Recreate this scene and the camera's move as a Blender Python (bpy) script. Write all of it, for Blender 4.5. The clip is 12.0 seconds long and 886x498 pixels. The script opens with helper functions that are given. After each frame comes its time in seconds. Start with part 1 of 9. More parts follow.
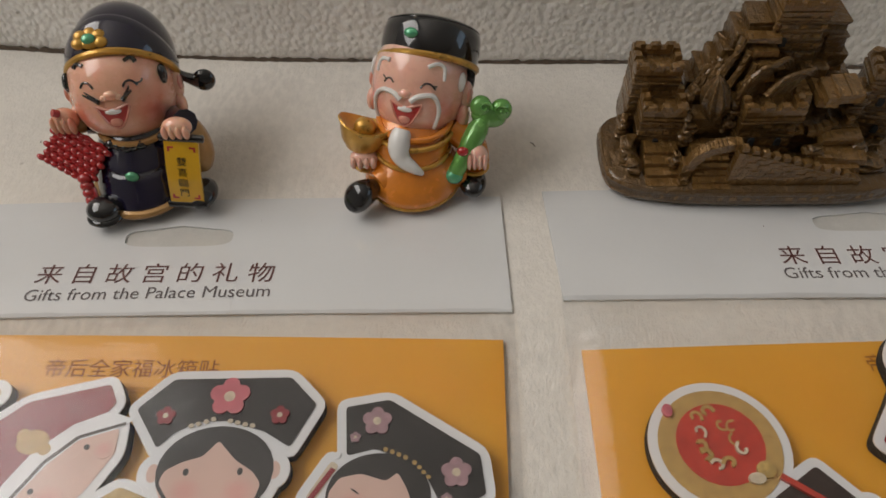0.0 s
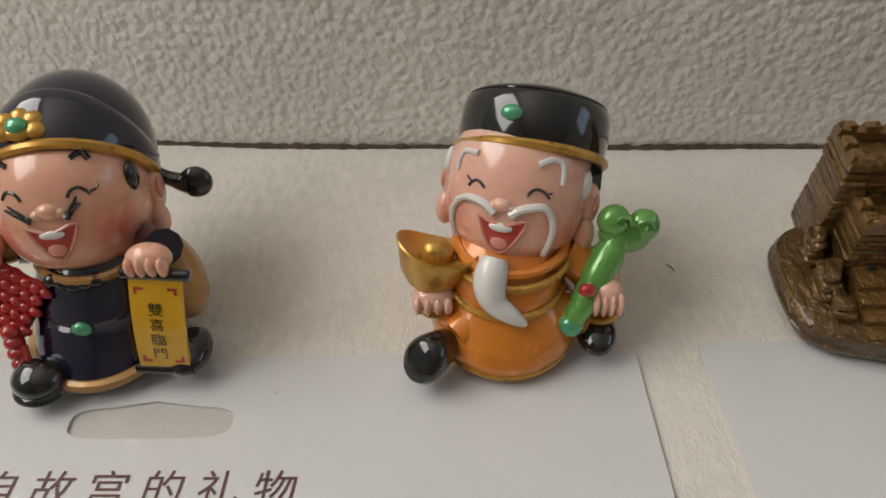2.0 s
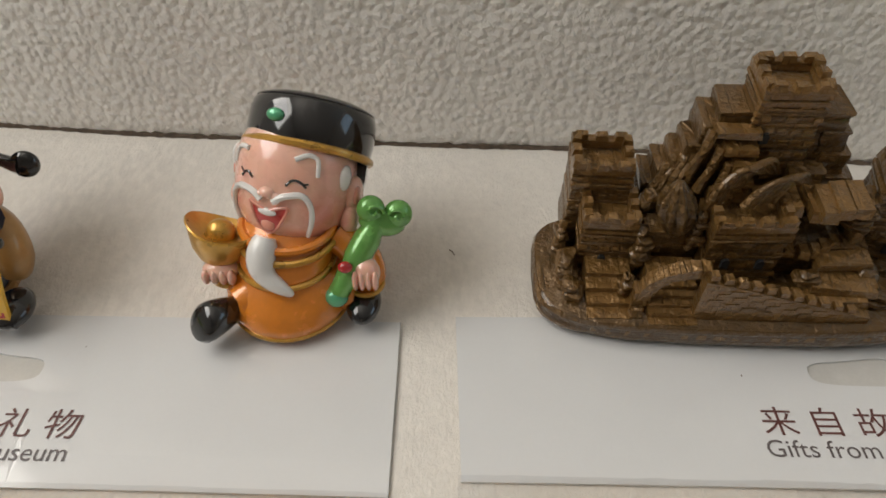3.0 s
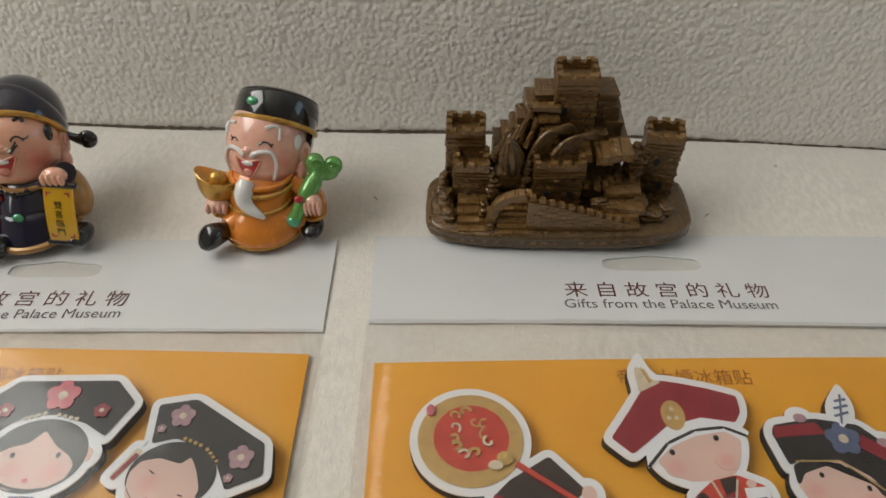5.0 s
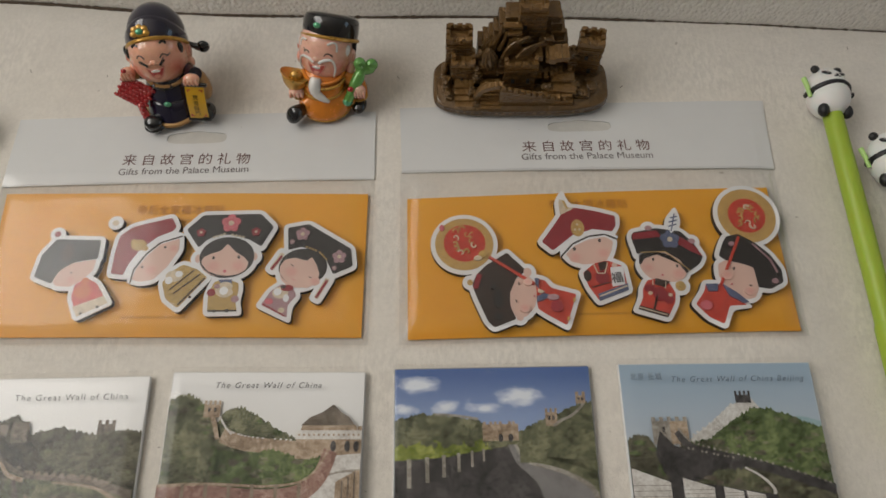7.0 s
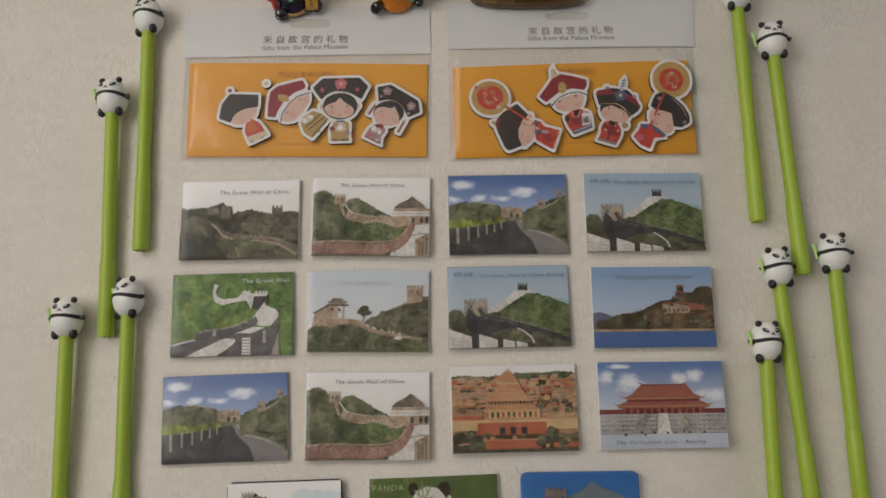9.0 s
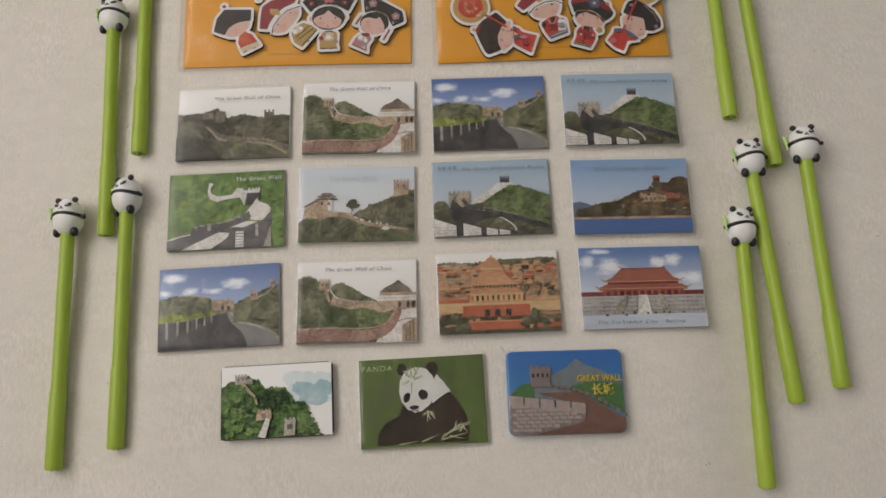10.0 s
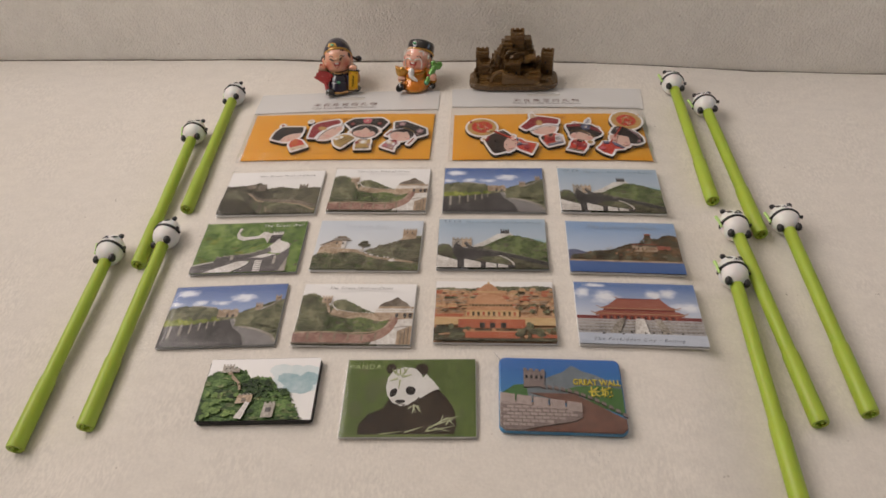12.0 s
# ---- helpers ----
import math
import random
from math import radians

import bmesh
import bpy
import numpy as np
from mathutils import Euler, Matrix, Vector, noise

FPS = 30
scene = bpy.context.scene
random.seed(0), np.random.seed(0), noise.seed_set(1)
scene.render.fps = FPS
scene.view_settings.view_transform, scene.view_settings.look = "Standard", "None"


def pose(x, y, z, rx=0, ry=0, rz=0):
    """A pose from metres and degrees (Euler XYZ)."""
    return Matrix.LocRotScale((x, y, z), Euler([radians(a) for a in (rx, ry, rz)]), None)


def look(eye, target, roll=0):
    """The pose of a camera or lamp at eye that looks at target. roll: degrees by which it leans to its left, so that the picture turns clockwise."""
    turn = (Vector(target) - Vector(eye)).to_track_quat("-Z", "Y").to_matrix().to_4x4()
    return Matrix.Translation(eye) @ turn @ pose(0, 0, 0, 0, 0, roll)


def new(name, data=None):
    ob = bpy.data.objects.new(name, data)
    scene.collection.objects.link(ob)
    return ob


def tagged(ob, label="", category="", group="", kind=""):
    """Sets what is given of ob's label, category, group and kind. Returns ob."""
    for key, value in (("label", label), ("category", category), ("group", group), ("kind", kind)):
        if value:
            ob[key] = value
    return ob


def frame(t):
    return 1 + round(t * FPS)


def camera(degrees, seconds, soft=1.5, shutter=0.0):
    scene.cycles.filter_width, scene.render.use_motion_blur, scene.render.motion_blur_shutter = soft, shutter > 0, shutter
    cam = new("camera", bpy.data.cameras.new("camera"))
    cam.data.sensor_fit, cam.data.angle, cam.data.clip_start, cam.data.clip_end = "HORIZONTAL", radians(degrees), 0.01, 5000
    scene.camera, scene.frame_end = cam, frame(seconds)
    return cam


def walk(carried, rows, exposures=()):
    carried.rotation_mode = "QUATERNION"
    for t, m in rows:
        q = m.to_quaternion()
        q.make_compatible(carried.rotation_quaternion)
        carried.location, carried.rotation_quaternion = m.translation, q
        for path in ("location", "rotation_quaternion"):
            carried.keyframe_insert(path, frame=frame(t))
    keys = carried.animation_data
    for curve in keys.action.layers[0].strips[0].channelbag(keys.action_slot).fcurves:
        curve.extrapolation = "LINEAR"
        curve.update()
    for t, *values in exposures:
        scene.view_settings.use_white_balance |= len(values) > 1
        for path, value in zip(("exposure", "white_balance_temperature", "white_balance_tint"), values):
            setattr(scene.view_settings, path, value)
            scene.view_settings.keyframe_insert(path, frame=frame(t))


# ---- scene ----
cam = camera(62.8, 12.0, soft=1.65)
# seconds, eye in metres, yaw, pitch and roll in degrees
PATH = [
    (0.0, -0.0118, -0.0131, 0.1544, 0.64, -54.41, -0.64),
    (0.5, -0.0225, 0.0104, 0.1337, 0.28, -51.80, 0.54),
    (1.0, -0.0362, 0.0339, 0.1129, 3.01, -50.65, -1.92),
    (1.5, -0.0384, 0.0444, 0.1108, 3.30, -49.00, -2.78),
    (2.0, -0.0294, 0.0430, 0.1127, 2.16, -49.08, -2.03),
    (2.5, -0.0057, 0.0359, 0.1195, 1.70, -50.70, -0.43),
    (3.0, 0.0150, 0.0288, 0.1282, 1.88, -50.04, 0.04),
    (3.5, 0.0397, 0.0119, 0.1215, 2.54, -46.43, -1.34),
    (3.7, 0.0455, 0.0098, 0.1197, 1.84, -46.60, -0.94),
    (5.3, 0.0388, -0.0570, 0.1837, 0.70, -47.90, -0.11),
    (5.5, 0.0382, -0.0628, 0.1929, 0.28, -49.42, 0.02),
    (6.0, 0.0460, -0.0705, 0.2255, 0.68, -56.62, -0.73),
    (6.5, 0.0409, -0.0812, 0.2515, -0.66, -61.80, 0.46),
    (6.7, 0.0399, -0.0822, 0.2705, 0.14, -64.00, -0.64),
    (8.3, 0.0085, -0.0891, 0.4500, -3.25, -79.05, 2.76),
    (8.5, 0.0135, -0.1101, 0.4646, 0.92, -79.08, -1.47),
    (9.0, 0.0086, -0.1482, 0.4903, -1.81, -80.27, 1.37),
    (9.5, 0.0144, -0.1875, 0.4986, -2.22, -80.08, 1.08),
    (10.0, 0.0211, -0.2521, 0.4897, 0.42, -77.02, -1.90),
    (10.5, 0.0204, -0.3025, 0.4420, 1.45, -68.73, -2.71),
    (11.0, 0.0172, -0.3502, 0.3972, 2.84, -62.12, -3.63),
    (11.5, 0.0209, -0.4281, 0.3644, 4.90, -50.11, -3.45),
    (12.0, 0.0565, -0.4975, 0.3859, 5.64, -44.50, -3.64),
]
EXPOSURES = [(0.0, -0.08, 6700, 9), (1.0, -0.10, 6700, 8), (2.5, 0.25, 6650, 7), (3.5, 0.32, 6700, 7), (5.5, 0.12, 6550, 4), (6.5, -0.05, 6650, 6), (8.5, -0.22, 6750, 9), (10.0, -0.02, 6700, 10), (10.5, 0.08, 6800, 12), (11.5, 0.22, 7000, 14), (12.0, 0.16, 7050, 16)]
walk(cam, [(t, pose(x, y, z, 0, 0, yaw) @ pose(0, 0, 0, 90 + pitch) @ pose(0, 0, 0, 0, 0, roll))
           for t, x, y, z, yaw, pitch, roll in PATH], EXPOSURES)

# ---- light ----
world = bpy.data.worlds.new("world")
scene.world = world
world.use_nodes = True
sky_node = world.node_tree.nodes.new("ShaderNodeTexSky")
sky_node.sky_type, sky_node.sun_disc = "NISHITA", False
sky_node.sun_elevation, sky_node.sun_rotation = radians(35), radians(-60)
world.node_tree.nodes["Background"].inputs[1].default_value = 0.1
world.node_tree.links.new(sky_node.outputs[0], world.node_tree.nodes["Background"].inputs[0])


def window_light(name, eye, target, w, h, watts, colour):
    lamp = bpy.data.lights.new(name, "AREA")
    lamp.shape, lamp.size, lamp.size_y, lamp.energy, lamp.color = "RECTANGLE", w, h, watts, colour
    ob = new(name, lamp)
    ob.matrix_world = look(eye, target)
    return ob


window_light("window_light_left", (-1.13, 0.25, 1.40), (0, 0.25, 1.25), 1.5, 1.2, 23, (1.0, 0.955, 0.915))
window_light("window_light_right", (3.18, 0.05, 1.40), (0, 0.05, 2.40), 1.7, 1.2, 4.8, (0.72, 0.87, 1.0))


# ---- materials ----
def shader(name):
    m = bpy.data.materials.new(name)
    m.use_nodes = True
    return m, m.node_tree.nodes, m.node_tree.links, m.node_tree.nodes["Principled BSDF"]


def rgba(c):
    return (c[0], c[1], c[2], 1.0)


def coords(n, ln, kind, scale=(1, 1, 1)):
    tc, mp = n.new("ShaderNodeTexCoord"), n.new("ShaderNodeMapping")
    mp.inputs["Scale"].default_value = scale
    ln.new(tc.outputs[kind], mp.inputs[0])
    return mp.outputs[0]


def noise_tex(n, ln, vec, scale, detail=3.0, rough=0.55):
    t = n.new("ShaderNodeTexNoise")
    t.inputs["Scale"].default_value, t.inputs["Detail"].default_value, t.inputs["Roughness"].default_value = scale, detail, rough
    ln.new(vec, t.inputs["Vector"])
    return t.outputs[0]


def ramp(n, ln, fac, stops):
    r = n.new("ShaderNodeValToRGB")
    while len(r.color_ramp.elements) < len(stops):
        r.color_ramp.elements.new(0.5)
    for e, (p, c) in zip(r.color_ramp.elements, stops):
        e.position, e.color = p, rgba(c)
    ln.new(fac, r.inputs[0])
    return r.outputs[0]


def mixed(n, ln, fac, a, b, mode="MIX"):
    m = n.new("ShaderNodeMix")
    m.data_type, m.blend_type = "RGBA", mode
    for v, i in ((fac, 0), (a, 6), (b, 7)):
        if isinstance(v, (int, float)):
            m.inputs[i].default_value = v
        elif isinstance(v, tuple):
            m.inputs[i].default_value = rgba(v)
        else:
            ln.new(v, m.inputs[i])
    return m.outputs[2]


def bumped(n, ln, bs, height, strength, dist):
    b = n.new("ShaderNodeBump")
    b.inputs["Strength"].default_value, b.inputs["Distance"].default_value = strength, dist
    ln.new(height, b.inputs["Height"])
    ln.new(b.outputs[0], bs.inputs["Normal"])


def plain(name, col, rough=0.4, metal=0.0, var=0.12, scale=250.0, bump=0.0, coat=0.0, spec=0.5, fine=1500.0, sss=0.0, coat_rough=0.08):
    """A surface with a colour that varies at two scales, and fine relief."""
    m, n, ln, bs = shader(name)
    v = coords(n, ln, "Object")
    a = noise_tex(n, ln, v, scale)
    b = noise_tex(n, ln, v, fine, 2)
    lo, hi = tuple(c * (1 - var) for c in col), tuple(min(1.0, c * (1 + var)) for c in col)
    base = ramp(n, ln, a, [(0.3, lo), (0.7, hi)])
    base = mixed(n, ln, 0.25, base, ramp(n, ln, b, [(0.35, lo), (0.65, hi)]))
    ln.new(base, bs.inputs["Base Color"])
    ln.new(ramp(n, ln, a, [(0.3, (rough * 0.85,) * 3), (0.7, (min(1, rough * 1.15),) * 3)]), bs.inputs["Roughness"])
    bs.inputs["Metallic"].default_value = metal
    bs.inputs["Coat Weight"].default_value, bs.inputs["Coat Roughness"].default_value = coat, coat_rough
    bs.inputs["Specular IOR Level"].default_value = spec
    if sss:
        bs.inputs["Subsurface Weight"].default_value, bs.inputs["Subsurface Scale"].default_value = sss, 0.002
    if bump:
        bumped(n, ln, bs, b, bump, 0.0004)
    return m


def print_ink(name, cols, scale=260.0, fine=900.0, stretch=(1, 1, 1), rough=0.42, contrast=0.36):
    """Printed foliage, stone or cloud: three inks mottled at two scales under a glossy film."""
    m, n, ln, bs = shader(name)
    v = coords(n, ln, "Object", stretch)
    a = noise_tex(n, ln, v, scale, 4, 0.65)
    b = noise_tex(n, ln, v, fine, 3, 0.6)
    c = noise_tex(n, ln, v, scale * 0.24, 2, 0.5)
    total = None
    for tex, share in ((a, 0.36), (b, 0.30), (c, 0.34)):
        h = n.new("ShaderNodeMath")
        h.operation, h.inputs[1].default_value, h.inputs[2].default_value = "MULTIPLY_ADD", share, 0.0
        ln.new(tex, h.inputs[0])
        if total:
            ln.new(total, h.inputs[2])
        total = h.outputs[0]
    mid = 0.5
    base = ramp(n, ln, h.outputs[0], [(mid - contrast / 2, cols[0]), (mid, cols[1]), (mid + contrast / 2, cols[2])])
    ln.new(base, bs.inputs["Base Color"])
    bs.inputs["Roughness"].default_value = rough
    bs.inputs["Specular IOR Level"].default_value = 0.22
    return m


def print_clouds(name, low, high, cloud, puffs, scale=190.0):
    """A printed sky that fades upwards, with soft-edged clouds at the given places (centre and half sizes)."""
    m, n, ln, bs = shader(name)
    tc, sep = n.new("ShaderNodeTexCoord"), n.new("ShaderNodeSeparateXYZ")
    ln.new(tc.outputs["Generated"], sep.inputs[0])
    base = ramp(n, ln, sep.outputs[1], [(0.40, low), (0.95, high)])
    total = None
    for u, v, ru, rv in puffs:
        mp, gr = n.new("ShaderNodeMapping"), n.new("ShaderNodeTexGradient")
        mp.inputs["Location"].default_value = (-u / ru, -v / rv, 0)
        mp.inputs["Scale"].default_value = (1 / ru, 1 / rv, 0)
        gr.gradient_type = "SPHERICAL"
        ln.new(tc.outputs["Generated"], mp.inputs[0])
        ln.new(mp.outputs[0], gr.inputs[0])
        if total is None:
            total = gr.outputs["Fac"]
        else:
            ad = n.new("ShaderNodeMath")
            ad.operation = "MAXIMUM"
            ln.new(total, ad.inputs[0])
            ln.new(gr.outputs["Fac"], ad.inputs[1])
            total = ad.outputs[0]
    c = noise_tex(n, ln, coords(n, ln, "Object", (0.45, 1, 1)), scale, 6, 0.65)
    ad = n.new("ShaderNodeMath")
    ad.operation = "MULTIPLY_ADD"
    ad.inputs[1].default_value = 0.62
    ln.new(total, ad.inputs[0])
    ln.new(c, ad.inputs[2])
    f = ramp(n, ln, ad.outputs[0], [(0.66, (0, 0, 0)), (0.98, (1, 1, 1))])
    base = mixed(n, ln, f, base, cloud)
    ln.new(base, bs.inputs["Base Color"])
    bs.inputs["Roughness"].default_value = 0.42
    bs.inputs["Coat Weight"].default_value, bs.inputs["Coat Roughness"].default_value = 0.35, 0.22
    return m


def print_fade(name, low, high, cloud=None, scale=60.0, start=0.52, axis=1):
    """A printed sky or lake that fades over the height of the print, with optional soft clouds."""
    m, n, ln, bs = shader(name)
    tc, sep = n.new("ShaderNodeTexCoord"), n.new("ShaderNodeSeparateXYZ")
    ln.new(tc.outputs["Generated"], sep.inputs[0])
    base = ramp(n, ln, sep.outputs[axis], [(0.15, low), (0.95, high)])
    if cloud:
        v = coords(n, ln, "Object", (0.55, 1, 1))
        c = noise_tex(n, ln, v, scale, 5, 0.6)
        f = ramp(n, ln, c, [(start, (0, 0, 0)), (start + 0.14, (1, 1, 1))])
        base = mixed(n, ln, f, base, cloud)
    ln.new(base, bs.inputs["Base Color"])
    bs.inputs["Roughness"].default_value = 0.42
    bs.inputs["Coat Weight"].default_value, bs.inputs["Coat Roughness"].default_value = 0.55, 0.22
    return m


def clear_film(name, gloss_rough=0.12, bump=0.5, scale=70.0, ior=1.4, stretch=(1, 1, 1), tint=(0.97, 0.97, 0.97)):
    """Thin clear plastic: see-through with a Fresnel gloss and soft wrinkles."""
    m = bpy.data.materials.new(name)
    m.use_nodes = True
    n, ln = m.node_tree.nodes, m.node_tree.links
    n.remove(n["Principled BSDF"])
    out = n["Material Output"]
    tr, gl, fr, mx = n.new("ShaderNodeBsdfTransparent"), n.new("ShaderNodeBsdfGlossy"), n.new("ShaderNodeFresnel"), n.new("ShaderNodeMixShader")
    tr.inputs[0].default_value = rgba(tint)
    gl.inputs["Roughness"].default_value = gloss_rough
    fr.inputs[0].default_value = ior
    v = coords(n, ln, "Object", stretch)
    h = noise_tex(n, ln, v, scale, 3, 0.5)
    b = n.new("ShaderNodeBump")
    b.inputs["Strength"].default_value, b.inputs["Distance"].default_value = bump, 0.002
    ln.new(h, b.inputs["Height"])
    ln.new(b.outputs[0], gl.inputs["Normal"])
    ln.new(b.outputs[0], fr.inputs["Normal"])
    ln.new(fr.outputs[0], mx.inputs[0])
    ln.new(tr.outputs[0], mx.inputs[1])
    ln.new(gl.outputs[0], mx.inputs[2])
    ln.new(mx.outputs[0], out.inputs[0])
    return m


def fleece(name, col, nub, bump, dist, pile=0.4, painted_glint=0.0, rib=0.0, knots=0.5):
    """Off-white plush cover: nubs, a fine pile and broad faint stains."""
    m, n, ln, bs = shader(name)
    v = coords(n, ln, "Object")
    vs = coords(n, ln, "Object", (1.0, 0.45, 1.0))
    big = noise_tex(n, ln, v, 6.0, 3)
    mid = noise_tex(n, ln, v, nub, 3, 0.6)
    fine = noise_tex(n, ln, vs, nub * 3.2, 2, 0.7)
    vo = n.new("ShaderNodeTexVoronoi")
    vo.feature, vo.inputs["Scale"].default_value = "SMOOTH_F1", nub * 0.8
    vo.inputs["Smoothness"].default_value = 0.7
    ln.new(v, vo.inputs["Vector"])
    base = mixed(n, ln, ramp(n, ln, big, [(0.42, (0, 0, 0)), (0.75, (0.5, 0.5, 0.5))]), col, tuple(c * s for c, s in zip(col, (0.97, 0.93, 0.86))))
    base = mixed(n, ln, 0.5, base, ramp(n, ln, mid, [(0.3, tuple(c * 0.84 for c in col)), (0.7, tuple(min(1, c * 1.10) for c in col))]))
    lay = noise_tex(n, ln, coords(n, ln, "Object", (1.0, 1.8, 1.0)), 55.0, 3, 0.6)
    base = mixed(n, ln, 0.35, base, ramp(n, ln, lay, [(0.35, tuple(c * 0.90 for c in col)), (0.65, tuple(min(1, c * 1.06) for c in col))]))
    # highlights on the nubs, painted into the colour as near-white dots
    if painted_glint:
        dot = n.new("ShaderNodeTexVoronoi")
        dot.inputs["Scale"].default_value = 520.0
        ln.new(v, dot.inputs["Vector"])
        near = ramp(n, ln, dot.outputs["Distance"], [(0.14, (painted_glint,) * 3), (0.36, (0, 0, 0))])
        patch = ramp(n, ln, noise_tex(n, ln, v, 260.0, 2), [(0.45, (0, 0, 0)), (0.60, (1, 1, 1))])
        base = mixed(n, ln, mixed(n, ln, 1.0, near, patch, "MULTIPLY"), base, (0.93, 0.92, 0.90))
    if rib:
        comb = noise_tex(n, ln, coords(n, ln, "Object", (1.0, 0.4, 1.0)), 560.0, 2, 0.5)
        worn_in = ramp(n, ln, noise_tex(n, ln, v, 22.0, 2), [(0.42, (0.03, 0.03, 0.03)), (0.66, (rib, rib, rib))])
        tuft = ramp(n, ln, comb, [(0.40, tuple(c * 0.80 for c in col)), (0.62, tuple(min(1, c * 1.16) for c in col))])
        base = mixed(n, ln, worn_in, base, tuft)
    speck = noise_tex(n, ln, v, 190.0, 1, 0.4)
    base = mixed(n, ln, ramp(n, ln, speck, [(0.80, (0, 0, 0)), (0.83, (0.5, 0.5, 0.5))]), base, (0.3, 0.25, 0.2))
    ln.new(base, bs.inputs["Base Color"])
    bs.inputs["Roughness"].default_value = 0.9
    bs.inputs["Sheen Weight"].default_value = pile * 0.5
    bs.inputs["Specular IOR Level"].default_value = 0.25
    inv = n.new("ShaderNodeMath")
    inv.operation, inv.inputs[0].default_value = "SUBTRACT", 1.0
    ln.new(vo.outputs["Distance"], inv.inputs[1])
    h = n.new("ShaderNodeMath")
    h.operation = "MULTIPLY_ADD"
    h.inputs[1].default_value = knots
    ln.new(inv.outputs[0], h.inputs[0])
    ln.new(mid, h.inputs[2])
    h2 = n.new("ShaderNodeMath")
    h2.operation, h2.inputs[1].default_value = "MULTIPLY_ADD", pile
    ln.new(fine, h2.inputs[0])
    ln.new(h.outputs[0], h2.inputs[2])
    bumped(n, ln, bs, h2.outputs[0], bump, dist)
    return m


SEAT = fleece("seat_fleece", (0.76, 0.72, 0.66), 520.0, 0.30, 0.0014, 1.0, rib=0.32)
BACK = fleece("back_fleece", (0.95, 0.92, 0.87), 600.0, 0.45, 0.0022, 0.3, 1.0, knots=1.6)
CORD = plain("seam_cord", (0.10, 0.072, 0.05), 0.95, var=0.5, scale=700, bump=0.8)
CEILING = plain("ceiling_paint", (0.88, 0.86, 0.83), 0.8, var=0.03, scale=3, fine=90)
WALL = plain("wall_paint", (0.78, 0.75, 0.71), 0.8, var=0.05, scale=3, fine=90)
FLOOR = plain("floor_wood", (0.30, 0.19, 0.11), 0.45, var=0.25, scale=8, fine=60)
FRAME = plain("window_white", (0.78, 0.78, 0.76), 0.4, var=0.04, scale=20)

CARD = plain("white_card", (0.68, 0.685, 0.685), 0.38, var=0.02, scale=60, coat=1.0, coat_rough=0.06)
SLOT = plain("slot_plastic", (0.58, 0.565, 0.53), 0.35, var=0.08, scale=120, coat=0.6, coat_rough=0.12)
INK = plain("maroon_ink", (0.12, 0.045, 0.04), 0.5, var=0.25, scale=900)
INK_GREY = plain("grey_ink", (0.13, 0.11, 0.11), 0.5, var=0.2, scale=900)
ORANGE = plain("orange_card", (0.84, 0.40, 0.036), 0.45, var=0.05, scale=50, coat=0.2, coat_rough=0.25)
INK_FAINT = plain("faint_ink", (0.68, 0.31, 0.03), 0.5, var=0.1, scale=900)
INK_BROWN = plain("brown_ink", (0.36, 0.12, 0.02), 0.5, var=0.2, scale=900)
FOAM = plain("black_foam", (0.018, 0.018, 0.019), 0.75, var=0.3, scale=600, bump=0.3)
WHITE = plain("white_print", (0.84, 0.84, 0.85), 0.35, var=0.02, scale=200, coat=0.3)
FILM = clear_film("sleeve_film", 0.16, 0.20, 70.0, 1.40)
BAG = clear_film("bag_film", 0.17, 0.5, 55.0, 1.42, (0.5, 1.6, 1), (0.90, 0.912, 0.925))


# ---- building helpers ----
def ground(x, y):
    """The height of the slightly domed seat."""
    q = min(1.0, max(0.0, (y - 0.07) / 0.06))
    e = min(1.0, max(0.0, (abs(x) - 0.184) / 0.032))
    return 0.002 - 0.12 * min(abs(x), 0.32) ** 2 - 0.006 * q * q * (3 - 2 * q) - 0.006 * e * e * (3 - 2 * e) * (1 - q)


def finish(name, bm, mats, smooth=False):
    if smooth:
        bmesh.ops.recalc_face_normals(bm, faces=bm.faces[:])
        up = sum(f.normal.z * f.calc_area() for f in bm.faces)
        if up < -0.5 * sum(abs(f.normal.z) * f.calc_area() for f in bm.faces):
            bmesh.ops.reverse_faces(bm, faces=bm.faces[:])
    me = bpy.data.meshes.new(name)
    bm.to_mesh(me)
    bm.free()
    for m in mats if isinstance(mats, (list, tuple)) else [mats]:
        me.materials.append(m)
    if smooth:
        me.shade_smooth()
        me.set_sharp_from_angle(angle=radians(42))
    return me


def part(name, bm, mats, parent, label="", smooth=False):
    ob = new(name, finish(name, bm, mats, smooth))
    ob.parent = parent
    return tagged(ob, label)


def thing(name, m, label, category, group="", kind=""):
    ob = new(name)
    ob.empty_display_size = 0.01
    ob.matrix_world = m
    return tagged(ob, label, category, group, kind)


def verts_of(bm, pts, M=None):
    return [bm.verts.new(M @ Vector(p) if M else p) for p in pts]


def face_of(bm, vs, mi=0):
    f = bm.faces.new(vs)
    f.material_index = mi
    return f


def add_prism(bm, pts, z0, z1, mi=0, M=None, side=None, inset=1.0):
    """A flat outline pulled up from z0 to z1; inset shrinks the top."""
    cx, cy = sum(p[0] for p in pts) / len(pts), sum(p[1] for p in pts) / len(pts)
    lo = verts_of(bm, [(x, y, z0) for x, y in pts], M)
    hi = verts_of(bm, [(cx + (x - cx) * inset, cy + (y - cy) * inset, z1) for x, y in pts], M)
    face_of(bm, hi, mi)
    face_of(bm, lo[::-1], mi if side is None else side)
    k = len(pts)
    for i in range(k):
        face_of(bm, (lo[i], lo[(i + 1) % k], hi[(i + 1) % k], hi[i]), mi if side is None else side)


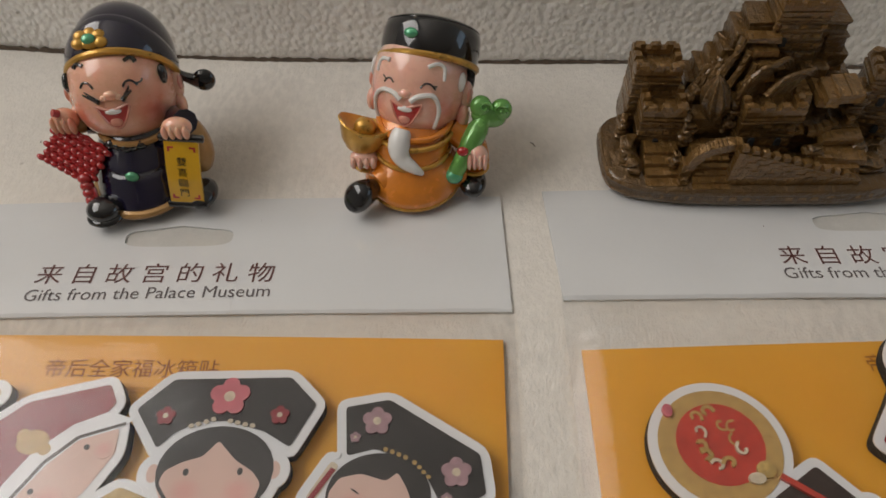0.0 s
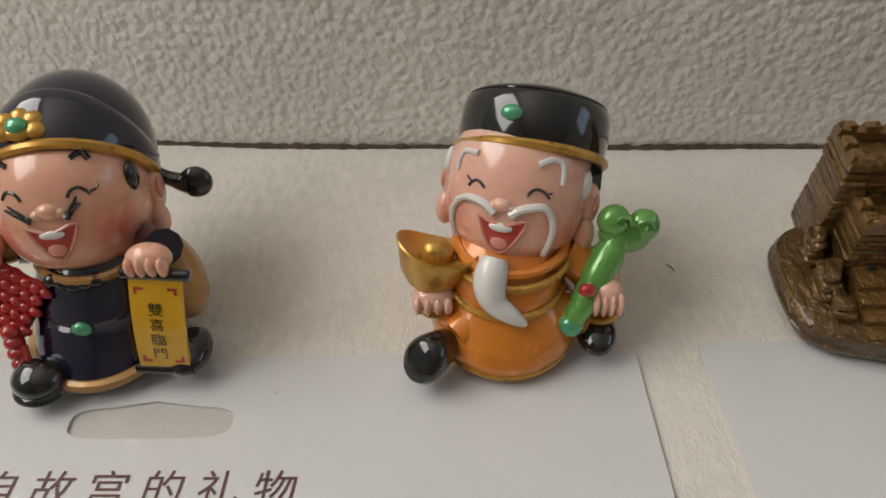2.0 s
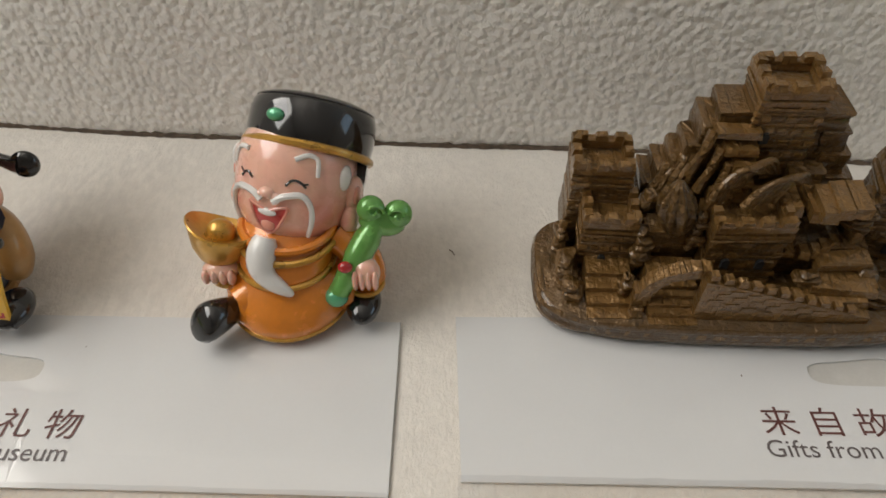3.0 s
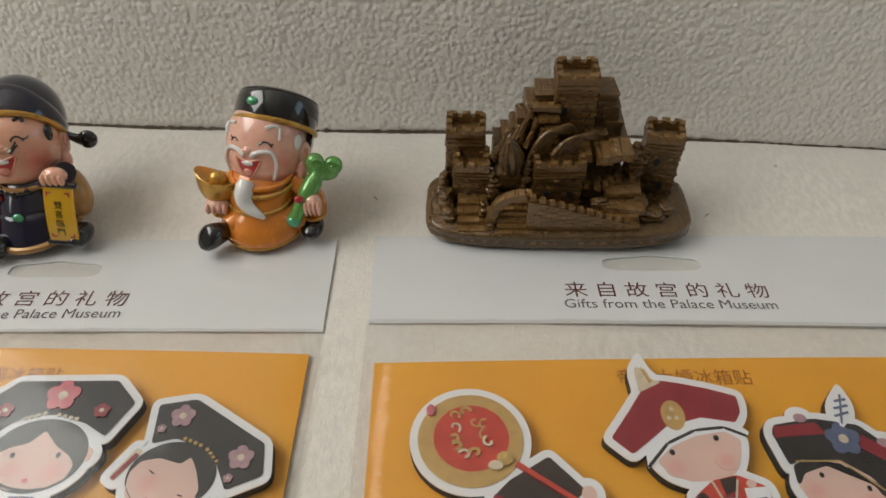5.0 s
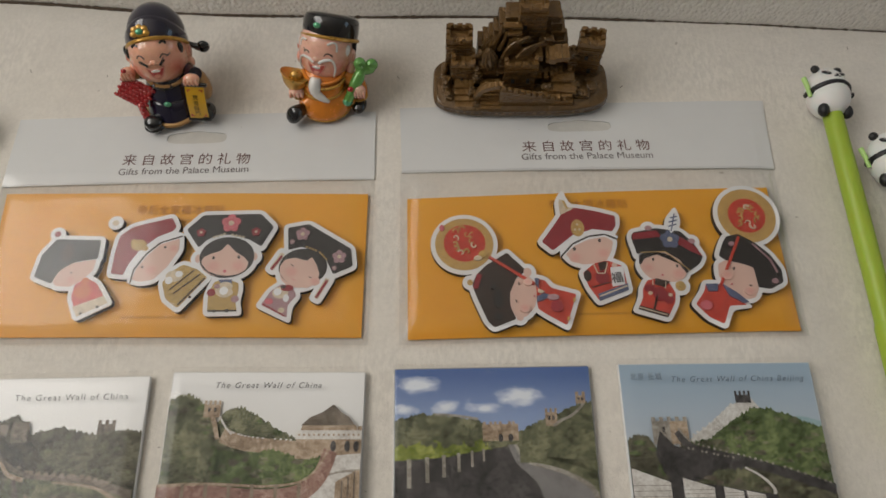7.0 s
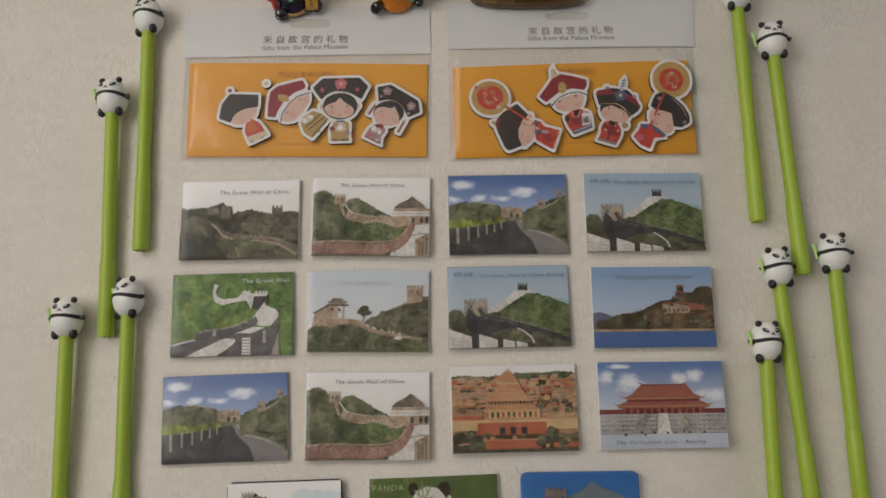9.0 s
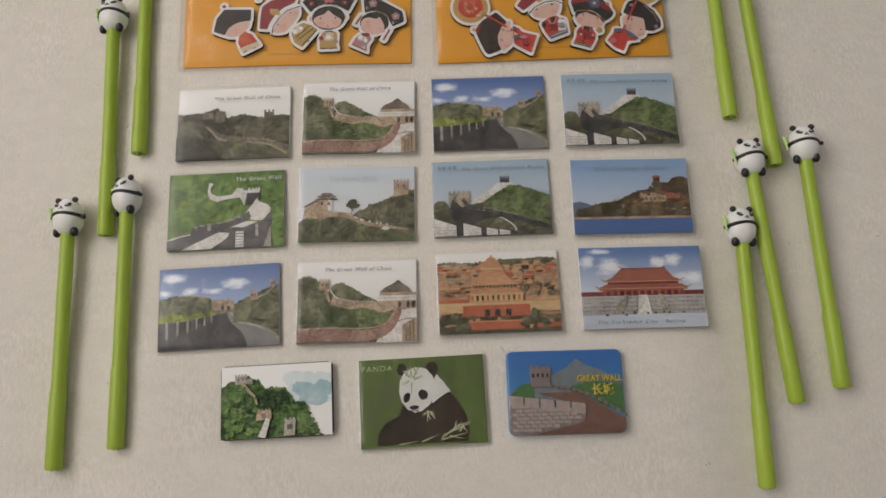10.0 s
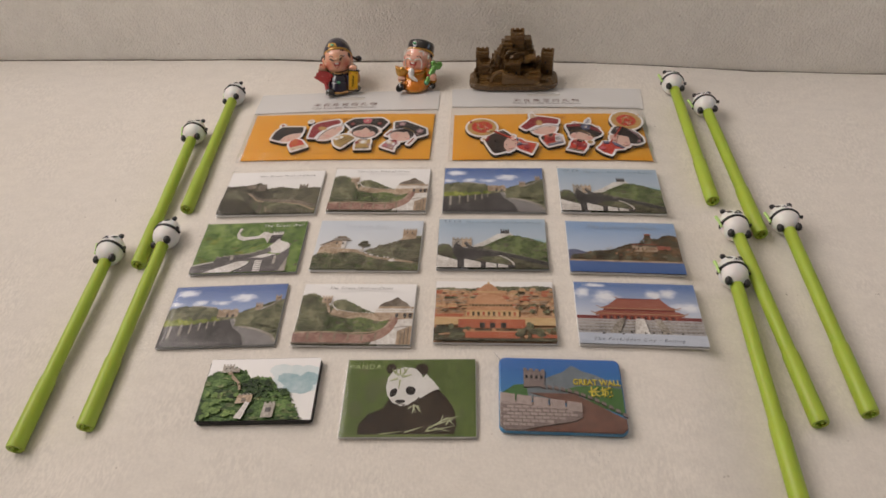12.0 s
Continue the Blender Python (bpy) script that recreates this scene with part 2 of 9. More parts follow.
def add_box(bm, c, s, mi=0, M=None, inset=1.0):
    x, y = s[0] / 2, s[1] / 2
    add_prism(bm, [(c[0] - x, c[1] - y), (c[0] + x, c[1] - y), (c[0] + x, c[1] + y), (c[0] - x, c[1] + y)], c[2] - s[2] / 2, c[2] + s[2] / 2, mi, M, None, inset)


def add_ell(bm, c, r, mi=0, M=None, seg=20, rings=12):
    T = Matrix.Translation(c) @ Matrix.Diagonal((r[0], r[1], r[2], 1))
    made = bmesh.ops.create_uvsphere(bm, u_segments=seg, v_segments=rings, radius=1, matrix=M @ T if M else T)
    for v in made["verts"]:
        for f in v.link_faces:
            f.material_index = mi


def add_loft(bm, rings, mi=0, M=None, caps=True):
    """Rings of points joined by quads; mi may be a list, one a band."""
    rows = [verts_of(bm, r, M) for r in rings]
    k = len(rows[0])
    for a in range(len(rows) - 1):
        for i in range(k):
            face_of(bm, (rows[a][i], rows[a][(i + 1) % k], rows[a + 1][(i + 1) % k], rows[a + 1][i]), mi[a] if isinstance(mi, list) else mi)
    if caps:
        face_of(bm, rows[0][::-1], mi[0] if isinstance(mi, list) else mi)
        face_of(bm, rows[-1], mi[-1] if isinstance(mi, list) else mi)


def ellipse(cx, cy, rx, ry, z, k=28):
    return [(cx + rx * math.cos(2 * math.pi * i / k), cy + ry * math.sin(2 * math.pi * i / k), z) for i in range(k)]


def add_tube(bm, pts, radii, mi=0, M=None, seg=10):
    """A round tube along points; radii: one for all or one each."""
    pts = [Vector(p) for p in pts]
    radii = radii if isinstance(radii, (list, tuple)) else [radii] * len(pts)
    rings = []
    up = Vector((0.31, 0.17, 0.93))
    for i, p in enumerate(pts):
        d = (pts[min(i + 1, len(pts) - 1)] - pts[max(i - 1, 0)]).normalized()
        a = d.cross(up)
        a = a.normalized() if a.length > 1e-5 else d.orthogonal().normalized()
        b = d.cross(a).normalized()
        rings.append([p + radii[i] * (math.cos(2 * math.pi * j / seg) * a + math.sin(2 * math.pi * j / seg) * b) for j in range(seg)])
    add_loft(bm, rings, mi, M)


def curve_through(pts, steps=5):
    """Points of a smooth curve through the given ones."""
    pts = [Vector(p) for p in pts]
    out = []
    for i in range(len(pts) - 1):
        a, b, c, d = pts[max(i - 1, 0)], pts[i], pts[i + 1], pts[min(i + 2, len(pts) - 1)]
        for s in range(steps):
            t = s / steps
            out.append(0.5 * (2 * b + (c - a) * t + (2 * a - 5 * b + 4 * c - d) * t * t + (3 * b - a - 3 * c + d) * t ** 3))
    return out + [pts[-1]]


def round_rect(w, h, r, k=5):
    out = []
    for cx, cy, a0 in ((w / 2 - r, h / 2 - r, 0), (-w / 2 + r, h / 2 - r, 90), (-w / 2 + r, -h / 2 + r, 180), (w / 2 - r, -h / 2 + r, 270)):
        out += [(cx + r * math.cos(radians(a0 + 90 * i / k)), cy + r * math.sin(radians(a0 + 90 * i / k))) for i in range(k + 1)]
    return out


def add_plate(bm, w, h, t, r, bevel, mi=0, z=0.0, M=None):
    """A plate with rounded corners and bevelled rims."""
    rows = [[(x, y, zz) for x, y in round_rect(w - 2 * i, h - 2 * i, max(r - i, 0.0001))]
            for zz, i in ((z, bevel), (z + bevel, 0), (z + t - bevel, 0), (z + t, bevel))]
    add_loft(bm, rows, mi, M)


def lettering(text, size, width=None, shear=0.0, spacing=1.0, bold=0.0):
    """Flat letters as a bmesh with the baseline's left end at the origin; width: stretched to this length."""
    c = bpy.data.curves.new("letters", "FONT")
    c.body, c.size, c.shear, c.space_character, c.offset, c.resolution_u = text, size, shear, spacing, bold, 3
    ob = new("letters", c)
    me = bpy.data.meshes.new_from_object(ob.evaluated_get(bpy.context.evaluated_depsgraph_get()))
    bpy.data.objects.remove(ob)
    bpy.data.curves.remove(c)
    bm = bmesh.new()
    bm.from_mesh(me)
    bpy.data.meshes.remove(me)
    xs = [v.co.x for v in bm.verts]
    k = width / (max(xs) - min(xs)) if width else 1.0
    for v in bm.verts:
        v.co.x = (v.co.x - min(xs)) * k
        v.co.z = 0.0
    return bm


def placed(bm, M):
    bmesh.ops.transform(bm, matrix=M, verts=bm.verts[:])
    return bm


def on_seat(x, y, turn=0.0, lift=0.0):
    """A pose lying on the domed seat, turned by degrees."""
    e = 0.01
    nx, ny = (ground(x + e, y) - ground(x - e, y)) / (2 * e), (ground(x, y + e) - ground(x, y - e)) / (2 * e)
    up = Vector((-nx, -ny, 1)).normalized()
    q = Vector((0, 0, 1)).rotation_difference(up)
    return Matrix.Translation((x, y, ground(x, y) + lift)) @ q.to_matrix().to_4x4() @ pose(0, 0, 0, 0, 0, turn)


# ---- room ----
def slab(name, c, s, mat, label, category):
    bm = bmesh.new()
    add_box(bm, c, s)
    ob = new(name, finish(name, bm, mat))
    return tagged(ob, label, category, kind="structure")


X0, X1, Y0, Y1, Z0, Z1 = -1.15, 3.2, -3.8, 1.3, -0.45, 2.25
slab("floor", ((X0 + X1) / 2, (Y0 + Y1) / 2, Z0 - 0.05), (X1 - X0 + 0.4, Y1 - Y0 + 0.4, 0.1), FLOOR, "brown wooden floor of the room", "floor")
slab("ceiling", ((X0 + X1) / 2, (Y0 + Y1) / 2, Z1 + 0.05), (X1 - X0 + 0.4, Y1 - Y0 + 0.4, 0.1), CEILING, "plain white painted ceiling", "ceiling")
slab("wall_north", ((X0 + X1) / 2, Y1 + 0.1, (Z0 + Z1) / 2), (X1 - X0, 0.2, Z1 - Z0), WALL, "plain pale painted wall behind the sofa", "wall")
slab("wall_south", ((X0 + X1) / 2, Y0 - 0.1, (Z0 + Z1) / 2), (X1 - X0, 0.2, Z1 - Z0), WALL, "plain pale painted wall", "wall")


def side_wall(name, x, out, wy, ww):
    """A wall with a window opening of width ww round wy, from 0.78 m to 2.02 m over the seat."""
    bm = bmesh.new()
    xc = x + out * 0.1
    for ya, yb, za, zb in ((Y0 - 0.2, wy - ww / 2, Z0, Z1), (wy + ww / 2, Y1 + 0.2, Z0, Z1), (wy - ww / 2, wy + ww / 2, Z0, 0.78), (wy - ww / 2, wy + ww / 2, 2.02, Z1)):
        add_box(bm, (xc, (ya + yb) / 2, (za + zb) / 2), (0.2, yb - ya, zb - za))
    tagged(new(name, finish(name, bm, WALL)), "pale painted wall with a window opening", "wall", kind="structure")


side_wall("wall_west", X0, -1, 0.25, 1.56)
side_wall("wall_east", X1, 1, 0.05, 1.76)
for name, m, ww in (("window_1", pose(X0 - 0.1, 0.25, 1.40), 1.56), ("window_2", pose(X1 + 0.1, 0.05, 1.40), 1.76)):
    win = thing(name, m, "white framed window that lets daylight in", "window", kind="structure")
    bm = bmesh.new()
    for c, s in (((0, 0.025 - ww / 2, 0), (0.06, 0.05, 1.24)), ((0, ww / 2 - 0.025, 0), (0.06, 0.05, 1.24)), ((0, 0, 0.595), (0.06, ww - 0.1, 0.05)), ((0, 0, -0.595), (0.06, ww - 0.1, 0.05)), ((0, 0, 0), (0.05, 0.05, 1.14))):
        add_box(bm, c, s)
    part("window_frame", bm, FRAME, win)


# ---- sofa ----
def seam_y(x):
    d = min(max(0.09 - x, 0.0), 0.42)
    return 0.1785 + 0.20 * d * d - 0.05 * max(0.0, x - 0.2) + 0.0012 * math.sin(x * 23)


sofa = thing("sofa", pose(0, 0, 0), "off-white plush sofa with a nubby backrest and brown seam", "sofa")
bm = bmesh.new()
nx, ny = 120, 90
grid = []
for j in range(ny + 1):
    row = []
    for i in range(nx + 1):
        x = -0.95 + 1.9 * i / nx
        y = -0.62 + (seam_y(x) + 0.012 + 0.62) * j / ny
        e = y - seam_y(x)
        z = ground(x, y) + 0.0005 * noise.noise((x * 35, y * 35, 0.3)) - 0.0009 * max(0.0, noise.noise((x * 9, y * 9, 1.7)))
        z -= 0.004 * max(0.0, 1 + min(e, 0.0) / 0.012) ** 2
        row.append(bm.verts.new((x, y, z)))
    grid.append(row)
for j in range(ny):
    for i in range(nx):
        face_of(bm, (grid[j][i], grid[j][i + 1], grid[j + 1][i + 1], grid[j + 1][i]))
front = [bm.verts.new((v.co.x, v.co.y - 0.03, v.co.z - 0.06)) for v in grid[0]]
foot = [bm.verts.new((v.co.x, v.co.y - 0.03, Z0)) for v in grid[0]]
for i in range(nx):
    face_of(bm, (front[i], front[i + 1], grid[0][i + 1], grid[0][i]))
    face_of(bm, (foot[i], foot[i + 1], front[i + 1], front[i]))
part("seat", bm, SEAT, sofa, "off-white plush seat cover", True)
bm = bmesh.new()
profile = curve_through([(0.006, -0.022, 0), (-0.0005, -0.006, 0), (0.0005, 0.012, 0), (0.006, 0.05, 0), (0.022, 0.13, 0), (0.045, 0.20, 0), (0.09, 0.24, 0), (0.17, 0.25, 0), (0.26, 0.22, 0), (0.28, -0.44, 0)], 6)
grid = []
for p in profile:
    row = []
    for i in range(nx + 1):
        x = -0.95 + 1.9 * i / nx
        w = 0.0012 * noise.noise((x * 14, p.y * 14, 5.1)) + 0.003 * noise.noise((x * 4, p.y * 4, 2.2)) * min(1, max(0, p.y) * 12)
        row.append(bm.verts.new((x, seam_y(x) + p.x + w, p.y + ground(x, 0.18))))
    grid.append(row)
for j in range(len(grid) - 1):
    for i in range(nx):
        face_of(bm, (grid[j][i], grid[j][i + 1], grid[j + 1][i + 1], grid[j + 1][i]))
part("backrest", bm, BACK, sofa, "nubby off-white backrest cover", True)
# brown seam edging; its dark colour also holds the shadow of the gap
bm = bmesh.new()
pts = []
for i in range(1400):
    x = -0.94 + 1.88 * i / 1399
    pts.append((x, seam_y(x) - 0.0012 + 0.0004 * noise.noise((x * 300, 0, 0)), ground(x, 0.178) - 0.0030 + 0.0007 * noise.noise((x * 420, 3, 0))))
add_tube(bm, pts, [0.0012 + 0.0006 * noise.noise((p[0] * 400, 7, 0)) for p in pts], seg=6)
part("seam_cord", bm, CORD, sofa, "dark brown worn seam", True)


# ---- the two carded sets ----
def draped(bm, corners, lift, mi=0, nu=24, nv=6, hole=None):
    """A sheet between four corners (front left, front right, back right, back left) that follows the seat.
    hole: (centre u, centre v, half length, half height) of a rounded slot with a bump, in metres along the sheet."""
    a, b, c, d = [Vector(p) for p in corners]

    def at(u, v):
        p = (a * (1 - u) + b * u) * (1 - v) + (d * (1 - u) + c * u) * v
        return Vector((p.x, p.y, ground(p.x, p.y) + lift))

    us = [i / nu for i in range(nu + 1)]
    if hole:
        lo, hi = hole[0] - hole[2] * 1.25, hole[0] + hole[2] * 1.25
        us = [u for u in us if u < lo - 0.01 or u > hi + 0.01] + [lo, hi]
        us.sort()
    for i in range(len(us) - 1):
        if hole and abs(us[i] - lo) < 1e-6:
            cu, cv, hu, hv = hole
            rings = [[] for _ in range(7)]
            edge = ([(hi, k / nv) for k in range(nv)] + [(hi + (lo - hi) * k / 12, 1.0) for k in range(12)] + [(lo, 1 - k / nv) for k in range(nv)] + [(lo + (hi - lo) * k / 12, 0.0) for k in range(12)])
            for ru, rv in edge:
                t = math.atan2((rv - cv) * 1.6, (ru - cu) / (hi - lo) * 2)
                x, y = math.copysign(abs(math.cos(t)) ** 0.45, math.cos(t)), math.copysign(abs(math.sin(t)) ** 0.6, math.sin(t))
                y += 0.34 * max(0.0, 1 - (x / 0.28) ** 2) if y > 0 else 0
                for s in range(7):
                    rings[s].append(bm.verts.new(at(cu + hu * x + (ru - cu - hu * x) * s / 6, cv + hv * y + (rv - cv - hv * y) * s / 6)))
            for s in range(6):
                for k in range(len(edge)):
                    q = (k + 1) % len(edge)
                    face_of(bm, (rings[s + 1][k], rings[s + 1][q], rings[s][q], rings[s][k]), mi)
            continue
        for j in range(nv):
            face_of(bm, [bm.verts.new(at(u, v / nv)) for u, v in ((us[i], j), (us[i + 1], j), (us[i + 1], j + 1), (us[i], j + 1))], mi)
    bmesh.ops.remove_doubles(bm, verts=bm.verts[:], dist=1e-6)


def thickened(bm, t):
    """Gives a sheet the thickness of card."""
    made = bmesh.ops.solidify(bm, geom=bm.faces[:], thickness=t)
    return bm


def drape_letters(bm, x, y, turn, lift):
    placed(bm, pose(x, y, 0, 0, 0, turn))
    for v in bm.verts:
        v.co.z = ground(v.co.x, v.co.y) + lift
    return bm


SKIN_INK = plain("skin_print", (0.74, 0.52, 0.44), 0.4, var=0.05, scale=120, coat=0.3)
BLUSH_INK = plain("blush_print", (0.73, 0.415, 0.36), 0.4, var=0.06, scale=120, coat=0.3)
BLUSH_SOFT = plain("soft_blush_print", (0.735, 0.455, 0.39), 0.4, var=0.06, scale=120, coat=0.3)
BLUSH_FAINT = plain("faint_blush_print", (0.738, 0.49, 0.417), 0.4, var=0.06, scale=120, coat=0.3)
DARK_INK = plain("dark_print", (0.035, 0.030, 0.028), 0.4, var=0.2, scale=200, coat=0.3)
BROWN_INK = plain("dark_brown_print", (0.055, 0.035, 0.028), 0.4, var=0.2, scale=200, coat=0.3)
RED_INK = plain("deep_red_print", (0.30, 0.035, 0.045), 0.4, var=0.12, scale=200, coat=0.3)
SCARLET = plain("scarlet_print", (0.58, 0.075, 0.05), 0.4, var=0.2, scale=400, coat=0.3)
GOLD_INK = plain("gold_print", (0.55, 0.36, 0.13), 0.4, var=0.18, scale=500, coat=0.3)
OCHRE = plain("ochre_print", (0.50, 0.34, 0.12), 0.4, var=0.28, scale=600, coat=0.3)
PINK_INK = plain("pink_print", (0.62, 0.17, 0.20), 0.4, var=0.2, scale=300, coat=0.3)
MAUVE = plain("mauve_print", (0.42, 0.26, 0.28), 0.4, var=0.25, scale=700, coat=0.3)
SLATE = plain("slate_blue_print", (0.13, 0.15, 0.24), 0.4, var=0.25, scale=500, coat=0.3)
CREAM = plain("cream_print", (0.66, 0.56, 0.42), 0.4, var=0.2, scale=500, coat=0.3)
FLAME = plain("orange_print", (0.62, 0.16, 0.05), 0.4, var=0.2, scale=500, coat=0.3)
CUT_MATS = [WHITE, FOAM, SKIN_INK, BLUSH_INK, DARK_INK, BROWN_INK, RED_INK, SCARLET, GOLD_INK, OCHRE, PINK_INK, MAUVE, SLATE, CREAM, BLUSH_SOFT, BLUSH_FAINT, FLAME]
(C_WHITE, C_FOAM, C_SKIN, C_BLUSH, C_DARK, C_BROWN, C_RED, C_SCARLET, C_GOLD, C_OCHRE, C_PINK, C_MAUVE, C_SLATE, C_CREAM, C_SOFT, C_FAINT, C_FLAME) = range(17)


def oval(cx, cy, rx, ry, turn=0.0, k=24):
    c, s = math.cos(radians(turn)), math.sin(radians(turn))
    ring = [(rx * math.cos(2 * math.pi * i / k), ry * math.sin(2 * math.pi * i / k)) for i in range(k)]
    return [(cx + c * x - s * y, cy + s * x + c * y) for x, y in ring]


def quad(cx, cy, w, h, turn=0.0):
    c, s = math.cos(radians(turn)), math.sin(radians(turn))
    return [(cx + c * x - s * y, cy + s * x + c * y) for x, y in ((-w / 2, -h / 2), (w / 2, -h / 2), (w / 2, h / 2), (-w / 2, h / 2))]


def grown(pts, by):
    """An outline pushed out by a distance."""
    k = len(pts)
    area = sum(pts[i][0] * pts[(i + 1) % k][1] - pts[(i + 1) % k][0] * pts[i][1] for i in range(k))
    side = 1.0 if area > 0 else -1.0
    out = []
    for i in range(k):
        a, b, c = Vector(pts[i - 1]), Vector(pts[i]), Vector(pts[(i + 1) % k])
        n1, n2 = (b - a).normalized(), (c - b).normalized()
        n = Vector((n1.y + n2.y, -n1.x - n2.x))
        n = n.normalized() * side / max(0.6, (n.length / 2)) if n.length > 1e-6 else Vector((0, 0))
        out.append((b.x + n.x * by, b.y + n.y * by))
    return out


def softened(pts, r=2.2):
    """An outline with its corners rounded by about r."""
    out, k = [], len(pts)
    for i in range(k):
        b = Vector(pts[i])
        ends = []
        for q in (Vector(pts[i - 1]), Vector(pts[(i + 1) % k])):
            d = q - b
            ends.append(b + d * min(0.45, r / max(d.length, 1e-6)))
        a, e = ends
        for t in (0.0, 0.33, 0.67, 1.0):
            p = a * (1 - t) ** 2 + b * (2 * t * (1 - t)) + e * t ** 2
            out.append((p.x, p.y))
    return out


# the drawing of the cut-outs, in millimetres from the middle of each
def shape(*pts):
    return list(pts)


def dot(x, y, rx, ry):
    return oval(x, y, rx, ry, 0, 28 if rx > 2 else 12)


def bar(x0, y0, x1, y1, w):
    return quad((x0 + x1) / 2, (y0 + y1) / 2, math.hypot(x1 - x0, y1 - y0), w, math.degrees(math.atan2(y1 - y0, x1 - x0)))


def cutout(group, label, place, shapes, inner):
    """A die-cut foam magnet at a place on the seat: outlines with their ink; inner: ink laid over those."""
    mm = 0.001
    ob = thing("cutout_magnet", on_seat(place[0], place[1], 0, 0.0016), label, "fridge magnet", group)
    base, rim, pic = bmesh.new(), bmesh.new(), bmesh.new()
    for i, (s, ink) in enumerate(shapes):
        edge = [(x * mm, y * mm) for x, y in softened(grown(s, 2.0), 2.4)]
        add_prism(base, edge, 0.00002 * i, 0.0026 + 0.00003 * i)
        add_prism(rim, edge, 0.0027 + 0.00003 * i, 0.0031 + 0.00003 * i)
    lift = 0.0031 + 0.00003 * len(shapes)
    flat = [(softened(s, 0.9), ink) for s, ink in shapes]
    for i, (s, ink) in enumerate(flat + inner):
        if ink in (C_SKIN, C_DARK) and len(s) < 16 and i >= len(flat):
            s = softened(s, 0.9)
        add_prism(pic, [(x * mm, y * mm) for x, y in s], lift, lift + 0.000010 * (i + 1), ink)
    part("foam_base", base, FOAM, ob, "black foam backing")
    part("border", rim, WHITE, ob, "white die-cut border")
    part("printed_face", pic, CUT_MATS, ob, "printed colour shapes")
    return ob


def flower(cx, cy, r, ink):
    out = [(oval(cx + 0.62 * r * math.cos(radians(72 * k + 18)), cy + 0.62 * r * math.sin(radians(72 * k + 18)), 0.46 * r, 0.46 * r, 0, 10), ink) for k in range(5)]
    return out + [(oval(cx, cy, 0.30 * r, 0.30 * r, 0, 10), C_CREAM)]


def blush(cx, cy, r):
    return [(oval(cx, cy, r * k, r * k * 0.85), ink) for k, ink in ((1.45, C_FAINT), (1.1, C_SOFT), (0.7, C_BLUSH))]


def swirls(cx, cy, r, inks, seed):
    """Curled gold and cream threads inside a round fan."""
    rng, out = random.Random(seed), []
    for k in range(11):
        a0, q = 2 * math.pi * k / 11 + rng.uniform(-0.2, 0.2), r * rng.uniform(0.55, 0.95)
        ink, turn, w = rng.choice(inks), rng.choice((-1, 1)), rng.uniform(0.5, 1.1)
        pts = [(cx + q * math.cos(a0) + (0.4 + 0.22 * j) * math.cos(turn * (a0 + 0.75 * j)), cy + q * math.sin(a0) + (0.4 + 0.22 * j) * math.sin(turn * (a0 + 0.75 * j))) for j in range(7)]
        out += [(bar(*a, *b, w), ink) for a, b in zip(pts, pts[1:])]
    return out


def header_card(corners, hole, lines, group):
    mid = [sum(c[k] for c in corners) / 4 for k in (0, 1)]
    ob = thing("header_card", pose(0, 0, 0), "white header card with a hanging slot and maroon lettering", "card", group)
    bm = bmesh.new()
    draped(bm, corners, 0.0008, hole=hole)
    part("card", thickened(bm, 0.0005), CARD, ob)
    a, b, c, d = [Vector(p) for p in corners]
    film = [((a * (1 - u) + b * u) * (1 - v) + (d * (1 - u) + c * u) * v)[:2] for u, v in ((hole[0] - hole[2] * 1.1, hole[1] - hole[3] * 1.3), (hole[0] + hole[2] * 1.1, hole[1] - hole[3] * 1.3), (hole[0] + hole[2] * 1.1, hole[1] + hole[3] * 1.9), (hole[0] - hole[2] * 1.1, hole[1] + hole[3] * 1.9))]
    bm = bmesh.new()
    draped(bm, film, 0.00022)
    part("slot_film", thickened(bm, 0.0001), SLOT, ob, "plastic bag seen through the hanging slot")
    for text, x, y, size, width, turn, mat, bold in lines:
        part("lettering", drape_letters(lettering(text, size, width, bold=bold), x, y, turn, 0.00091), mat, ob, "maroon lettering")
    return ob


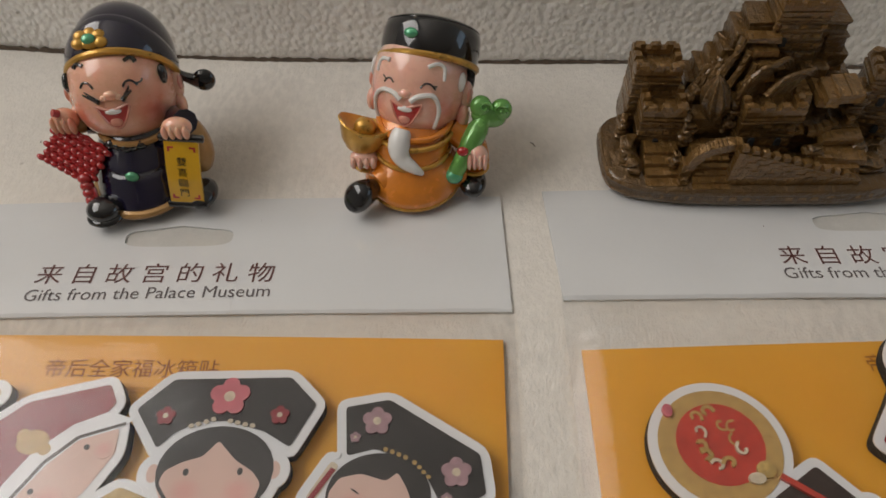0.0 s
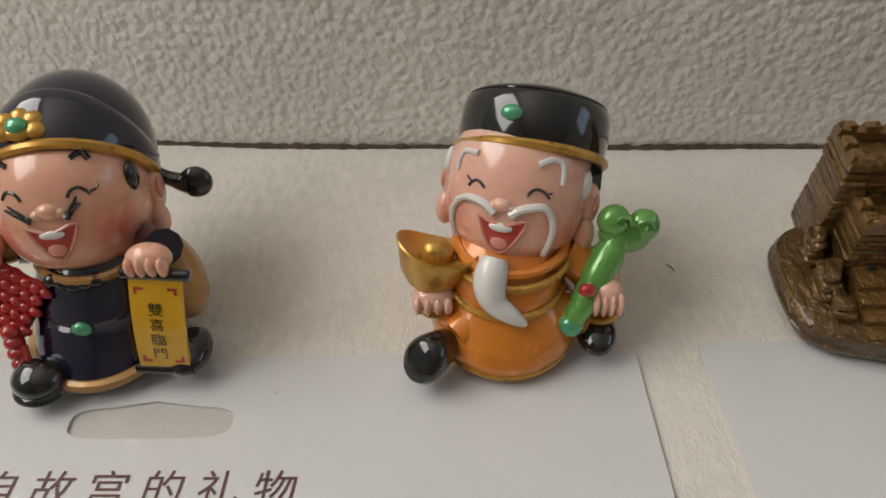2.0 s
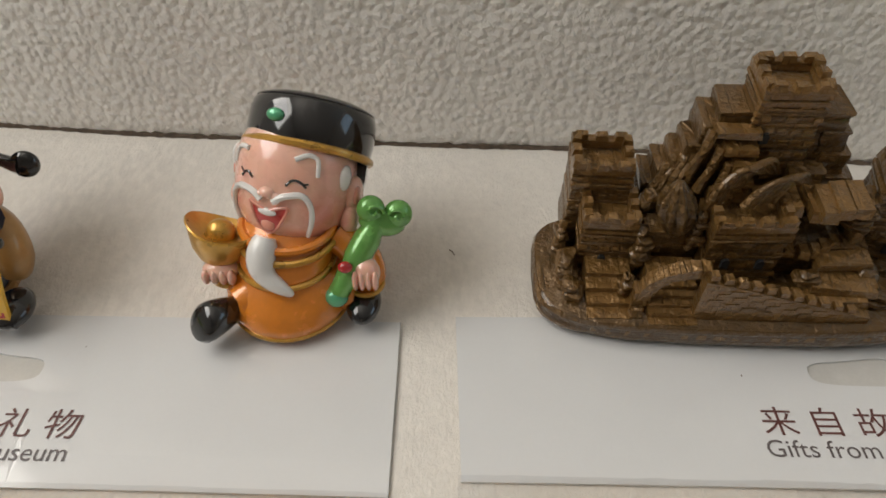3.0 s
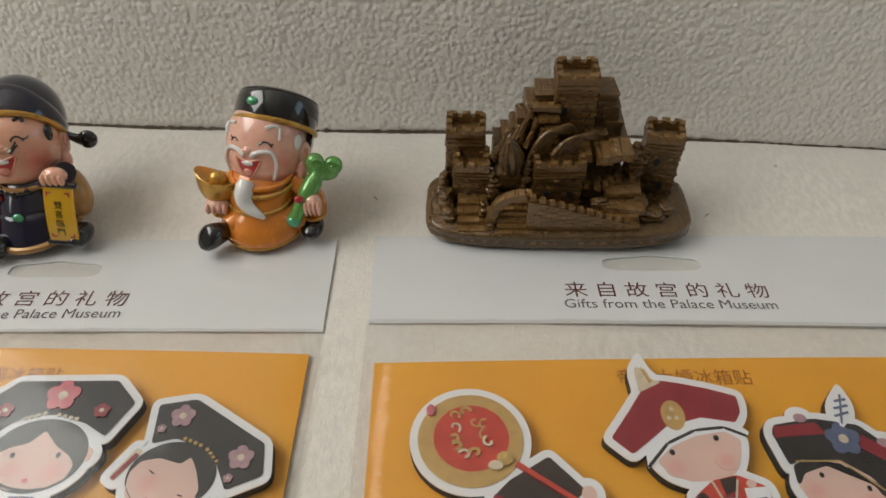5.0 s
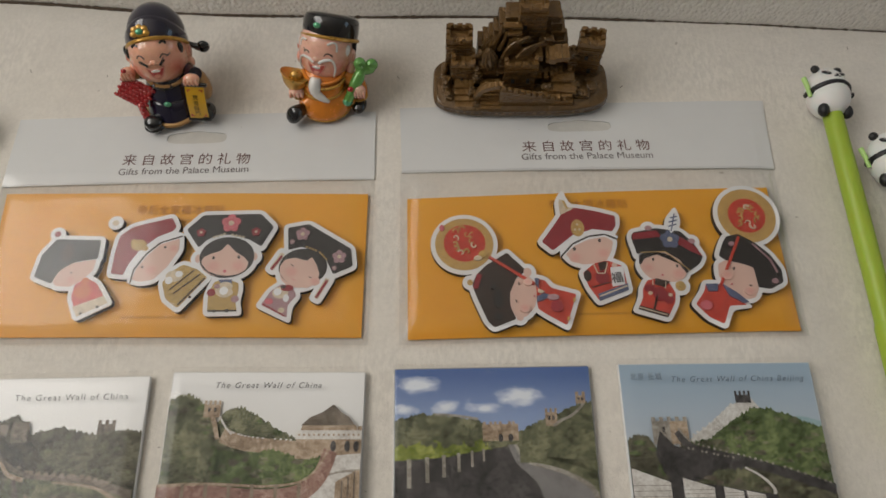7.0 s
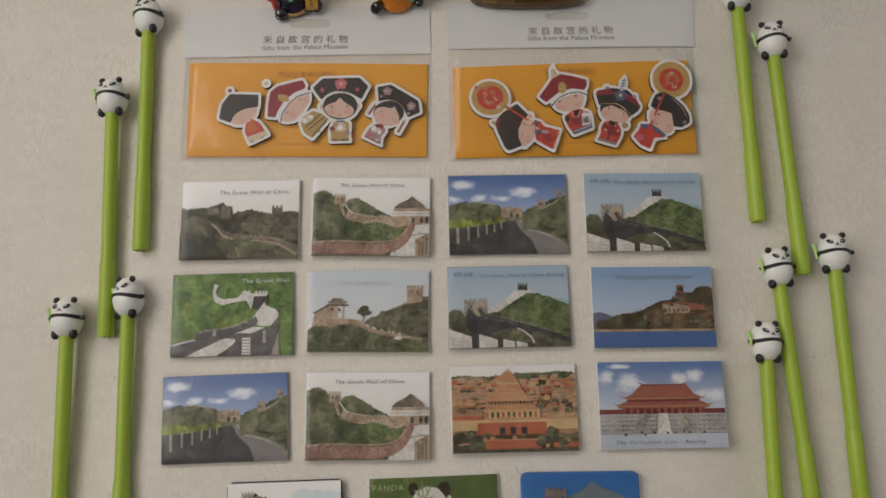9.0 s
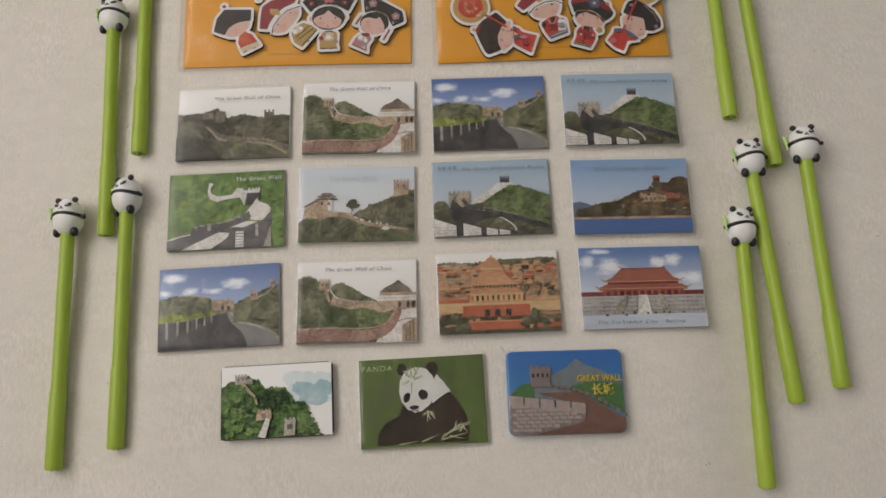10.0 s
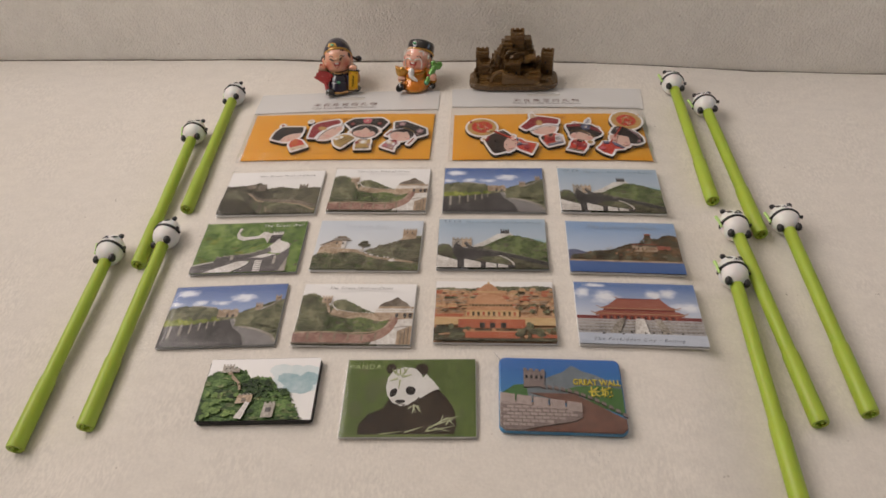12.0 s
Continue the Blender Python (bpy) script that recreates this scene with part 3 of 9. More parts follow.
def backing_card(corners, lines, bars, group, sleeve):
    ob = thing("backing_card", pose(0, 0, 0), "orange backing card in a clear plastic bag with small brown lettering", "card", group)
    bm = bmesh.new()
    draped(bm, corners, 0.0012)
    part("card", thickened(bm, 0.0005), ORANGE, ob)
    for text, x, y, size, width, turn in lines:
        part("lettering", drape_letters(lettering(text, size, width), x, y, turn, 0.00132), INK_BROWN, ob, "brown lettering")
    for x, y, w, h, turn in bars:
        bm = bmesh.new()
        add_prism(bm, quad(x, y, w, h, turn), 0.0, 0.00001)
        for v in bm.verts:
            v.co.z += ground(v.co.x, v.co.y) + 0.00131
        part("printed_bar", bm, INK_FAINT, ob, "faint unreadable print line")
    bm = bmesh.new()
    draped(bm, sleeve, 0.0058, nu=90, nv=36)
    for v in bm.verts:
        v.co.z += 0.0005 * noise.noise((v.co.x * 60, v.co.y * 60, 1))
    # the bag's rims come down onto the seat
    a, b, c, d = [Vector(p) for p in sleeve]
    for v in bm.verts:
        p = Vector((v.co.x, v.co.y))
        e = min(p.y - (a.y + (b.y - a.y) * (p.x - a.x) / (b.x - a.x)), (d.y + (c.y - d.y) * (p.x - d.x) / (c.x - d.x)) - p.y, p.x - min(a.x, d.x), max(b.x, c.x) - p.x)
        v.co.z -= 0.0048 * (1 - min(1, max(0, e) / 0.010)) ** 1.5
        v.co.z += 0.0004 * max(0.0, 1 - max(0, e) / 0.008) * noise.noise((v.co.x * 260, v.co.y * 120, 4))
    film = part("bag", bm, BAG, ob, "clear plastic bag", True)
    film.visible_shadow = False
    return ob


header_card([(-0.1726, 0.0762), (0.0038, 0.0768), (0.0029, 0.1172), (-0.1750, 0.1166)], (0.510, 0.640, 0.082, 0.083),
            [("来 自 故 宫 的 礼 物", -0.1172, 0.0872, 0.0070, 0.0612, -0.3, INK, 0.0), ("Gifts from the Palace Museum", -0.1178, 0.0812, 0.0052, 0.0618, 0.5, INK_GREY, 0.0)], "header cards")
header_card([(0.0166, 0.0802), (0.1950, 0.0838), (0.1982, 0.1252), (0.0148, 0.1192)], (0.482, 0.645, 0.086, 0.078),
            [("来 自 故 宫 的 礼 物", 0.0742, 0.0926, 0.0070, 0.0618, 1.4, INK, 0.0), ("Gifts from the Palace Museum", 0.0735, 0.0874, 0.0052, 0.0632, 1.4, INK_GREY, 0.0)], "header cards")
backing_card([(-0.1678, 0.0027), (0.0003, 0.0003), (0.0012, 0.0688), (-0.1687, 0.0722)], [("帝后全家福冰箱贴", -0.1050, 0.0604, 0.0050, 0.0405, -1.0)],
             [(-0.088, 0.0565, 0.024, 0.0016, -1), (-0.090, 0.0105, 0.03, 0.0012, -1)], "orange backing cards",
             [(-0.1720, 0.0000), (0.0034, -0.0030), (0.0042, 0.0776), (-0.1725, 0.0772)])
backing_card([(0.0203, -0.0008), (0.1914, 0.0031), (0.1882, 0.0727), (0.0193, 0.0661)], [("帝后大婚冰箱贴", 0.0848, 0.0610, 0.0052, 0.0362, 1.2)],
             [(0.103, 0.0105, 0.03, 0.0012, 1)], "orange backing cards",
             [(0.0165, -0.0030), (0.1950, 0.0010), (0.1935, 0.0848), (0.0160, 0.0814)])

LEFT, RIGHT = "cut-out magnets on the first orange card", "cut-out magnets on the second orange card"
cutout(LEFT, "cut-out magnet with a black cap and red robe", (-0.1277, 0.0305), [
    (shape((-15.5, 8.9), (-10.1, 16.3), (10.2, 15.4), (10.2, 6.5), (1.3, 5.3), (-5.7, 0.2), (-9.0, -4.9), (-17.1, -1.5)), C_DARK),
    (shape((-8.4, -3.6), (-6.0, 1.2), (-0.8, 4.6), (9.6, 6.2), (9.0, 1.0), (4.6, -3.8), (-0.3, -6.5), (-6.8, -6.1)), C_SKIN),
    (shape((2.1, -5.5), (6.7, -2.7), (11.6, -5.0), (17.7, -13.9), (5.4, -20.0), (1.4, -11.4)), C_SCARLET),
    (dot(-10.2, 18.8, 1.5, 1.4), C_RED)],
    [(shape((2.6, -15.8), (15.7, -10.9), (18.0, -14.2), (5.4, -20.3)), C_CREAM),
     (dot(6.0, -8.9, 3.7, 3.2), C_FLAME),
     (dot(6.4, -4.1, 1.7, 1.8), C_FLAME),
     (dot(-4.0, 9.4, 2.6, 4.2), C_BROWN),
     (dot(7.0, -18.8, 0.7, 0.6), C_DARK),
     (dot(13.8, -16.0, 0.7, 0.6), C_DARK),
     *blush(-0.4, -3.3, 1.4),
     (dot(-0.6, 0.1, 0.4, 0.4), C_DARK)])
cutout(LEFT, "cut-out magnet with a tilted red hat", (-0.0923, 0.0371), [
    (shape((-18.3, -7.4), (-18.1, 2.4), (-17.0, 10.6), (-11.6, 15.1), (-3.0, 17.2), (5.6, 19.2), (8.1, 14.7), (5.8, 11.3), (0.1, 9.9), (-6.9, 4.0), (-10.7, -2.9), (-11.9, -8.1)), C_RED),
    (shape((-8.8, -10.3), (-7.3, -5.2), (-3.2, 1.0), (2.0, 6.3), (10.2, 9.0), (10.7, 3.5), (6.3, -4.6), (0.8, -10.5), (-4.9, -11.4)), C_SKIN),
    (shape((5.1, -12.0), (8.6, -6.9), (13.5, -3.6), (20.0, -6.0), (24.8, -9.8), (13.3, -23.7), (7.5, -19.4)), C_OCHRE),
    (dot(-20.0, 17.2, 1.5, 1.4), C_CREAM)],
    [(shape((-12.9, -8.3), (-11.0, -2.9), (-6.9, 4.0), (0.1, 9.9), (7.2, 12.8), (13.1, 10.9), (10.5, 9.0), (2.0, 6.3), (-3.2, 1.0), (-7.3, -5.2), (-8.8, -11.1)), C_WHITE),
     (bar(-9.0, -11.8, -8.4, -5.9, 0.7), C_BROWN),
     (bar(-8.4, -5.9, -3.9, 1.5, 0.8), C_BROWN),
     (bar(-3.9, 1.5, 1.9, 7.0, 0.8), C_BROWN),
     (bar(1.9, 7.0, 11.4, 10.0, 0.7), C_BROWN),
     (dot(-7.7, 6.0, 3.5, 2.7), C_GOLD),
     (dot(-10.2, 7.5, 1.4, 1.5), C_GOLD),
     (dot(-4.7, 4.4, 1.4, 1.3), C_GOLD),
     *blush(-0.8, -6.0, 2.2),
     *blush(8.2, 4.2, 1.6),
     (dot(-4.7, -4.5, 0.6, 0.6), C_DARK),
     (dot(4.3, 4.8, 0.6, 0.6), C_DARK),
     (dot(10.1, -9.1, 3.7, 2.7), C_CREAM),
     (dot(8.0, -11.0, 1.7, 1.8), C_WHITE),
     (dot(12.2, -8.1, 1.7, 1.5), C_WHITE),
     (bar(10.7, -17.2, 21.5, -8.3, 0.6), C_BROWN),
     (bar(8.8, -15.4, 18.6, -6.4, 0.5), C_BROWN),
     (bar(13.2, -22.4, 23.7, -10.1, 0.6), C_BROWN),
     (dot(15.2, -15.1, 1.4, 0.9), C_GOLD),
     (dot(18.2, -18.8, 0.6, 0.6), C_BROWN),
     (dot(21.6, -13.0, 0.6, 0.6), C_BROWN)])
cutout(LEFT, "cut-out magnet with a wide black headdress and pink flowers", (-0.0597, 0.0356), [
    (shape((-19.7, 14.7), (-12.8, 21.7), (13.2, 22.0), (19.5, 15.5), (14.7, 6.0), (8.8, 9.5), (0.4, 11.9), (-5.8, 11.6), (-10.3, 9.3), (-13.4, 5.9)), C_DARK),
    (dot(-0.2, 0.9, 12.2, 9.7), C_DARK),
    (dot(-1.0, -1.3, 10.7, 6.9), C_SKIN),
    (shape((-4.5, -10.5), (0.5, -9.2), (6.2, -11.1), (6.5, -15.1), (5.5, -19.3), (6.6, -24.0), (-6.1, -24.1), (-6.6, -16.2)), C_OCHRE),
    (dot(-13.0, 0.6, 1.3, 2.0), C_SKIN),
    (dot(12.1, 1.2, 1.3, 1.9), C_SKIN)],
    [(dot(-0.2, 1.2, 12.2, 9.5), C_DARK),
     (shape((-11.4, -1.4), (-10.7, 1.0), (-7.4, 2.9), (-3.2, 4.1), (-0.4, 7.5), (3.6, 3.4), (7.7, 0.9), (9.7, -1.6), (8.8, -5.0), (5.4, -7.1), (0.8, -7.8), (-4.1, -7.1), (-8.7, -4.9)), C_SKIN),
     *blush(-5.7, -3.2, 2.4),
     *blush(5.3, -3.3, 2.4),
     (dot(-6.1, 0.8, 0.6, 0.8), C_DARK),
     (dot(5.1, 0.9, 0.6, 0.8), C_DARK),
     (dot(-0.5, -5.6, 0.8, 0.7), C_PINK),
     (shape((-2.9, -9.5), (3.2, -9.5), (3.2, -11.9), (1.5, -12.8), (-1.3, -11.6)), C_SLATE),
     (dot(0.4, -14.2, 4.1, 3.6), C_CREAM),
     (dot(0.1, -14.7, 1.9, 1.9), C_WHITE),
     (dot(-5.3, -15.4, 1.9, 1.7), C_RED),
     (dot(5.3, -18.5, 1.7, 1.6), C_MAUVE),
     (dot(5.0, -13.8, 1.4, 1.7), C_GOLD),
     (dot(-3.0, -12.6, 1.4, 1.1), C_MAUVE),
     (bar(-6.0, -23.7, 6.5, -23.7, 0.7), C_BROWN),
     (dot(-3.1, -23.8, 0.6, 0.7), C_DARK),
     (dot(2.3, -23.7, 0.9, 0.8), C_DARK),
     (dot(-7.0, 10.8, 0.6, 0.5), C_CREAM),
     (dot(-5.5, 11.2, 0.6, 0.5), C_CREAM),
     (dot(-3.9, 11.7, 0.6, 0.5), C_CREAM),
     (dot(-2.4, 12.2, 0.6, 0.5), C_CREAM),
     (dot(1.3, 11.8, 0.6, 0.5), C_CREAM),
     (dot(2.9, 11.4, 0.6, 0.5), C_CREAM),
     (dot(4.6, 11.0, 0.6, 0.5), C_CREAM),
     (dot(6.2, 10.7, 0.6, 0.5), C_CREAM),
     *flower(0.2, 17.4, 4.2, C_PINK),
     *flower(-12.9, 13.0, 2.0, C_RED),
     *flower(11.8, 13.0, 2.0, C_RED)])
cutout(LEFT, "cut-out magnet with a slanting black headdress and tassels", (-0.0258, 0.0301), [
    (shape((-8.0, 20.4), (1.4, 22.1), (20.7, 9.9), (21.7, 1.6), (13.4, -2.1), (9.8, 4.9), (6.3, 8.2), (-1.3, 11.1), (-7.1, 9.6)), C_DARK),
    (dot(-0.1, 1.4, 10.7, 8.8), C_DARK),
    (dot(-1.4, -1.4, 8.7, 6.8), C_SKIN),
    (shape((-13.4, -9.6), (-8.8, -6.3), (-3.5, -8.6), (-2.1, -11.9), (-5.6, -16.1), (-5.6, -21.7), (-17.2, -15.8)), C_MAUVE),
    (bar(-9.3, 8.1, -14.0, 0.4, 2.0), C_CREAM),
    (bar(11.2, -3.9, 6.3, -13.1, 2.0), C_CREAM)],
    [(dot(-0.1, 1.4, 10.5, 8.6), C_DARK),
     (shape((-10.1, -1.3), (-10.2, 2.1), (-8.2, 5.0), (-3.9, 5.9), (1.4, 4.3), (3.7, 6.2), (5.8, 2.5), (7.4, -2.1), (5.9, -6.3), (2.0, -8.5), (-3.8, -7.0), (-7.7, -4.5)), C_SKIN),
     *blush(-5.1, -0.7, 2.3),
     *blush(5.4, -5.3, 1.6),
     (bar(-5.7, 2.8, -4.0, 1.7, 0.35), C_DARK),
     (bar(2.6, -3.3, 4.1, -3.7, 0.35), C_DARK),
     (bar(-4.6, -4.0, -3.1, -4.7, 0.3), C_PINK),
     (bar(-9.6, 6.9, -14.0, 0.4, 1.1), C_RED),
     (bar(10.9, -5.0, 6.4, -12.9, 1.1), C_RED),
     (dot(-9.0, 9.7, 0.7, 0.8), C_WHITE),
     (dot(11.2, -3.7, 0.7, 0.7), C_WHITE),
     (dot(-9.1, -10.4, 3.5, 2.7), C_CREAM),
     (dot(-10.4, -10.0, 1.7, 1.7), C_WHITE),
     (dot(-6.5, -12.9, 1.3, 1.8), C_WHITE),
     (dot(-6.3, -8.3, 2.7, 1.5), C_RED),
     (dot(-13.8, -14.3, 1.9, 1.4), C_PINK),
     (dot(-8.2, -18.3, 1.5, 1.2), C_CREAM),
     (bar(-16.2, -15.5, -6.7, -20.9, 0.7), C_RED),
     (dot(-8.0, -7.8, 1.2, 0.8), C_BROWN),
     (dot(1.0, 10.9, 0.5, 0.5), C_GOLD),
     (dot(2.4, 10.4, 0.5, 0.5), C_GOLD),
     (dot(3.8, 9.8, 0.5, 0.5), C_GOLD),
     (dot(5.2, 9.2, 0.5, 0.5), C_GOLD),
     (dot(7.1, 8.1, 0.5, 0.5), C_GOLD),
     (dot(8.1, 7.1, 0.5, 0.4), C_GOLD),
     (dot(9.0, 6.1, 0.5, 0.4), C_GOLD),
     (dot(10.0, 5.1, 0.5, 0.4), C_GOLD),
     *flower(-1.1, 17.1, 3.0, C_MAUVE),
     *flower(15.7, 6.0, 3.0, C_MAUVE),
     *flower(-5.5, 13.5, 1.1, C_MAUVE),
     *flower(13.7, 0.7, 1.1, C_MAUVE)])
cutout(RIGHT, "cut-out magnet with a round gold fan and brown hat", (0.0676, 0.0189), [
    (dot(-22.6, 22.9, 13.0, 12.5), C_GOLD),
    (shape((-19.5, 3.8), (-17.5, 8.4), (-13.6, 12.5), (-3.8, 18.8), (4.4, 10.3), (-0.3, 6.6), (-3.1, 0.0), (-2.9, -7.2), (-0.8, -11.7), (-10.4, -15.5), (-13.0, -12.9), (-17.5, -2.4)), C_BROWN),
    (shape((4.1, 8.7), (-0.3, 6.4), (-3.2, -0.0), (-3.2, -6.3), (-0.8, -11.4), (3.5, -10.7), (7.3, -6.4), (8.8, -0.8), (8.4, 4.7)), C_SKIN),
    (shape((8.4, 6.6), (12.3, 5.7), (14.7, 2.3), (25.6, -0.7), (20.6, -14.6), (11.9, -9.5), (8.6, -7.1), (8.3, -2.7)), C_SCARLET),
    (dot(-20.4, 4.8, 1.3, 1.4), C_GOLD),
    (dot(4.9, 9.5, 1.8, 2.1), C_SKIN),
    (dot(0.7, -11.4, 1.5, 1.2), C_SKIN)],
    [(dot(-22.4, 23.4, 9.3, 8.9), C_SCARLET),
     *swirls(-23.0, 24.4, 6.5, (C_GOLD, C_CREAM, C_OCHRE), 7),
     (dot(-32.5, 30.5, 1.1, 1.5), C_PINK),
     (dot(-14.4, 17.8, 2.0, 1.8), C_OCHRE),
     (dot(-16.7, 16.0, 1.8, 1.2), C_CREAM),
     (bar(-16.2, 8.4, -18.1, 1.8, 2.2), C_RED),
     (dot(-10.4, 2.7, 1.2, 1.3), C_DARK),
     (dot(-8.4, -2.8, 1.9, 4.5), C_DARK),
     (dot(-8.5, -10.7, 1.9, 1.6), C_DARK),
     (bar(-11.7, 16.5, 7.6, 3.8, 1.2), C_SCARLET),
     (shape((7.8, 6.4), (9.8, 6.5), (9.2, 2.1), (8.2, 3.8)), C_SLATE),
     (shape((8.4, -1.8), (11.7, -0.3), (14.2, -1.5), (11.4, -3.2), (8.3, -4.3)), C_SLATE),
     (shape((9.0, 1.9), (11.8, 0.3), (10.4, -0.5), (8.9, 0.1)), C_CREAM),
     (bar(0.7, 4.7, 1.0, 3.4, 0.3), C_DARK),
     (bar(-0.9, -3.3, -0.5, -4.5, 0.3), C_DARK),
     (dot(7.2, -1.5, 0.3, 0.5), C_PINK),
     *blush(2.9, -7.2, 1.6),
     *blush(4.7, 4.7, 1.3),
     (dot(16.7, -6.2, 2.6, 2.7), C_RED),
     (dot(24.4, -3.4, 0.6, 0.9), C_GOLD),
     (dot(21.3, -11.8, 0.6, 0.9), C_GOLD),
     (dot(15.4, -2.2, 2.6, 1.3), C_MAUVE)])
paper = cutout(RIGHT, "cut-out magnet with a red hat and white paper", (0.0991, 0.0435), [
    (shape((-19.5, -0.6), (-13.6, 7.5), (-9.8, 13.1), (-4.7, 16.3), (0.7, 15.5), (7.1, 14.2), (14.5, 12.1), (14.4, 7.4), (12.2, 4.2), (3.9, 5.4), (-5.3, 2.8), (-11.5, -2.2), (-14.8, -4.8)), C_RED),
    (shape((-9.3, -6.6), (-4.9, -2.5), (1.3, 0.4), (8.9, 1.9), (12.5, -0.3), (11.3, -5.1), (8.8, -9.5), (3.2, -11.1), (-2.1, -11.5), (-6.8, -9.7)), C_SKIN),
    (shape((-2.3, -15.4), (2.9, -11.1), (9.0, -9.5), (15.7, -12.3), (17.1, -23.3), (4.1, -28.4), (0.1, -22.2)), C_SCARLET),
    (shape((-9.1, 22.5), (-7.6, 16.9), (-4.0, 15.8), (-10.4, 12.5), (-10.8, 19.1)), C_CREAM)],
    [(shape((-11.7, -2.6), (-5.3, 2.8), (3.9, 5.6), (12.2, 4.5), (15.1, 1.8), (13.6, -0.3), (8.9, 1.9), (1.3, 0.4), (-4.9, -2.5), (-9.3, -6.6), (-11.7, -8.5)), C_WHITE),
     (bar(-11.6, -8.1, -5.8, -1.7, 0.8), C_DARK),
     (bar(-5.8, -1.7, 1.6, 2.0, 0.8), C_DARK),
     (bar(1.6, 2.0, 9.0, 3.0, 0.8), C_DARK),
     (bar(9.0, 3.0, 14.5, 0.6, 0.8), C_DARK),
     (dot(-3.0, 6.1, 3.0, 4.2), C_GOLD),
     (dot(-3.1, 7.8, 0.6, 0.6), C_CREAM),
     (dot(-2.2, 5.3, 0.6, 0.6), C_CREAM),
     (dot(-4.2, 5.3, 0.6, 0.6), C_CREAM),
     (dot(-9.3, 21.1, 1.0, 1.1), C_WHITE),
     (bar(-8.5, 19.6, -7.0, 15.6, 1.0), C_GOLD),
     (dot(-5.2, -4.1, 0.7, 0.8), C_DARK),
     (dot(6.4, 0.0, 0.7, 0.8), C_DARK),
     *blush(-4.9, -8.1, 2.0),
     *blush(7.6, -6.0, 2.0),
     (shape((10.0, -12.9), (15.7, -12.3), (15.9, -20.7), (10.2, -21.9)), C_WHITE),
     (dot(6.1, -17.5, 3.0, 3.2), C_RED),
     (dot(-0.3, -16.8, 1.7, 2.6), C_BROWN),
     (bar(2.8, -11.5, 4.3, -15.7, 0.5), C_CREAM),
     (bar(4.3, -15.7, 7.4, -15.6, 0.5), C_CREAM),
     (bar(7.4, -15.6, 8.9, -10.8, 0.5), C_CREAM),
     (shape((4.7, -10.9), (8.7, -9.9), (7.7, -13.7), (5.3, -14.5)), C_BROWN),
     (bar(1.2, -22.2, 9.7, -19.7, 0.5), C_BROWN),
     (shape((3.6, -25.2), (17.0, -20.3), (17.1, -23.3), (4.1, -28.4)), C_SLATE),
     (bar(4.3, -26.3, 16.8, -21.4, 0.6), C_CREAM),
     (dot(11.9, -11.8, 1.2, 1.0), C_SKIN)])
part("lettering", placed(lettering("福", 0.0054), pose(0.0101, -0.0201, 0.0040, 0, 0, 8)), DARK_INK, paper, "black brush character")
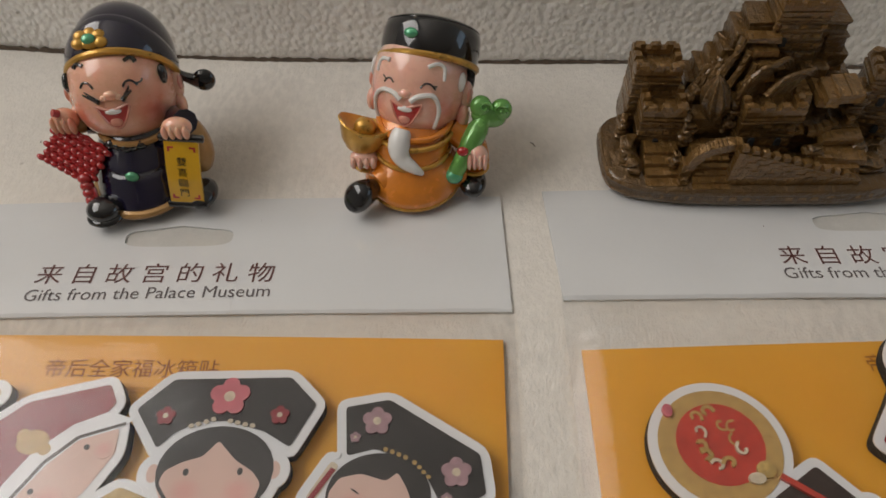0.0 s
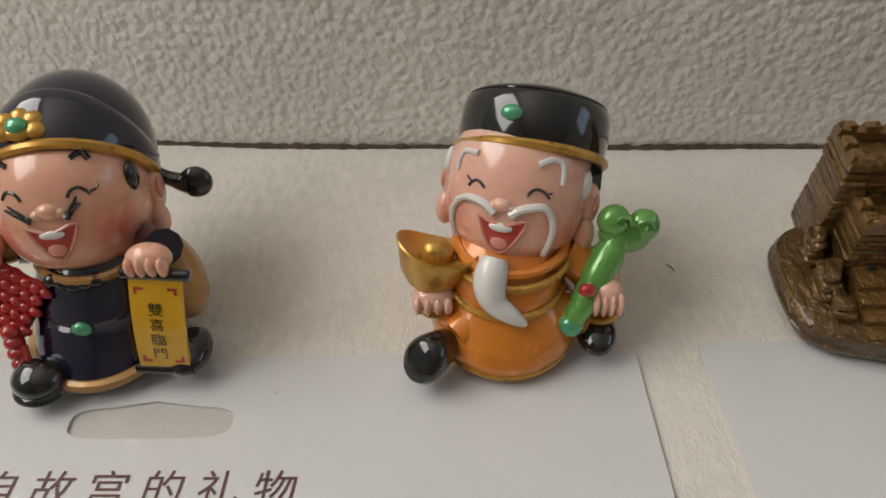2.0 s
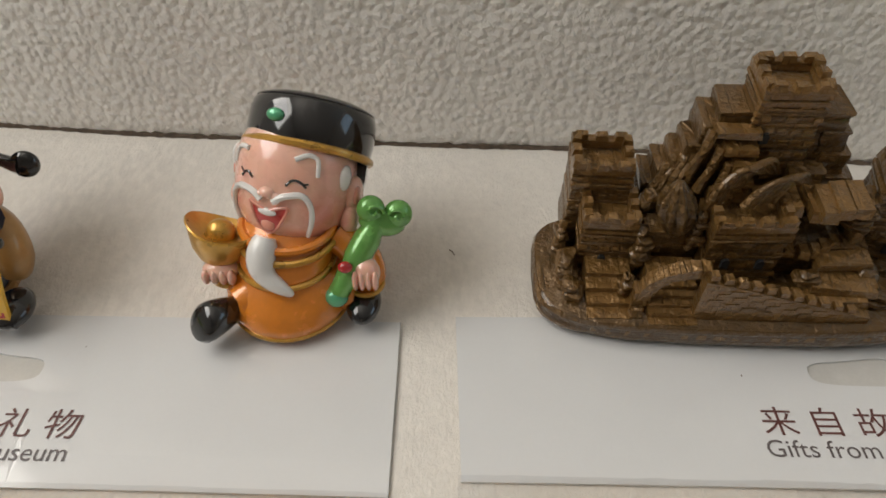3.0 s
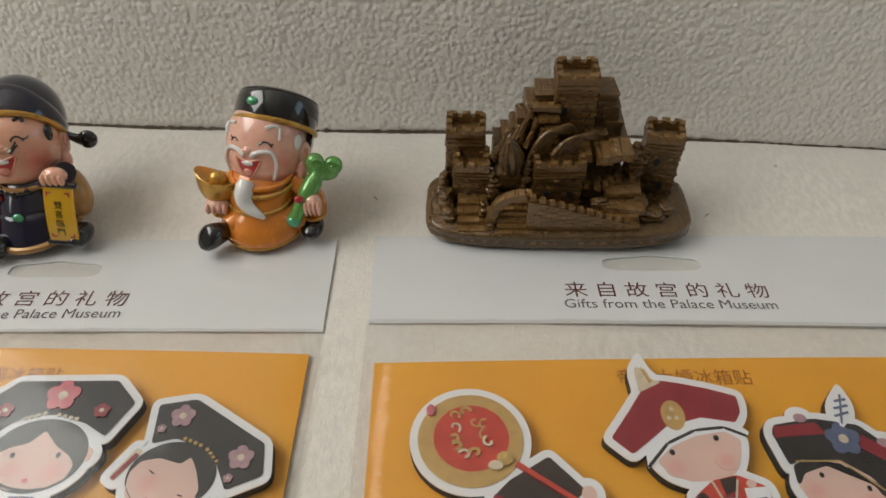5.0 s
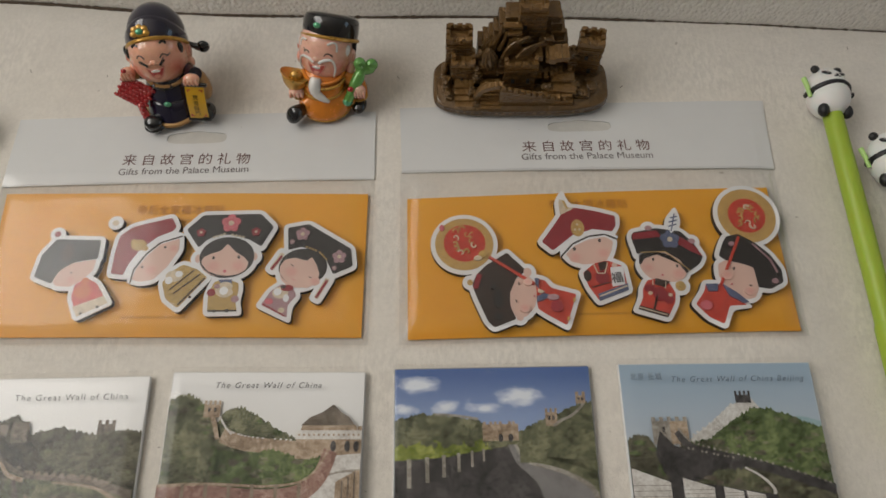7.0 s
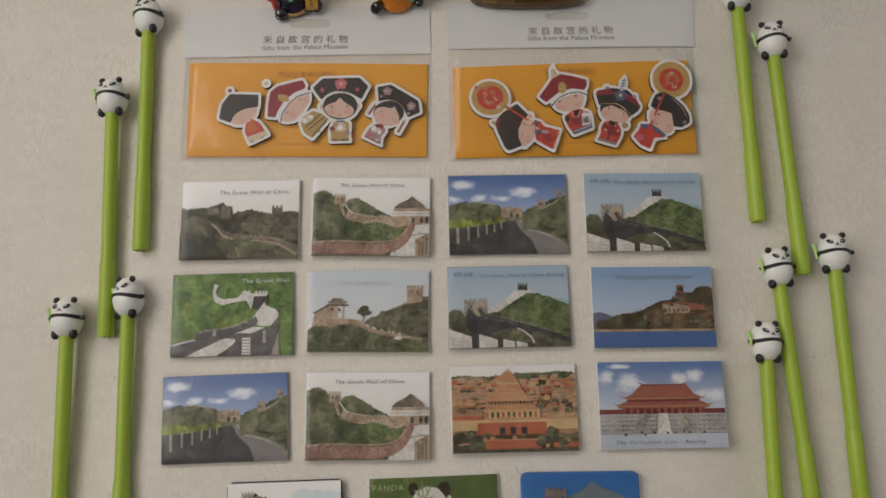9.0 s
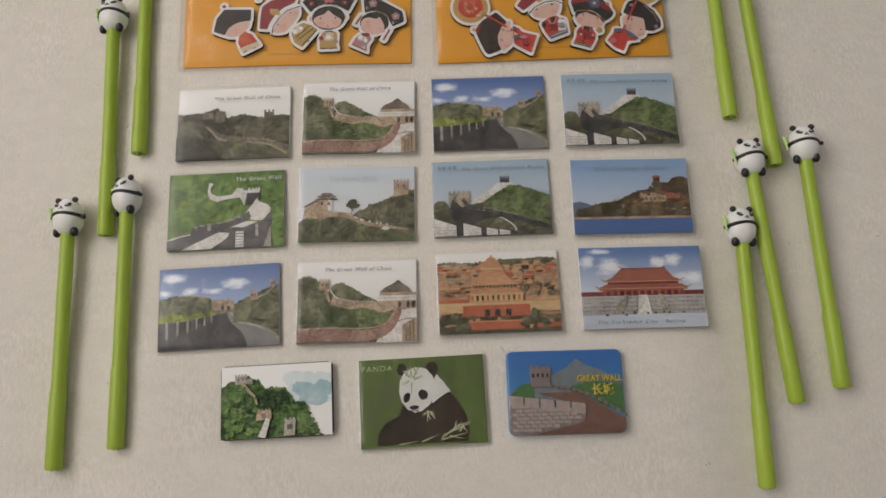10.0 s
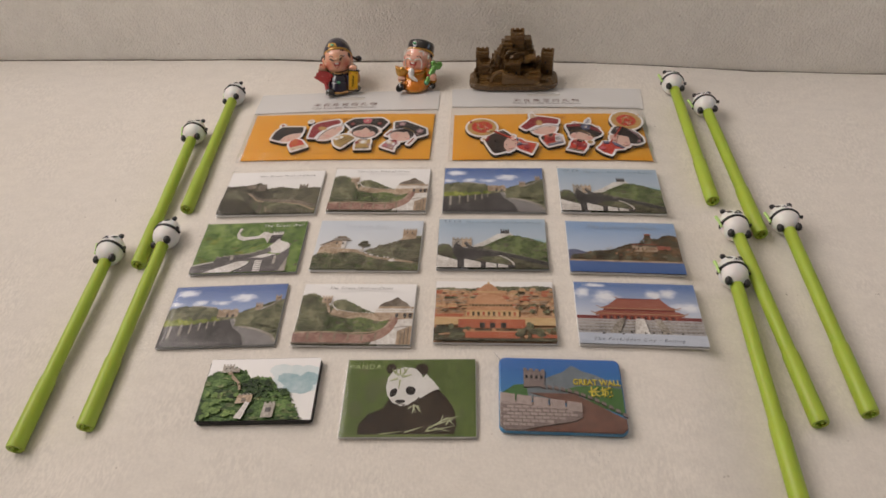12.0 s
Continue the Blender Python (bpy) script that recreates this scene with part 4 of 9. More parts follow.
cutout(RIGHT, "cut-out magnet with a dark hat and slate plume", (0.1336, 0.0337), [
    (shape((-13.9, 11.5), (-12.8, 13.8), (-2.2, 15.9), (8.7, 14.4), (13.8, 9.2), (17.4, 2.2), (15.6, -1.2), (10.9, -4.5), (3.1, 2.5), (-7.4, 5.0), (-11.9, 3.0)), C_DARK),
    (shape((-11.5, -1.9), (-9.7, 2.4), (-4.8, 4.1), (0.8, 4.7), (7.1, 0.3), (9.7, -5.0), (7.5, -8.4), (3.6, -9.8), (-1.7, -9.7), (-7.1, -8.3), (-10.0, -5.5)), C_SKIN),
    (shape((-11.2, -13.0), (-8.8, -9.0), (-4.0, -8.2), (0.3, -9.5), (3.0, -14.9), (2.2, -19.4), (-1.7, -26.0), (-14.2, -22.2), (-11.6, -17.3)), C_SCARLET),
    (shape((3.5, 14.1), (4.4, 20.0), (7.3, 24.1), (7.9, 20.1), (5.9, 14.1)), C_WHITE),
    (dot(5.6, -11.7, 2.3, 2.3), C_GOLD),
    (dot(-5.5, 15.9, 1.7, 1.3), C_MAUVE),
    (dot(13.3, 9.6, 1.7, 1.3), C_MAUVE)],
    [(shape((-13.1, 13.2), (-2.0, 14.8), (-0.1, 11.7), (-13.3, 10.2)), C_RED),
     (shape((8.3, 11.8), (14.4, 7.4), (17.4, 2.2), (12.3, 4.7), (7.0, 8.1)), C_RED),
     (shape((-11.5, -1.6), (-11.2, 3.0), (-6.9, 5.2), (3.1, 2.5), (10.2, -3.2), (9.9, -5.6), (8.4, -5.6), (6.9, -1.9), (2.0, 2.1), (0.3, 4.1), (-5.2, 2.4), (-9.1, 1.0), (-10.6, -1.6)), C_DARK),
     (bar(-10.3, 4.1, 0.8, 4.5, 0.4), C_GOLD),
     (bar(0.8, 4.5, 10.8, -4.5, 0.4), C_GOLD),
     *flower(3.6, 10.4, 4.2, C_SLATE),
     (dot(4.7, 14.3, 0.7, 0.7), C_WHITE),
     (bar(4.7, 14.5, 7.1, 23.0, 0.5), C_SLATE),
     (bar(3.7, 16.7, 7.5, 17.9, 0.6), C_SLATE),
     (bar(4.2, 18.9, 8.0, 19.9, 0.6), C_SLATE),
     (bar(5.0, 21.0, 8.1, 21.7, 0.6), C_SLATE),
     (dot(-5.1, 0.7, 0.5, 0.7), C_DARK),
     (dot(5.2, -2.4, 0.5, 0.7), C_DARK),
     (dot(-1.8, -6.6, 0.5, 0.4), C_PINK),
     *blush(-7.8, -3.3, 2.0),
     *blush(5.5, -6.0, 2.2),
     (shape((-5.1, -8.2), (1.0, -9.7), (-1.5, -12.5), (-5.9, -10.9)), C_BROWN),
     (dot(-8.1, -12.8, 2.5, 1.9), C_RED),
     (dot(-0.4, -17.2, 2.3, 2.8), C_RED),
     (dot(-3.9, -15.5, 3.0, 3.2), C_RED),
     (dot(-8.2, -15.1, 1.0, 0.8), C_CREAM),
     (dot(0.5, -15.9, 1.0, 0.8), C_CREAM),
     (bar(-5.1, -15.9, -7.6, -23.1, 0.8), C_BROWN),
     (shape((-13.3, -20.7), (-1.1, -24.3), (-1.8, -26.0), (-14.2, -22.3)), C_BROWN),
     (bar(-13.7, -21.5, -1.9, -25.0, 0.5), C_CREAM),
     (bar(-6.4, -9.0, -6.7, -11.6, 0.4), C_CREAM),
     (bar(-0.8, -9.9, -1.4, -12.9, 0.4), C_CREAM),
     (dot(5.9, -11.2, 1.1, 1.2), C_OCHRE)])
cutout(RIGHT, "cut-out magnet with a round gold fan and black hair", (0.1653, 0.0265), [
    (dot(8.9, 29.7, 13.4, 13.4), C_GOLD),
    (shape((-4.6, 15.8), (-2.4, 19.2), (3.3, 20.5), (10.3, 16.4), (16.2, 10.7), (20.2, 3.5), (20.1, -2.4), (13.9, -5.7), (7.2, -4.7), (-1.1, 5.3), (-7.1, 9.9)), C_DARK),
    (shape((-8.0, 5.8), (-4.5, 7.8), (1.5, 6.5), (7.7, 4.5), (8.2, -1.1), (8.5, -5.8), (6.4, -9.5), (2.9, -10.6), (-2.4, -8.2), (-6.1, -4.6), (-8.4, 0.3)), C_SKIN),
    (shape((-20.5, -12.7), (-16.1, -7.1), (-14.8, -3.4), (-7.9, -3.7), (-3.1, -8.2), (1.9, -13.1), (-5.7, -13.4), (-9.3, -21.6), (-15.3, -18.6)), C_SCARLET)],
    [(dot(8.9, 29.7, 8.6, 8.6), C_SCARLET), *swirls(8.9, 29.7, 6.2, (C_GOLD, C_CREAM, C_OCHRE), 5),
     (bar(3.2, 18.9, -8.4, -4.2, 1.2), C_SCARLET),
     (shape((-15.1, -3.6), (-9.7, -3.5), (-10.3, -7.0), (-14.3, -6.9)), C_SLATE),
     (shape((-7.5, -3.7), (-2.1, -7.3), (2.7, -11.8), (0.6, -12.4), (-5.3, -8.9)), C_SLATE),
     (dot(-1.4, 3.7, 0.5, 0.6), C_DARK),
     (bar(4.3, -4.0, 5.5, -4.5, 0.35), C_DARK),
     (dot(-3.4, -3.6, 0.5, 0.4), C_PINK),
     *blush(-4.9, 0.6, 1.8),
     *blush(4.1, -6.8, 1.6),
     (dot(-16.2, -13.4, 2.6, 2.2), C_PINK),
     (bar(8.8, 15.8, 15.7, 8.1, 0.5), C_MAUVE),
     (bar(15.7, 8.1, 18.0, 1.9, 0.5), C_MAUVE),
     (dot(-0.7, 15.5, 1.3, 1.1), C_MAUVE),
     (dot(16.2, -2.1, 1.5, 1.2), C_MAUVE)])


# ---- printed magnets ----
LEAF_DARK = print_ink("leaf_dark", [(0.0312, 0.03, 0.0187), (0.11, 0.105, 0.07), (0.237, 0.225, 0.156)], 330.0, 1300.0, contrast=0.24)
LEAF_OLIVE = print_ink("leaf_olive", [(0.0375, 0.0425, 0.0225), (0.14, 0.147, 0.0875), (0.312, 0.312, 0.194)], 330.0, 1300.0, contrast=0.24)
LEAF_GREEN = print_ink("leaf_green", [(0.0225, 0.0363, 0.0137), (0.106, 0.147, 0.0575), (0.275, 0.338, 0.15)], 330.0, 1300.0, contrast=0.24)
LEAF_BRIGHT = print_ink("leaf_bright", [(0.04, 0.08, 0.02), (0.135, 0.235, 0.06), (0.31, 0.42, 0.14)], 330.0, 1300.0, contrast=0.24)
LEAF_YELLOW = print_ink("leaf_yellow", [(0.06, 0.085, 0.015), (0.22, 0.27, 0.055), (0.48, 0.50, 0.15)], 330.0, 1300.0, contrast=0.24)
LEAF_RUST = print_ink("leaf_rust", [(0.0238, 0.0175, 0.01), (0.11, 0.075, 0.0425), (0.307, 0.2, 0.109)], 330.0, 1300.0, contrast=0.24)
STONE = print_ink("stone_grey", [(0.22, 0.20, 0.17), (0.36, 0.33, 0.29), (0.52, 0.49, 0.44)], 500, contrast=0.2)
STONE_TAN = print_ink("stone_tan", [(0.26, 0.19, 0.13), (0.42, 0.32, 0.23), (0.58, 0.47, 0.36)], 500, contrast=0.2)
STONE_RED = print_ink("stone_red", [(0.2, 0.112, 0.0938), (0.338, 0.2, 0.163), (0.5, 0.35, 0.288)], 500, contrast=0.2)
STONE_BROWN = print_ink("stone_brown", [(0.106, 0.085, 0.065), (0.188, 0.156, 0.125), (0.3, 0.256, 0.206)], 420, contrast=0.2)
ROOF_FAINT = print_ink("roof_faint", [(0.22, 0.17, 0.105), (0.50, 0.29, 0.165), (0.66, 0.46, 0.30)], 330, 900, (0.55, 1, 1), contrast=0.26)
LEAF_MOSS = print_ink("leaf_moss", [(0.012, 0.032, 0.008), (0.055, 0.12, 0.03), (0.17, 0.28, 0.09)], 330.0, 1300.0, contrast=0.24)
LEAF_SHADE = print_ink("leaf_shade", [(0.015, 0.015, 0.01), (0.0575, 0.0537, 0.035), (0.145, 0.134, 0.0887)], 330.0, 1300.0, contrast=0.24)
STONE_TAN_DIM = print_ink("stone_tan_dim", [(0.20, 0.16, 0.115), (0.29, 0.235, 0.175), (0.38, 0.32, 0.25)], 420, contrast=0.2)
STONE_SLATE = print_ink("stone_slate", [(0.075, 0.07, 0.07), (0.125, 0.118, 0.118), (0.20, 0.19, 0.19)], 420, contrast=0.2)
STONE_DARK = print_ink("stone_dark", [(0.035, 0.033, 0.033), (0.075, 0.07, 0.07), (0.14, 0.13, 0.13)], 500, contrast=0.2)
STONE_PALE = print_ink("stone_pale", [(0.52, 0.49, 0.46), (0.68, 0.66, 0.63), (0.80, 0.79, 0.77)], 500, contrast=0.2)
STONE_GREY = print_ink("terrace_grey", [(0.36, 0.35, 0.36), (0.46, 0.45, 0.46), (0.56, 0.55, 0.56)], 420, contrast=0.2)
ROAD = print_ink("road_grey", [(0.17, 0.16, 0.16), (0.25, 0.24, 0.24), (0.34, 0.33, 0.32)], 700)
ROOF_ORANGE = print_ink("roof_orange", [(0.40, 0.21, 0.115), (0.54, 0.30, 0.17), (0.66, 0.41, 0.26)], 600, 1200, (0.3, 1, 1))
ROOF_RED = print_ink("roof_red", [(0.26, 0.085, 0.06), (0.36, 0.13, 0.095), (0.45, 0.19, 0.14)], 600, 1200, (0.3, 1, 1))
WALL_RED = print_ink("wall_red", [(0.36, 0.10, 0.06), (0.47, 0.15, 0.085), (0.56, 0.22, 0.13)], 500)
WALL_DARKRED = print_ink("wall_darkred", [(0.14, 0.03, 0.028), (0.22, 0.05, 0.045), (0.30, 0.09, 0.08)], 500)
WALL_YELLOW = print_ink("wall_yellow", [(0.46, 0.31, 0.15), (0.60, 0.43, 0.23), (0.70, 0.54, 0.33)], 400, 900, (0.3, 1, 1))
HAZE = print_ink("far_hills", [(0.26, 0.42, 0.47), (0.38, 0.52, 0.56), (0.56, 0.65, 0.68)], 70, 300, contrast=0.34)
SKY_WHITE = print_fade("sky_white", (0.80, 0.80, 0.79), (0.84, 0.84, 0.84))
SKY_PALE = print_fade("sky_pale", (0.74, 0.76, 0.78), (0.58, 0.64, 0.71))
SKY_BLUE = print_clouds("sky_blue", (0.42, 0.53, 0.74), (0.085, 0.165, 0.40), (0.80, 0.84, 0.90), ((0.12, 0.88, 0.16, 0.10), (0.25, 0.71, 0.10, 0.08), (0.62, 0.78, 0.17, 0.11), (0.46, 0.70, 0.14, 0.06), (0.04, 0.70, 0.10, 0.06)))
SKY_SOFT = print_fade("sky_soft", (0.62, 0.67, 0.73), (0.36, 0.48, 0.60))
SKY_CLEAR = print_fade("sky_clear", (0.62, 0.69, 0.77), (0.25, 0.39, 0.60))
SKY_HALL = print_clouds("sky_hall", (0.66, 0.72, 0.80), (0.12, 0.22, 0.46), (0.82, 0.85, 0.89), ((0.06, 0.82, 0.09, 0.13), (0.24, 0.76, 0.15, 0.17), (0.17, 0.95, 0.14, 0.05), (0.64, 0.80, 0.11, 0.13), (0.78, 0.84, 0.12, 0.11), (0.9, 0.62, 0.2, 0.12)))
LAKE = print_fade("lake", (0.07, 0.15, 0.36), (0.14, 0.24, 0.48))
MIST = print_ink("mist_band", [(0.42, 0.47, 0.56), (0.52, 0.57, 0.65), (0.62, 0.66, 0.73)], 90, 500, (0.2, 1, 1))
BLUR_GREEN = print_ink("blurred_green", [(0.075, 0.11, 0.03), (0.115, 0.17, 0.048), (0.18, 0.245, 0.08)], 90, 380, (1.3, 0.45, 1), contrast=0.3)
BLUR_OLIVE = print_ink("blurred_olive", [(0.11, 0.16, 0.05), (0.17, 0.22, 0.08), (0.24, 0.29, 0.12)], 60, 300, contrast=0.4)
BLUR_MID = print_ink("blurred_mid", [(0.07, 0.10, 0.035), (0.12, 0.155, 0.06), (0.19, 0.21, 0.09)], 60, 300, contrast=0.4)
FUR_BLACK = print_ink("black_patch", [(0.008, 0.007, 0.007), (0.02, 0.017, 0.016), (0.05, 0.04, 0.036)], 250, 900)
FUR_BROWN = print_ink("brown_black_patch", [(0.016, 0.011, 0.008), (0.038, 0.026, 0.018), (0.075, 0.052, 0.036)], 120, 700, contrast=0.3)
BLADE = print_ink("bamboo_blade", [(0.30, 0.34, 0.18), (0.46, 0.50, 0.30), (0.66, 0.70, 0.52)], 300, 900, contrast=0.3)
LEAF_DEEP = print_ink("leaf_deep", [(0.006, 0.016, 0.006), (0.022, 0.052, 0.016), (0.07, 0.13, 0.04)], 330.0, 1300.0, contrast=0.24)
HAZE_PALE = print_ink("pale_far_hills", [(0.56, 0.68, 0.71), (0.66, 0.74, 0.76), (0.74, 0.79, 0.80)], 70, 300, contrast=0.34)
FUR_WHITE = print_ink("white_patch", [(0.50, 0.50, 0.48), (0.70, 0.70, 0.68), (0.84, 0.84, 0.83)], 120, 500, contrast=0.75)
EDGE_WHITE = plain("magnet_edge_white", (0.74, 0.74, 0.73), 0.35, var=0.04, coat=0.4)
EDGE_GREY = plain("magnet_edge_grey", (0.33, 0.34, 0.35), 0.35, var=0.06, coat=0.4)


class Print:
    """A flat picture made of inks laid over one another, in parts of its width and height."""

    def __init__(self, w, h, z, seed):
        self.bm, self.w, self.h, self.z, self.level, self.mats = bmesh.new(), w, h, z, 0, []
        self.rng = random.Random(seed)

    def ink(self, m):
        if m not in self.mats:
            self.mats.append(m)
        return self.mats.index(m)

    def poly(self, pts, m):
        self.level += 1
        out = []
        for u, v in pts:
            p = ((min(1, max(0, u)) - 0.5) * self.w, (min(1, max(0, v)) - 0.5) * self.h, self.z + self.level * 0.000007)
            if not out or (Vector(p) - Vector(out[-1])).length > 1e-6:
                out.append(p)
        if (Vector(out[0]) - Vector(out[-1])).length < 1e-6:
            out.pop()
        if len(out) > 2:
            f = face_of(self.bm, verts_of(self.bm, out), self.ink(m))
            f.normal_update()
            if f.normal.z < 0:
                f.normal_flip()

    def rect(self, u0, v0, u1, v1, m):
        self.poly([(u0, v0), (u1, v0), (u1, v1), (u0, v1)], m)

    def rough_line(self, pts, rough, steps=13):
        out = []
        for (a, b), (c, d) in zip(pts, pts[1:]):
            for k in range(steps):
                t = k / steps
                out.append((a + (c - a) * t, b + (d - b) * t + (self.rng.uniform(-rough, rough) if k or out else 0)))
        return out + [pts[-1]]

    def ridge(self, pts, m, rough=0.012, base=0.0):
        """A hill whose skyline runs through the points, down to base."""
        line = self.rough_line(pts, rough)
        self.poly(line + [(line[-1][0], base), (line[0][0], base)], m)

    def hill(self, pts, mats, n, r, rough=0.014, base=0.0):
        """A wooded hill: a skyline with clumps of foliage of several tones below it."""
        self.ridge(pts, mats[0], rough, base)
        for _ in range(n):
            u = self.rng.uniform(pts[0][0], pts[-1][0])
            for (a, b), (c, e) in zip(pts, pts[1:]):
                if a <= u <= c and c > a:
                    top = b + (e - b) * (u - a) / (c - a)
                    s = r * self.rng.uniform(0.5, 1.2)
                    v = self.rng.uniform(base, max(base, top - s * 0.4))
                    self.blob(u, v, s, s * self.rng.uniform(0.5, 0.9), self.rng.choice(mats), 0.4, 9)
                    break

    def ribbon(self, pts, w0, w1, m, rough=0.0):
        pts = [(p.x, p.y) for p in curve_through([(a, b, 0) for a, b in pts], 5)]
        up, lo = [], []
        for i, (u, v) in enumerate(pts):
            a, b = pts[max(i - 1, 0)], pts[min(i + 1, len(pts) - 1)]
            d = Vector(((b[0] - a[0]) * self.w, (b[1] - a[1]) * self.h)).normalized()
            r = 0.5 * (w0 + (w1 - w0) * i / (len(pts) - 1)) + self.rng.uniform(-rough, rough)
            up.append((u - d.y * r * self.h / self.w, v + d.x * r))
            lo.append((u + d.y * r * self.h / self.w, v - d.x * r))
        self.poly(up + lo[::-1], m)

    def merlons(self, pts, n, w, h, m):
        """A row of battlements along a line."""
        line = curve_through([(a, b, 0) for a, b in pts], 8)
        for k in range(n):
            p = line[int((k + 0.5) / n * (len(line) - 1))]
            self.rect(p.x - w / 2, p.y, p.x + w / 2, p.y + h, m)

    def blob(self, u, v, ru, rv, m, jag=0.2, k=18, turn=0.0):
        pts = []
        for i in range(k):
            t, r = 2 * math.pi * i / k, 1 + self.rng.uniform(-jag, jag)
            x, y = ru * r * math.cos(t) * self.w, rv * r * math.sin(t) * self.h
            c, s = math.cos(radians(turn)), math.sin(radians(turn))
            pts.append((u + (c * x - s * y) / self.w, v + (s * x + c * y) / self.h))
        self.poly(pts, m)

    def tufts(self, u0, v0, u1, v1, n, r, m):
        for _ in range(n):
            self.blob(self.rng.uniform(u0, u1), self.rng.uniform(v0, v1), r * self.rng.uniform(0.5, 1), r * self.rng.uniform(0.6, 1.2), m, 0.35, 9)

    def tower(self, u0, u1, v0, v1, m, n=3, door=None):
        self.rect(u0, v0, u1, v1, m)
        w = (u1 - u0) / (2 * n - 1)
        for k in range(n):
            self.rect(u0 + 2 * k * w, v1, u0 + (2 * k + 1) * w, v1 + 0.03, m)
        for k in range(2):
            c = u0 + (u1 - u0) * (0.32 + 0.36 * k)
            self.rect(c - 0.006, v0 + (v1 - v0) * 0.45, c + 0.006, v0 + (v1 - v0) * 0.75, door or STONE_DARK)


def pic_dark_hills(p):
    p.rect(0, 0, 1, 1, SKY_WHITE)
    p.tower(0.77, 0.86, 0.55, 0.65, STONE_BROWN, 3)
    p.hill([(0.38, 0.52), (0.45, 0.59), (0.53, 0.625), (0.60, 0.63), (0.67, 0.60), (0.76, 0.58), (0.9, 0.61), (1, 0.59)], [LEAF_DARK, LEAF_DARK, LEAF_SHADE, LEAF_OLIVE], 90, 0.022)
    p.hill([(0, 0.66), (0.05, 0.64), (0.12, 0.66), (0.20, 0.66), (0.28, 0.68), (0.31, 0.71), (0.35, 0.72), (0.38, 0.68), (0.42, 0.66), (0.46, 0.5), (0.6, 0.3), (0.7, 0.2)], [LEAF_SHADE, LEAF_DARK, LEAF_DARK, STONE_BROWN], 60, 0.022)
    p.rect(0.34, 0.52, 0.425, 0.675, STONE_BROWN)
    p.rect(0.22, 0.57, 0.32, 0.655, STONE_BROWN)
    p.hill([(0.03, 0.50), (0.10, 0.54), (0.24, 0.50), (0.34, 0.40), (0.46, 0.30)], [LEAF_DARK, STONE_BROWN, LEAF_OLIVE], 40, 0.018)
    p.ridge([(0.30, 0.02), (0.38, 0.28), (0.5, 0.29), (0.62, 0.27), (0.76, 0.25), (0.88, 0.20), (1, 0.15)], LEAF_OLIVE, 0.004)
    p.hill([(0.52, 0.10), (0.62, 0.16), (0.75, 0.18), (0.86, 0.13), (0.97, 0.03)], [LEAF_DARK, LEAF_OLIVE, STONE_BROWN], 30, 0.02)
    p.ribbon([(0.45, 0.285), (0.6, 0.265), (0.76, 0.245), (0.87, 0.20), (1, 0.14)], 0.035, 0.06, STONE_BROWN)
    p.merlons([(0.46, 0.295), (0.6, 0.275), (0.76, 0.255), (0.88, 0.21)], 13, 0.022, 0.028, STONE_TAN_DIM)
    p.ribbon([(0.60, 0.235), (0.78, 0.205), (0.88, 0.15), (0.99, 0.05)], 0.008, 0.035, STONE_TAN)
    p.ribbon([(0.26, 0.46), (0.32, 0.38), (0.37, 0.295), (0.45, 0.255)], 0.02, 0.035, STONE_TAN)
    p.ribbon([(0.29, 0.45), (0.36, 0.36), (0.42, 0.31), (0.48, 0.285)], 0.03, 0.03, STONE_BROWN)
    p.ribbon([(0.40, 0.26), (0.43, 0.12), (0.42, 0.02)], 0.03, 0.06, STONE_BROWN)
    p.ribbon([(0.47, 0.16), (0.50, 0.09), (0.50, 0.02)], 0.015, 0.03, STONE_TAN_DIM)
    p.hill([(0, 0.34), (0.10, 0.33), (0.20, 0.31), (0.30, 0.24), (0.36, 0.12), (0.41, 0.0)], [LEAF_SHADE, LEAF_SHADE, LEAF_DARK], 40, 0.022)


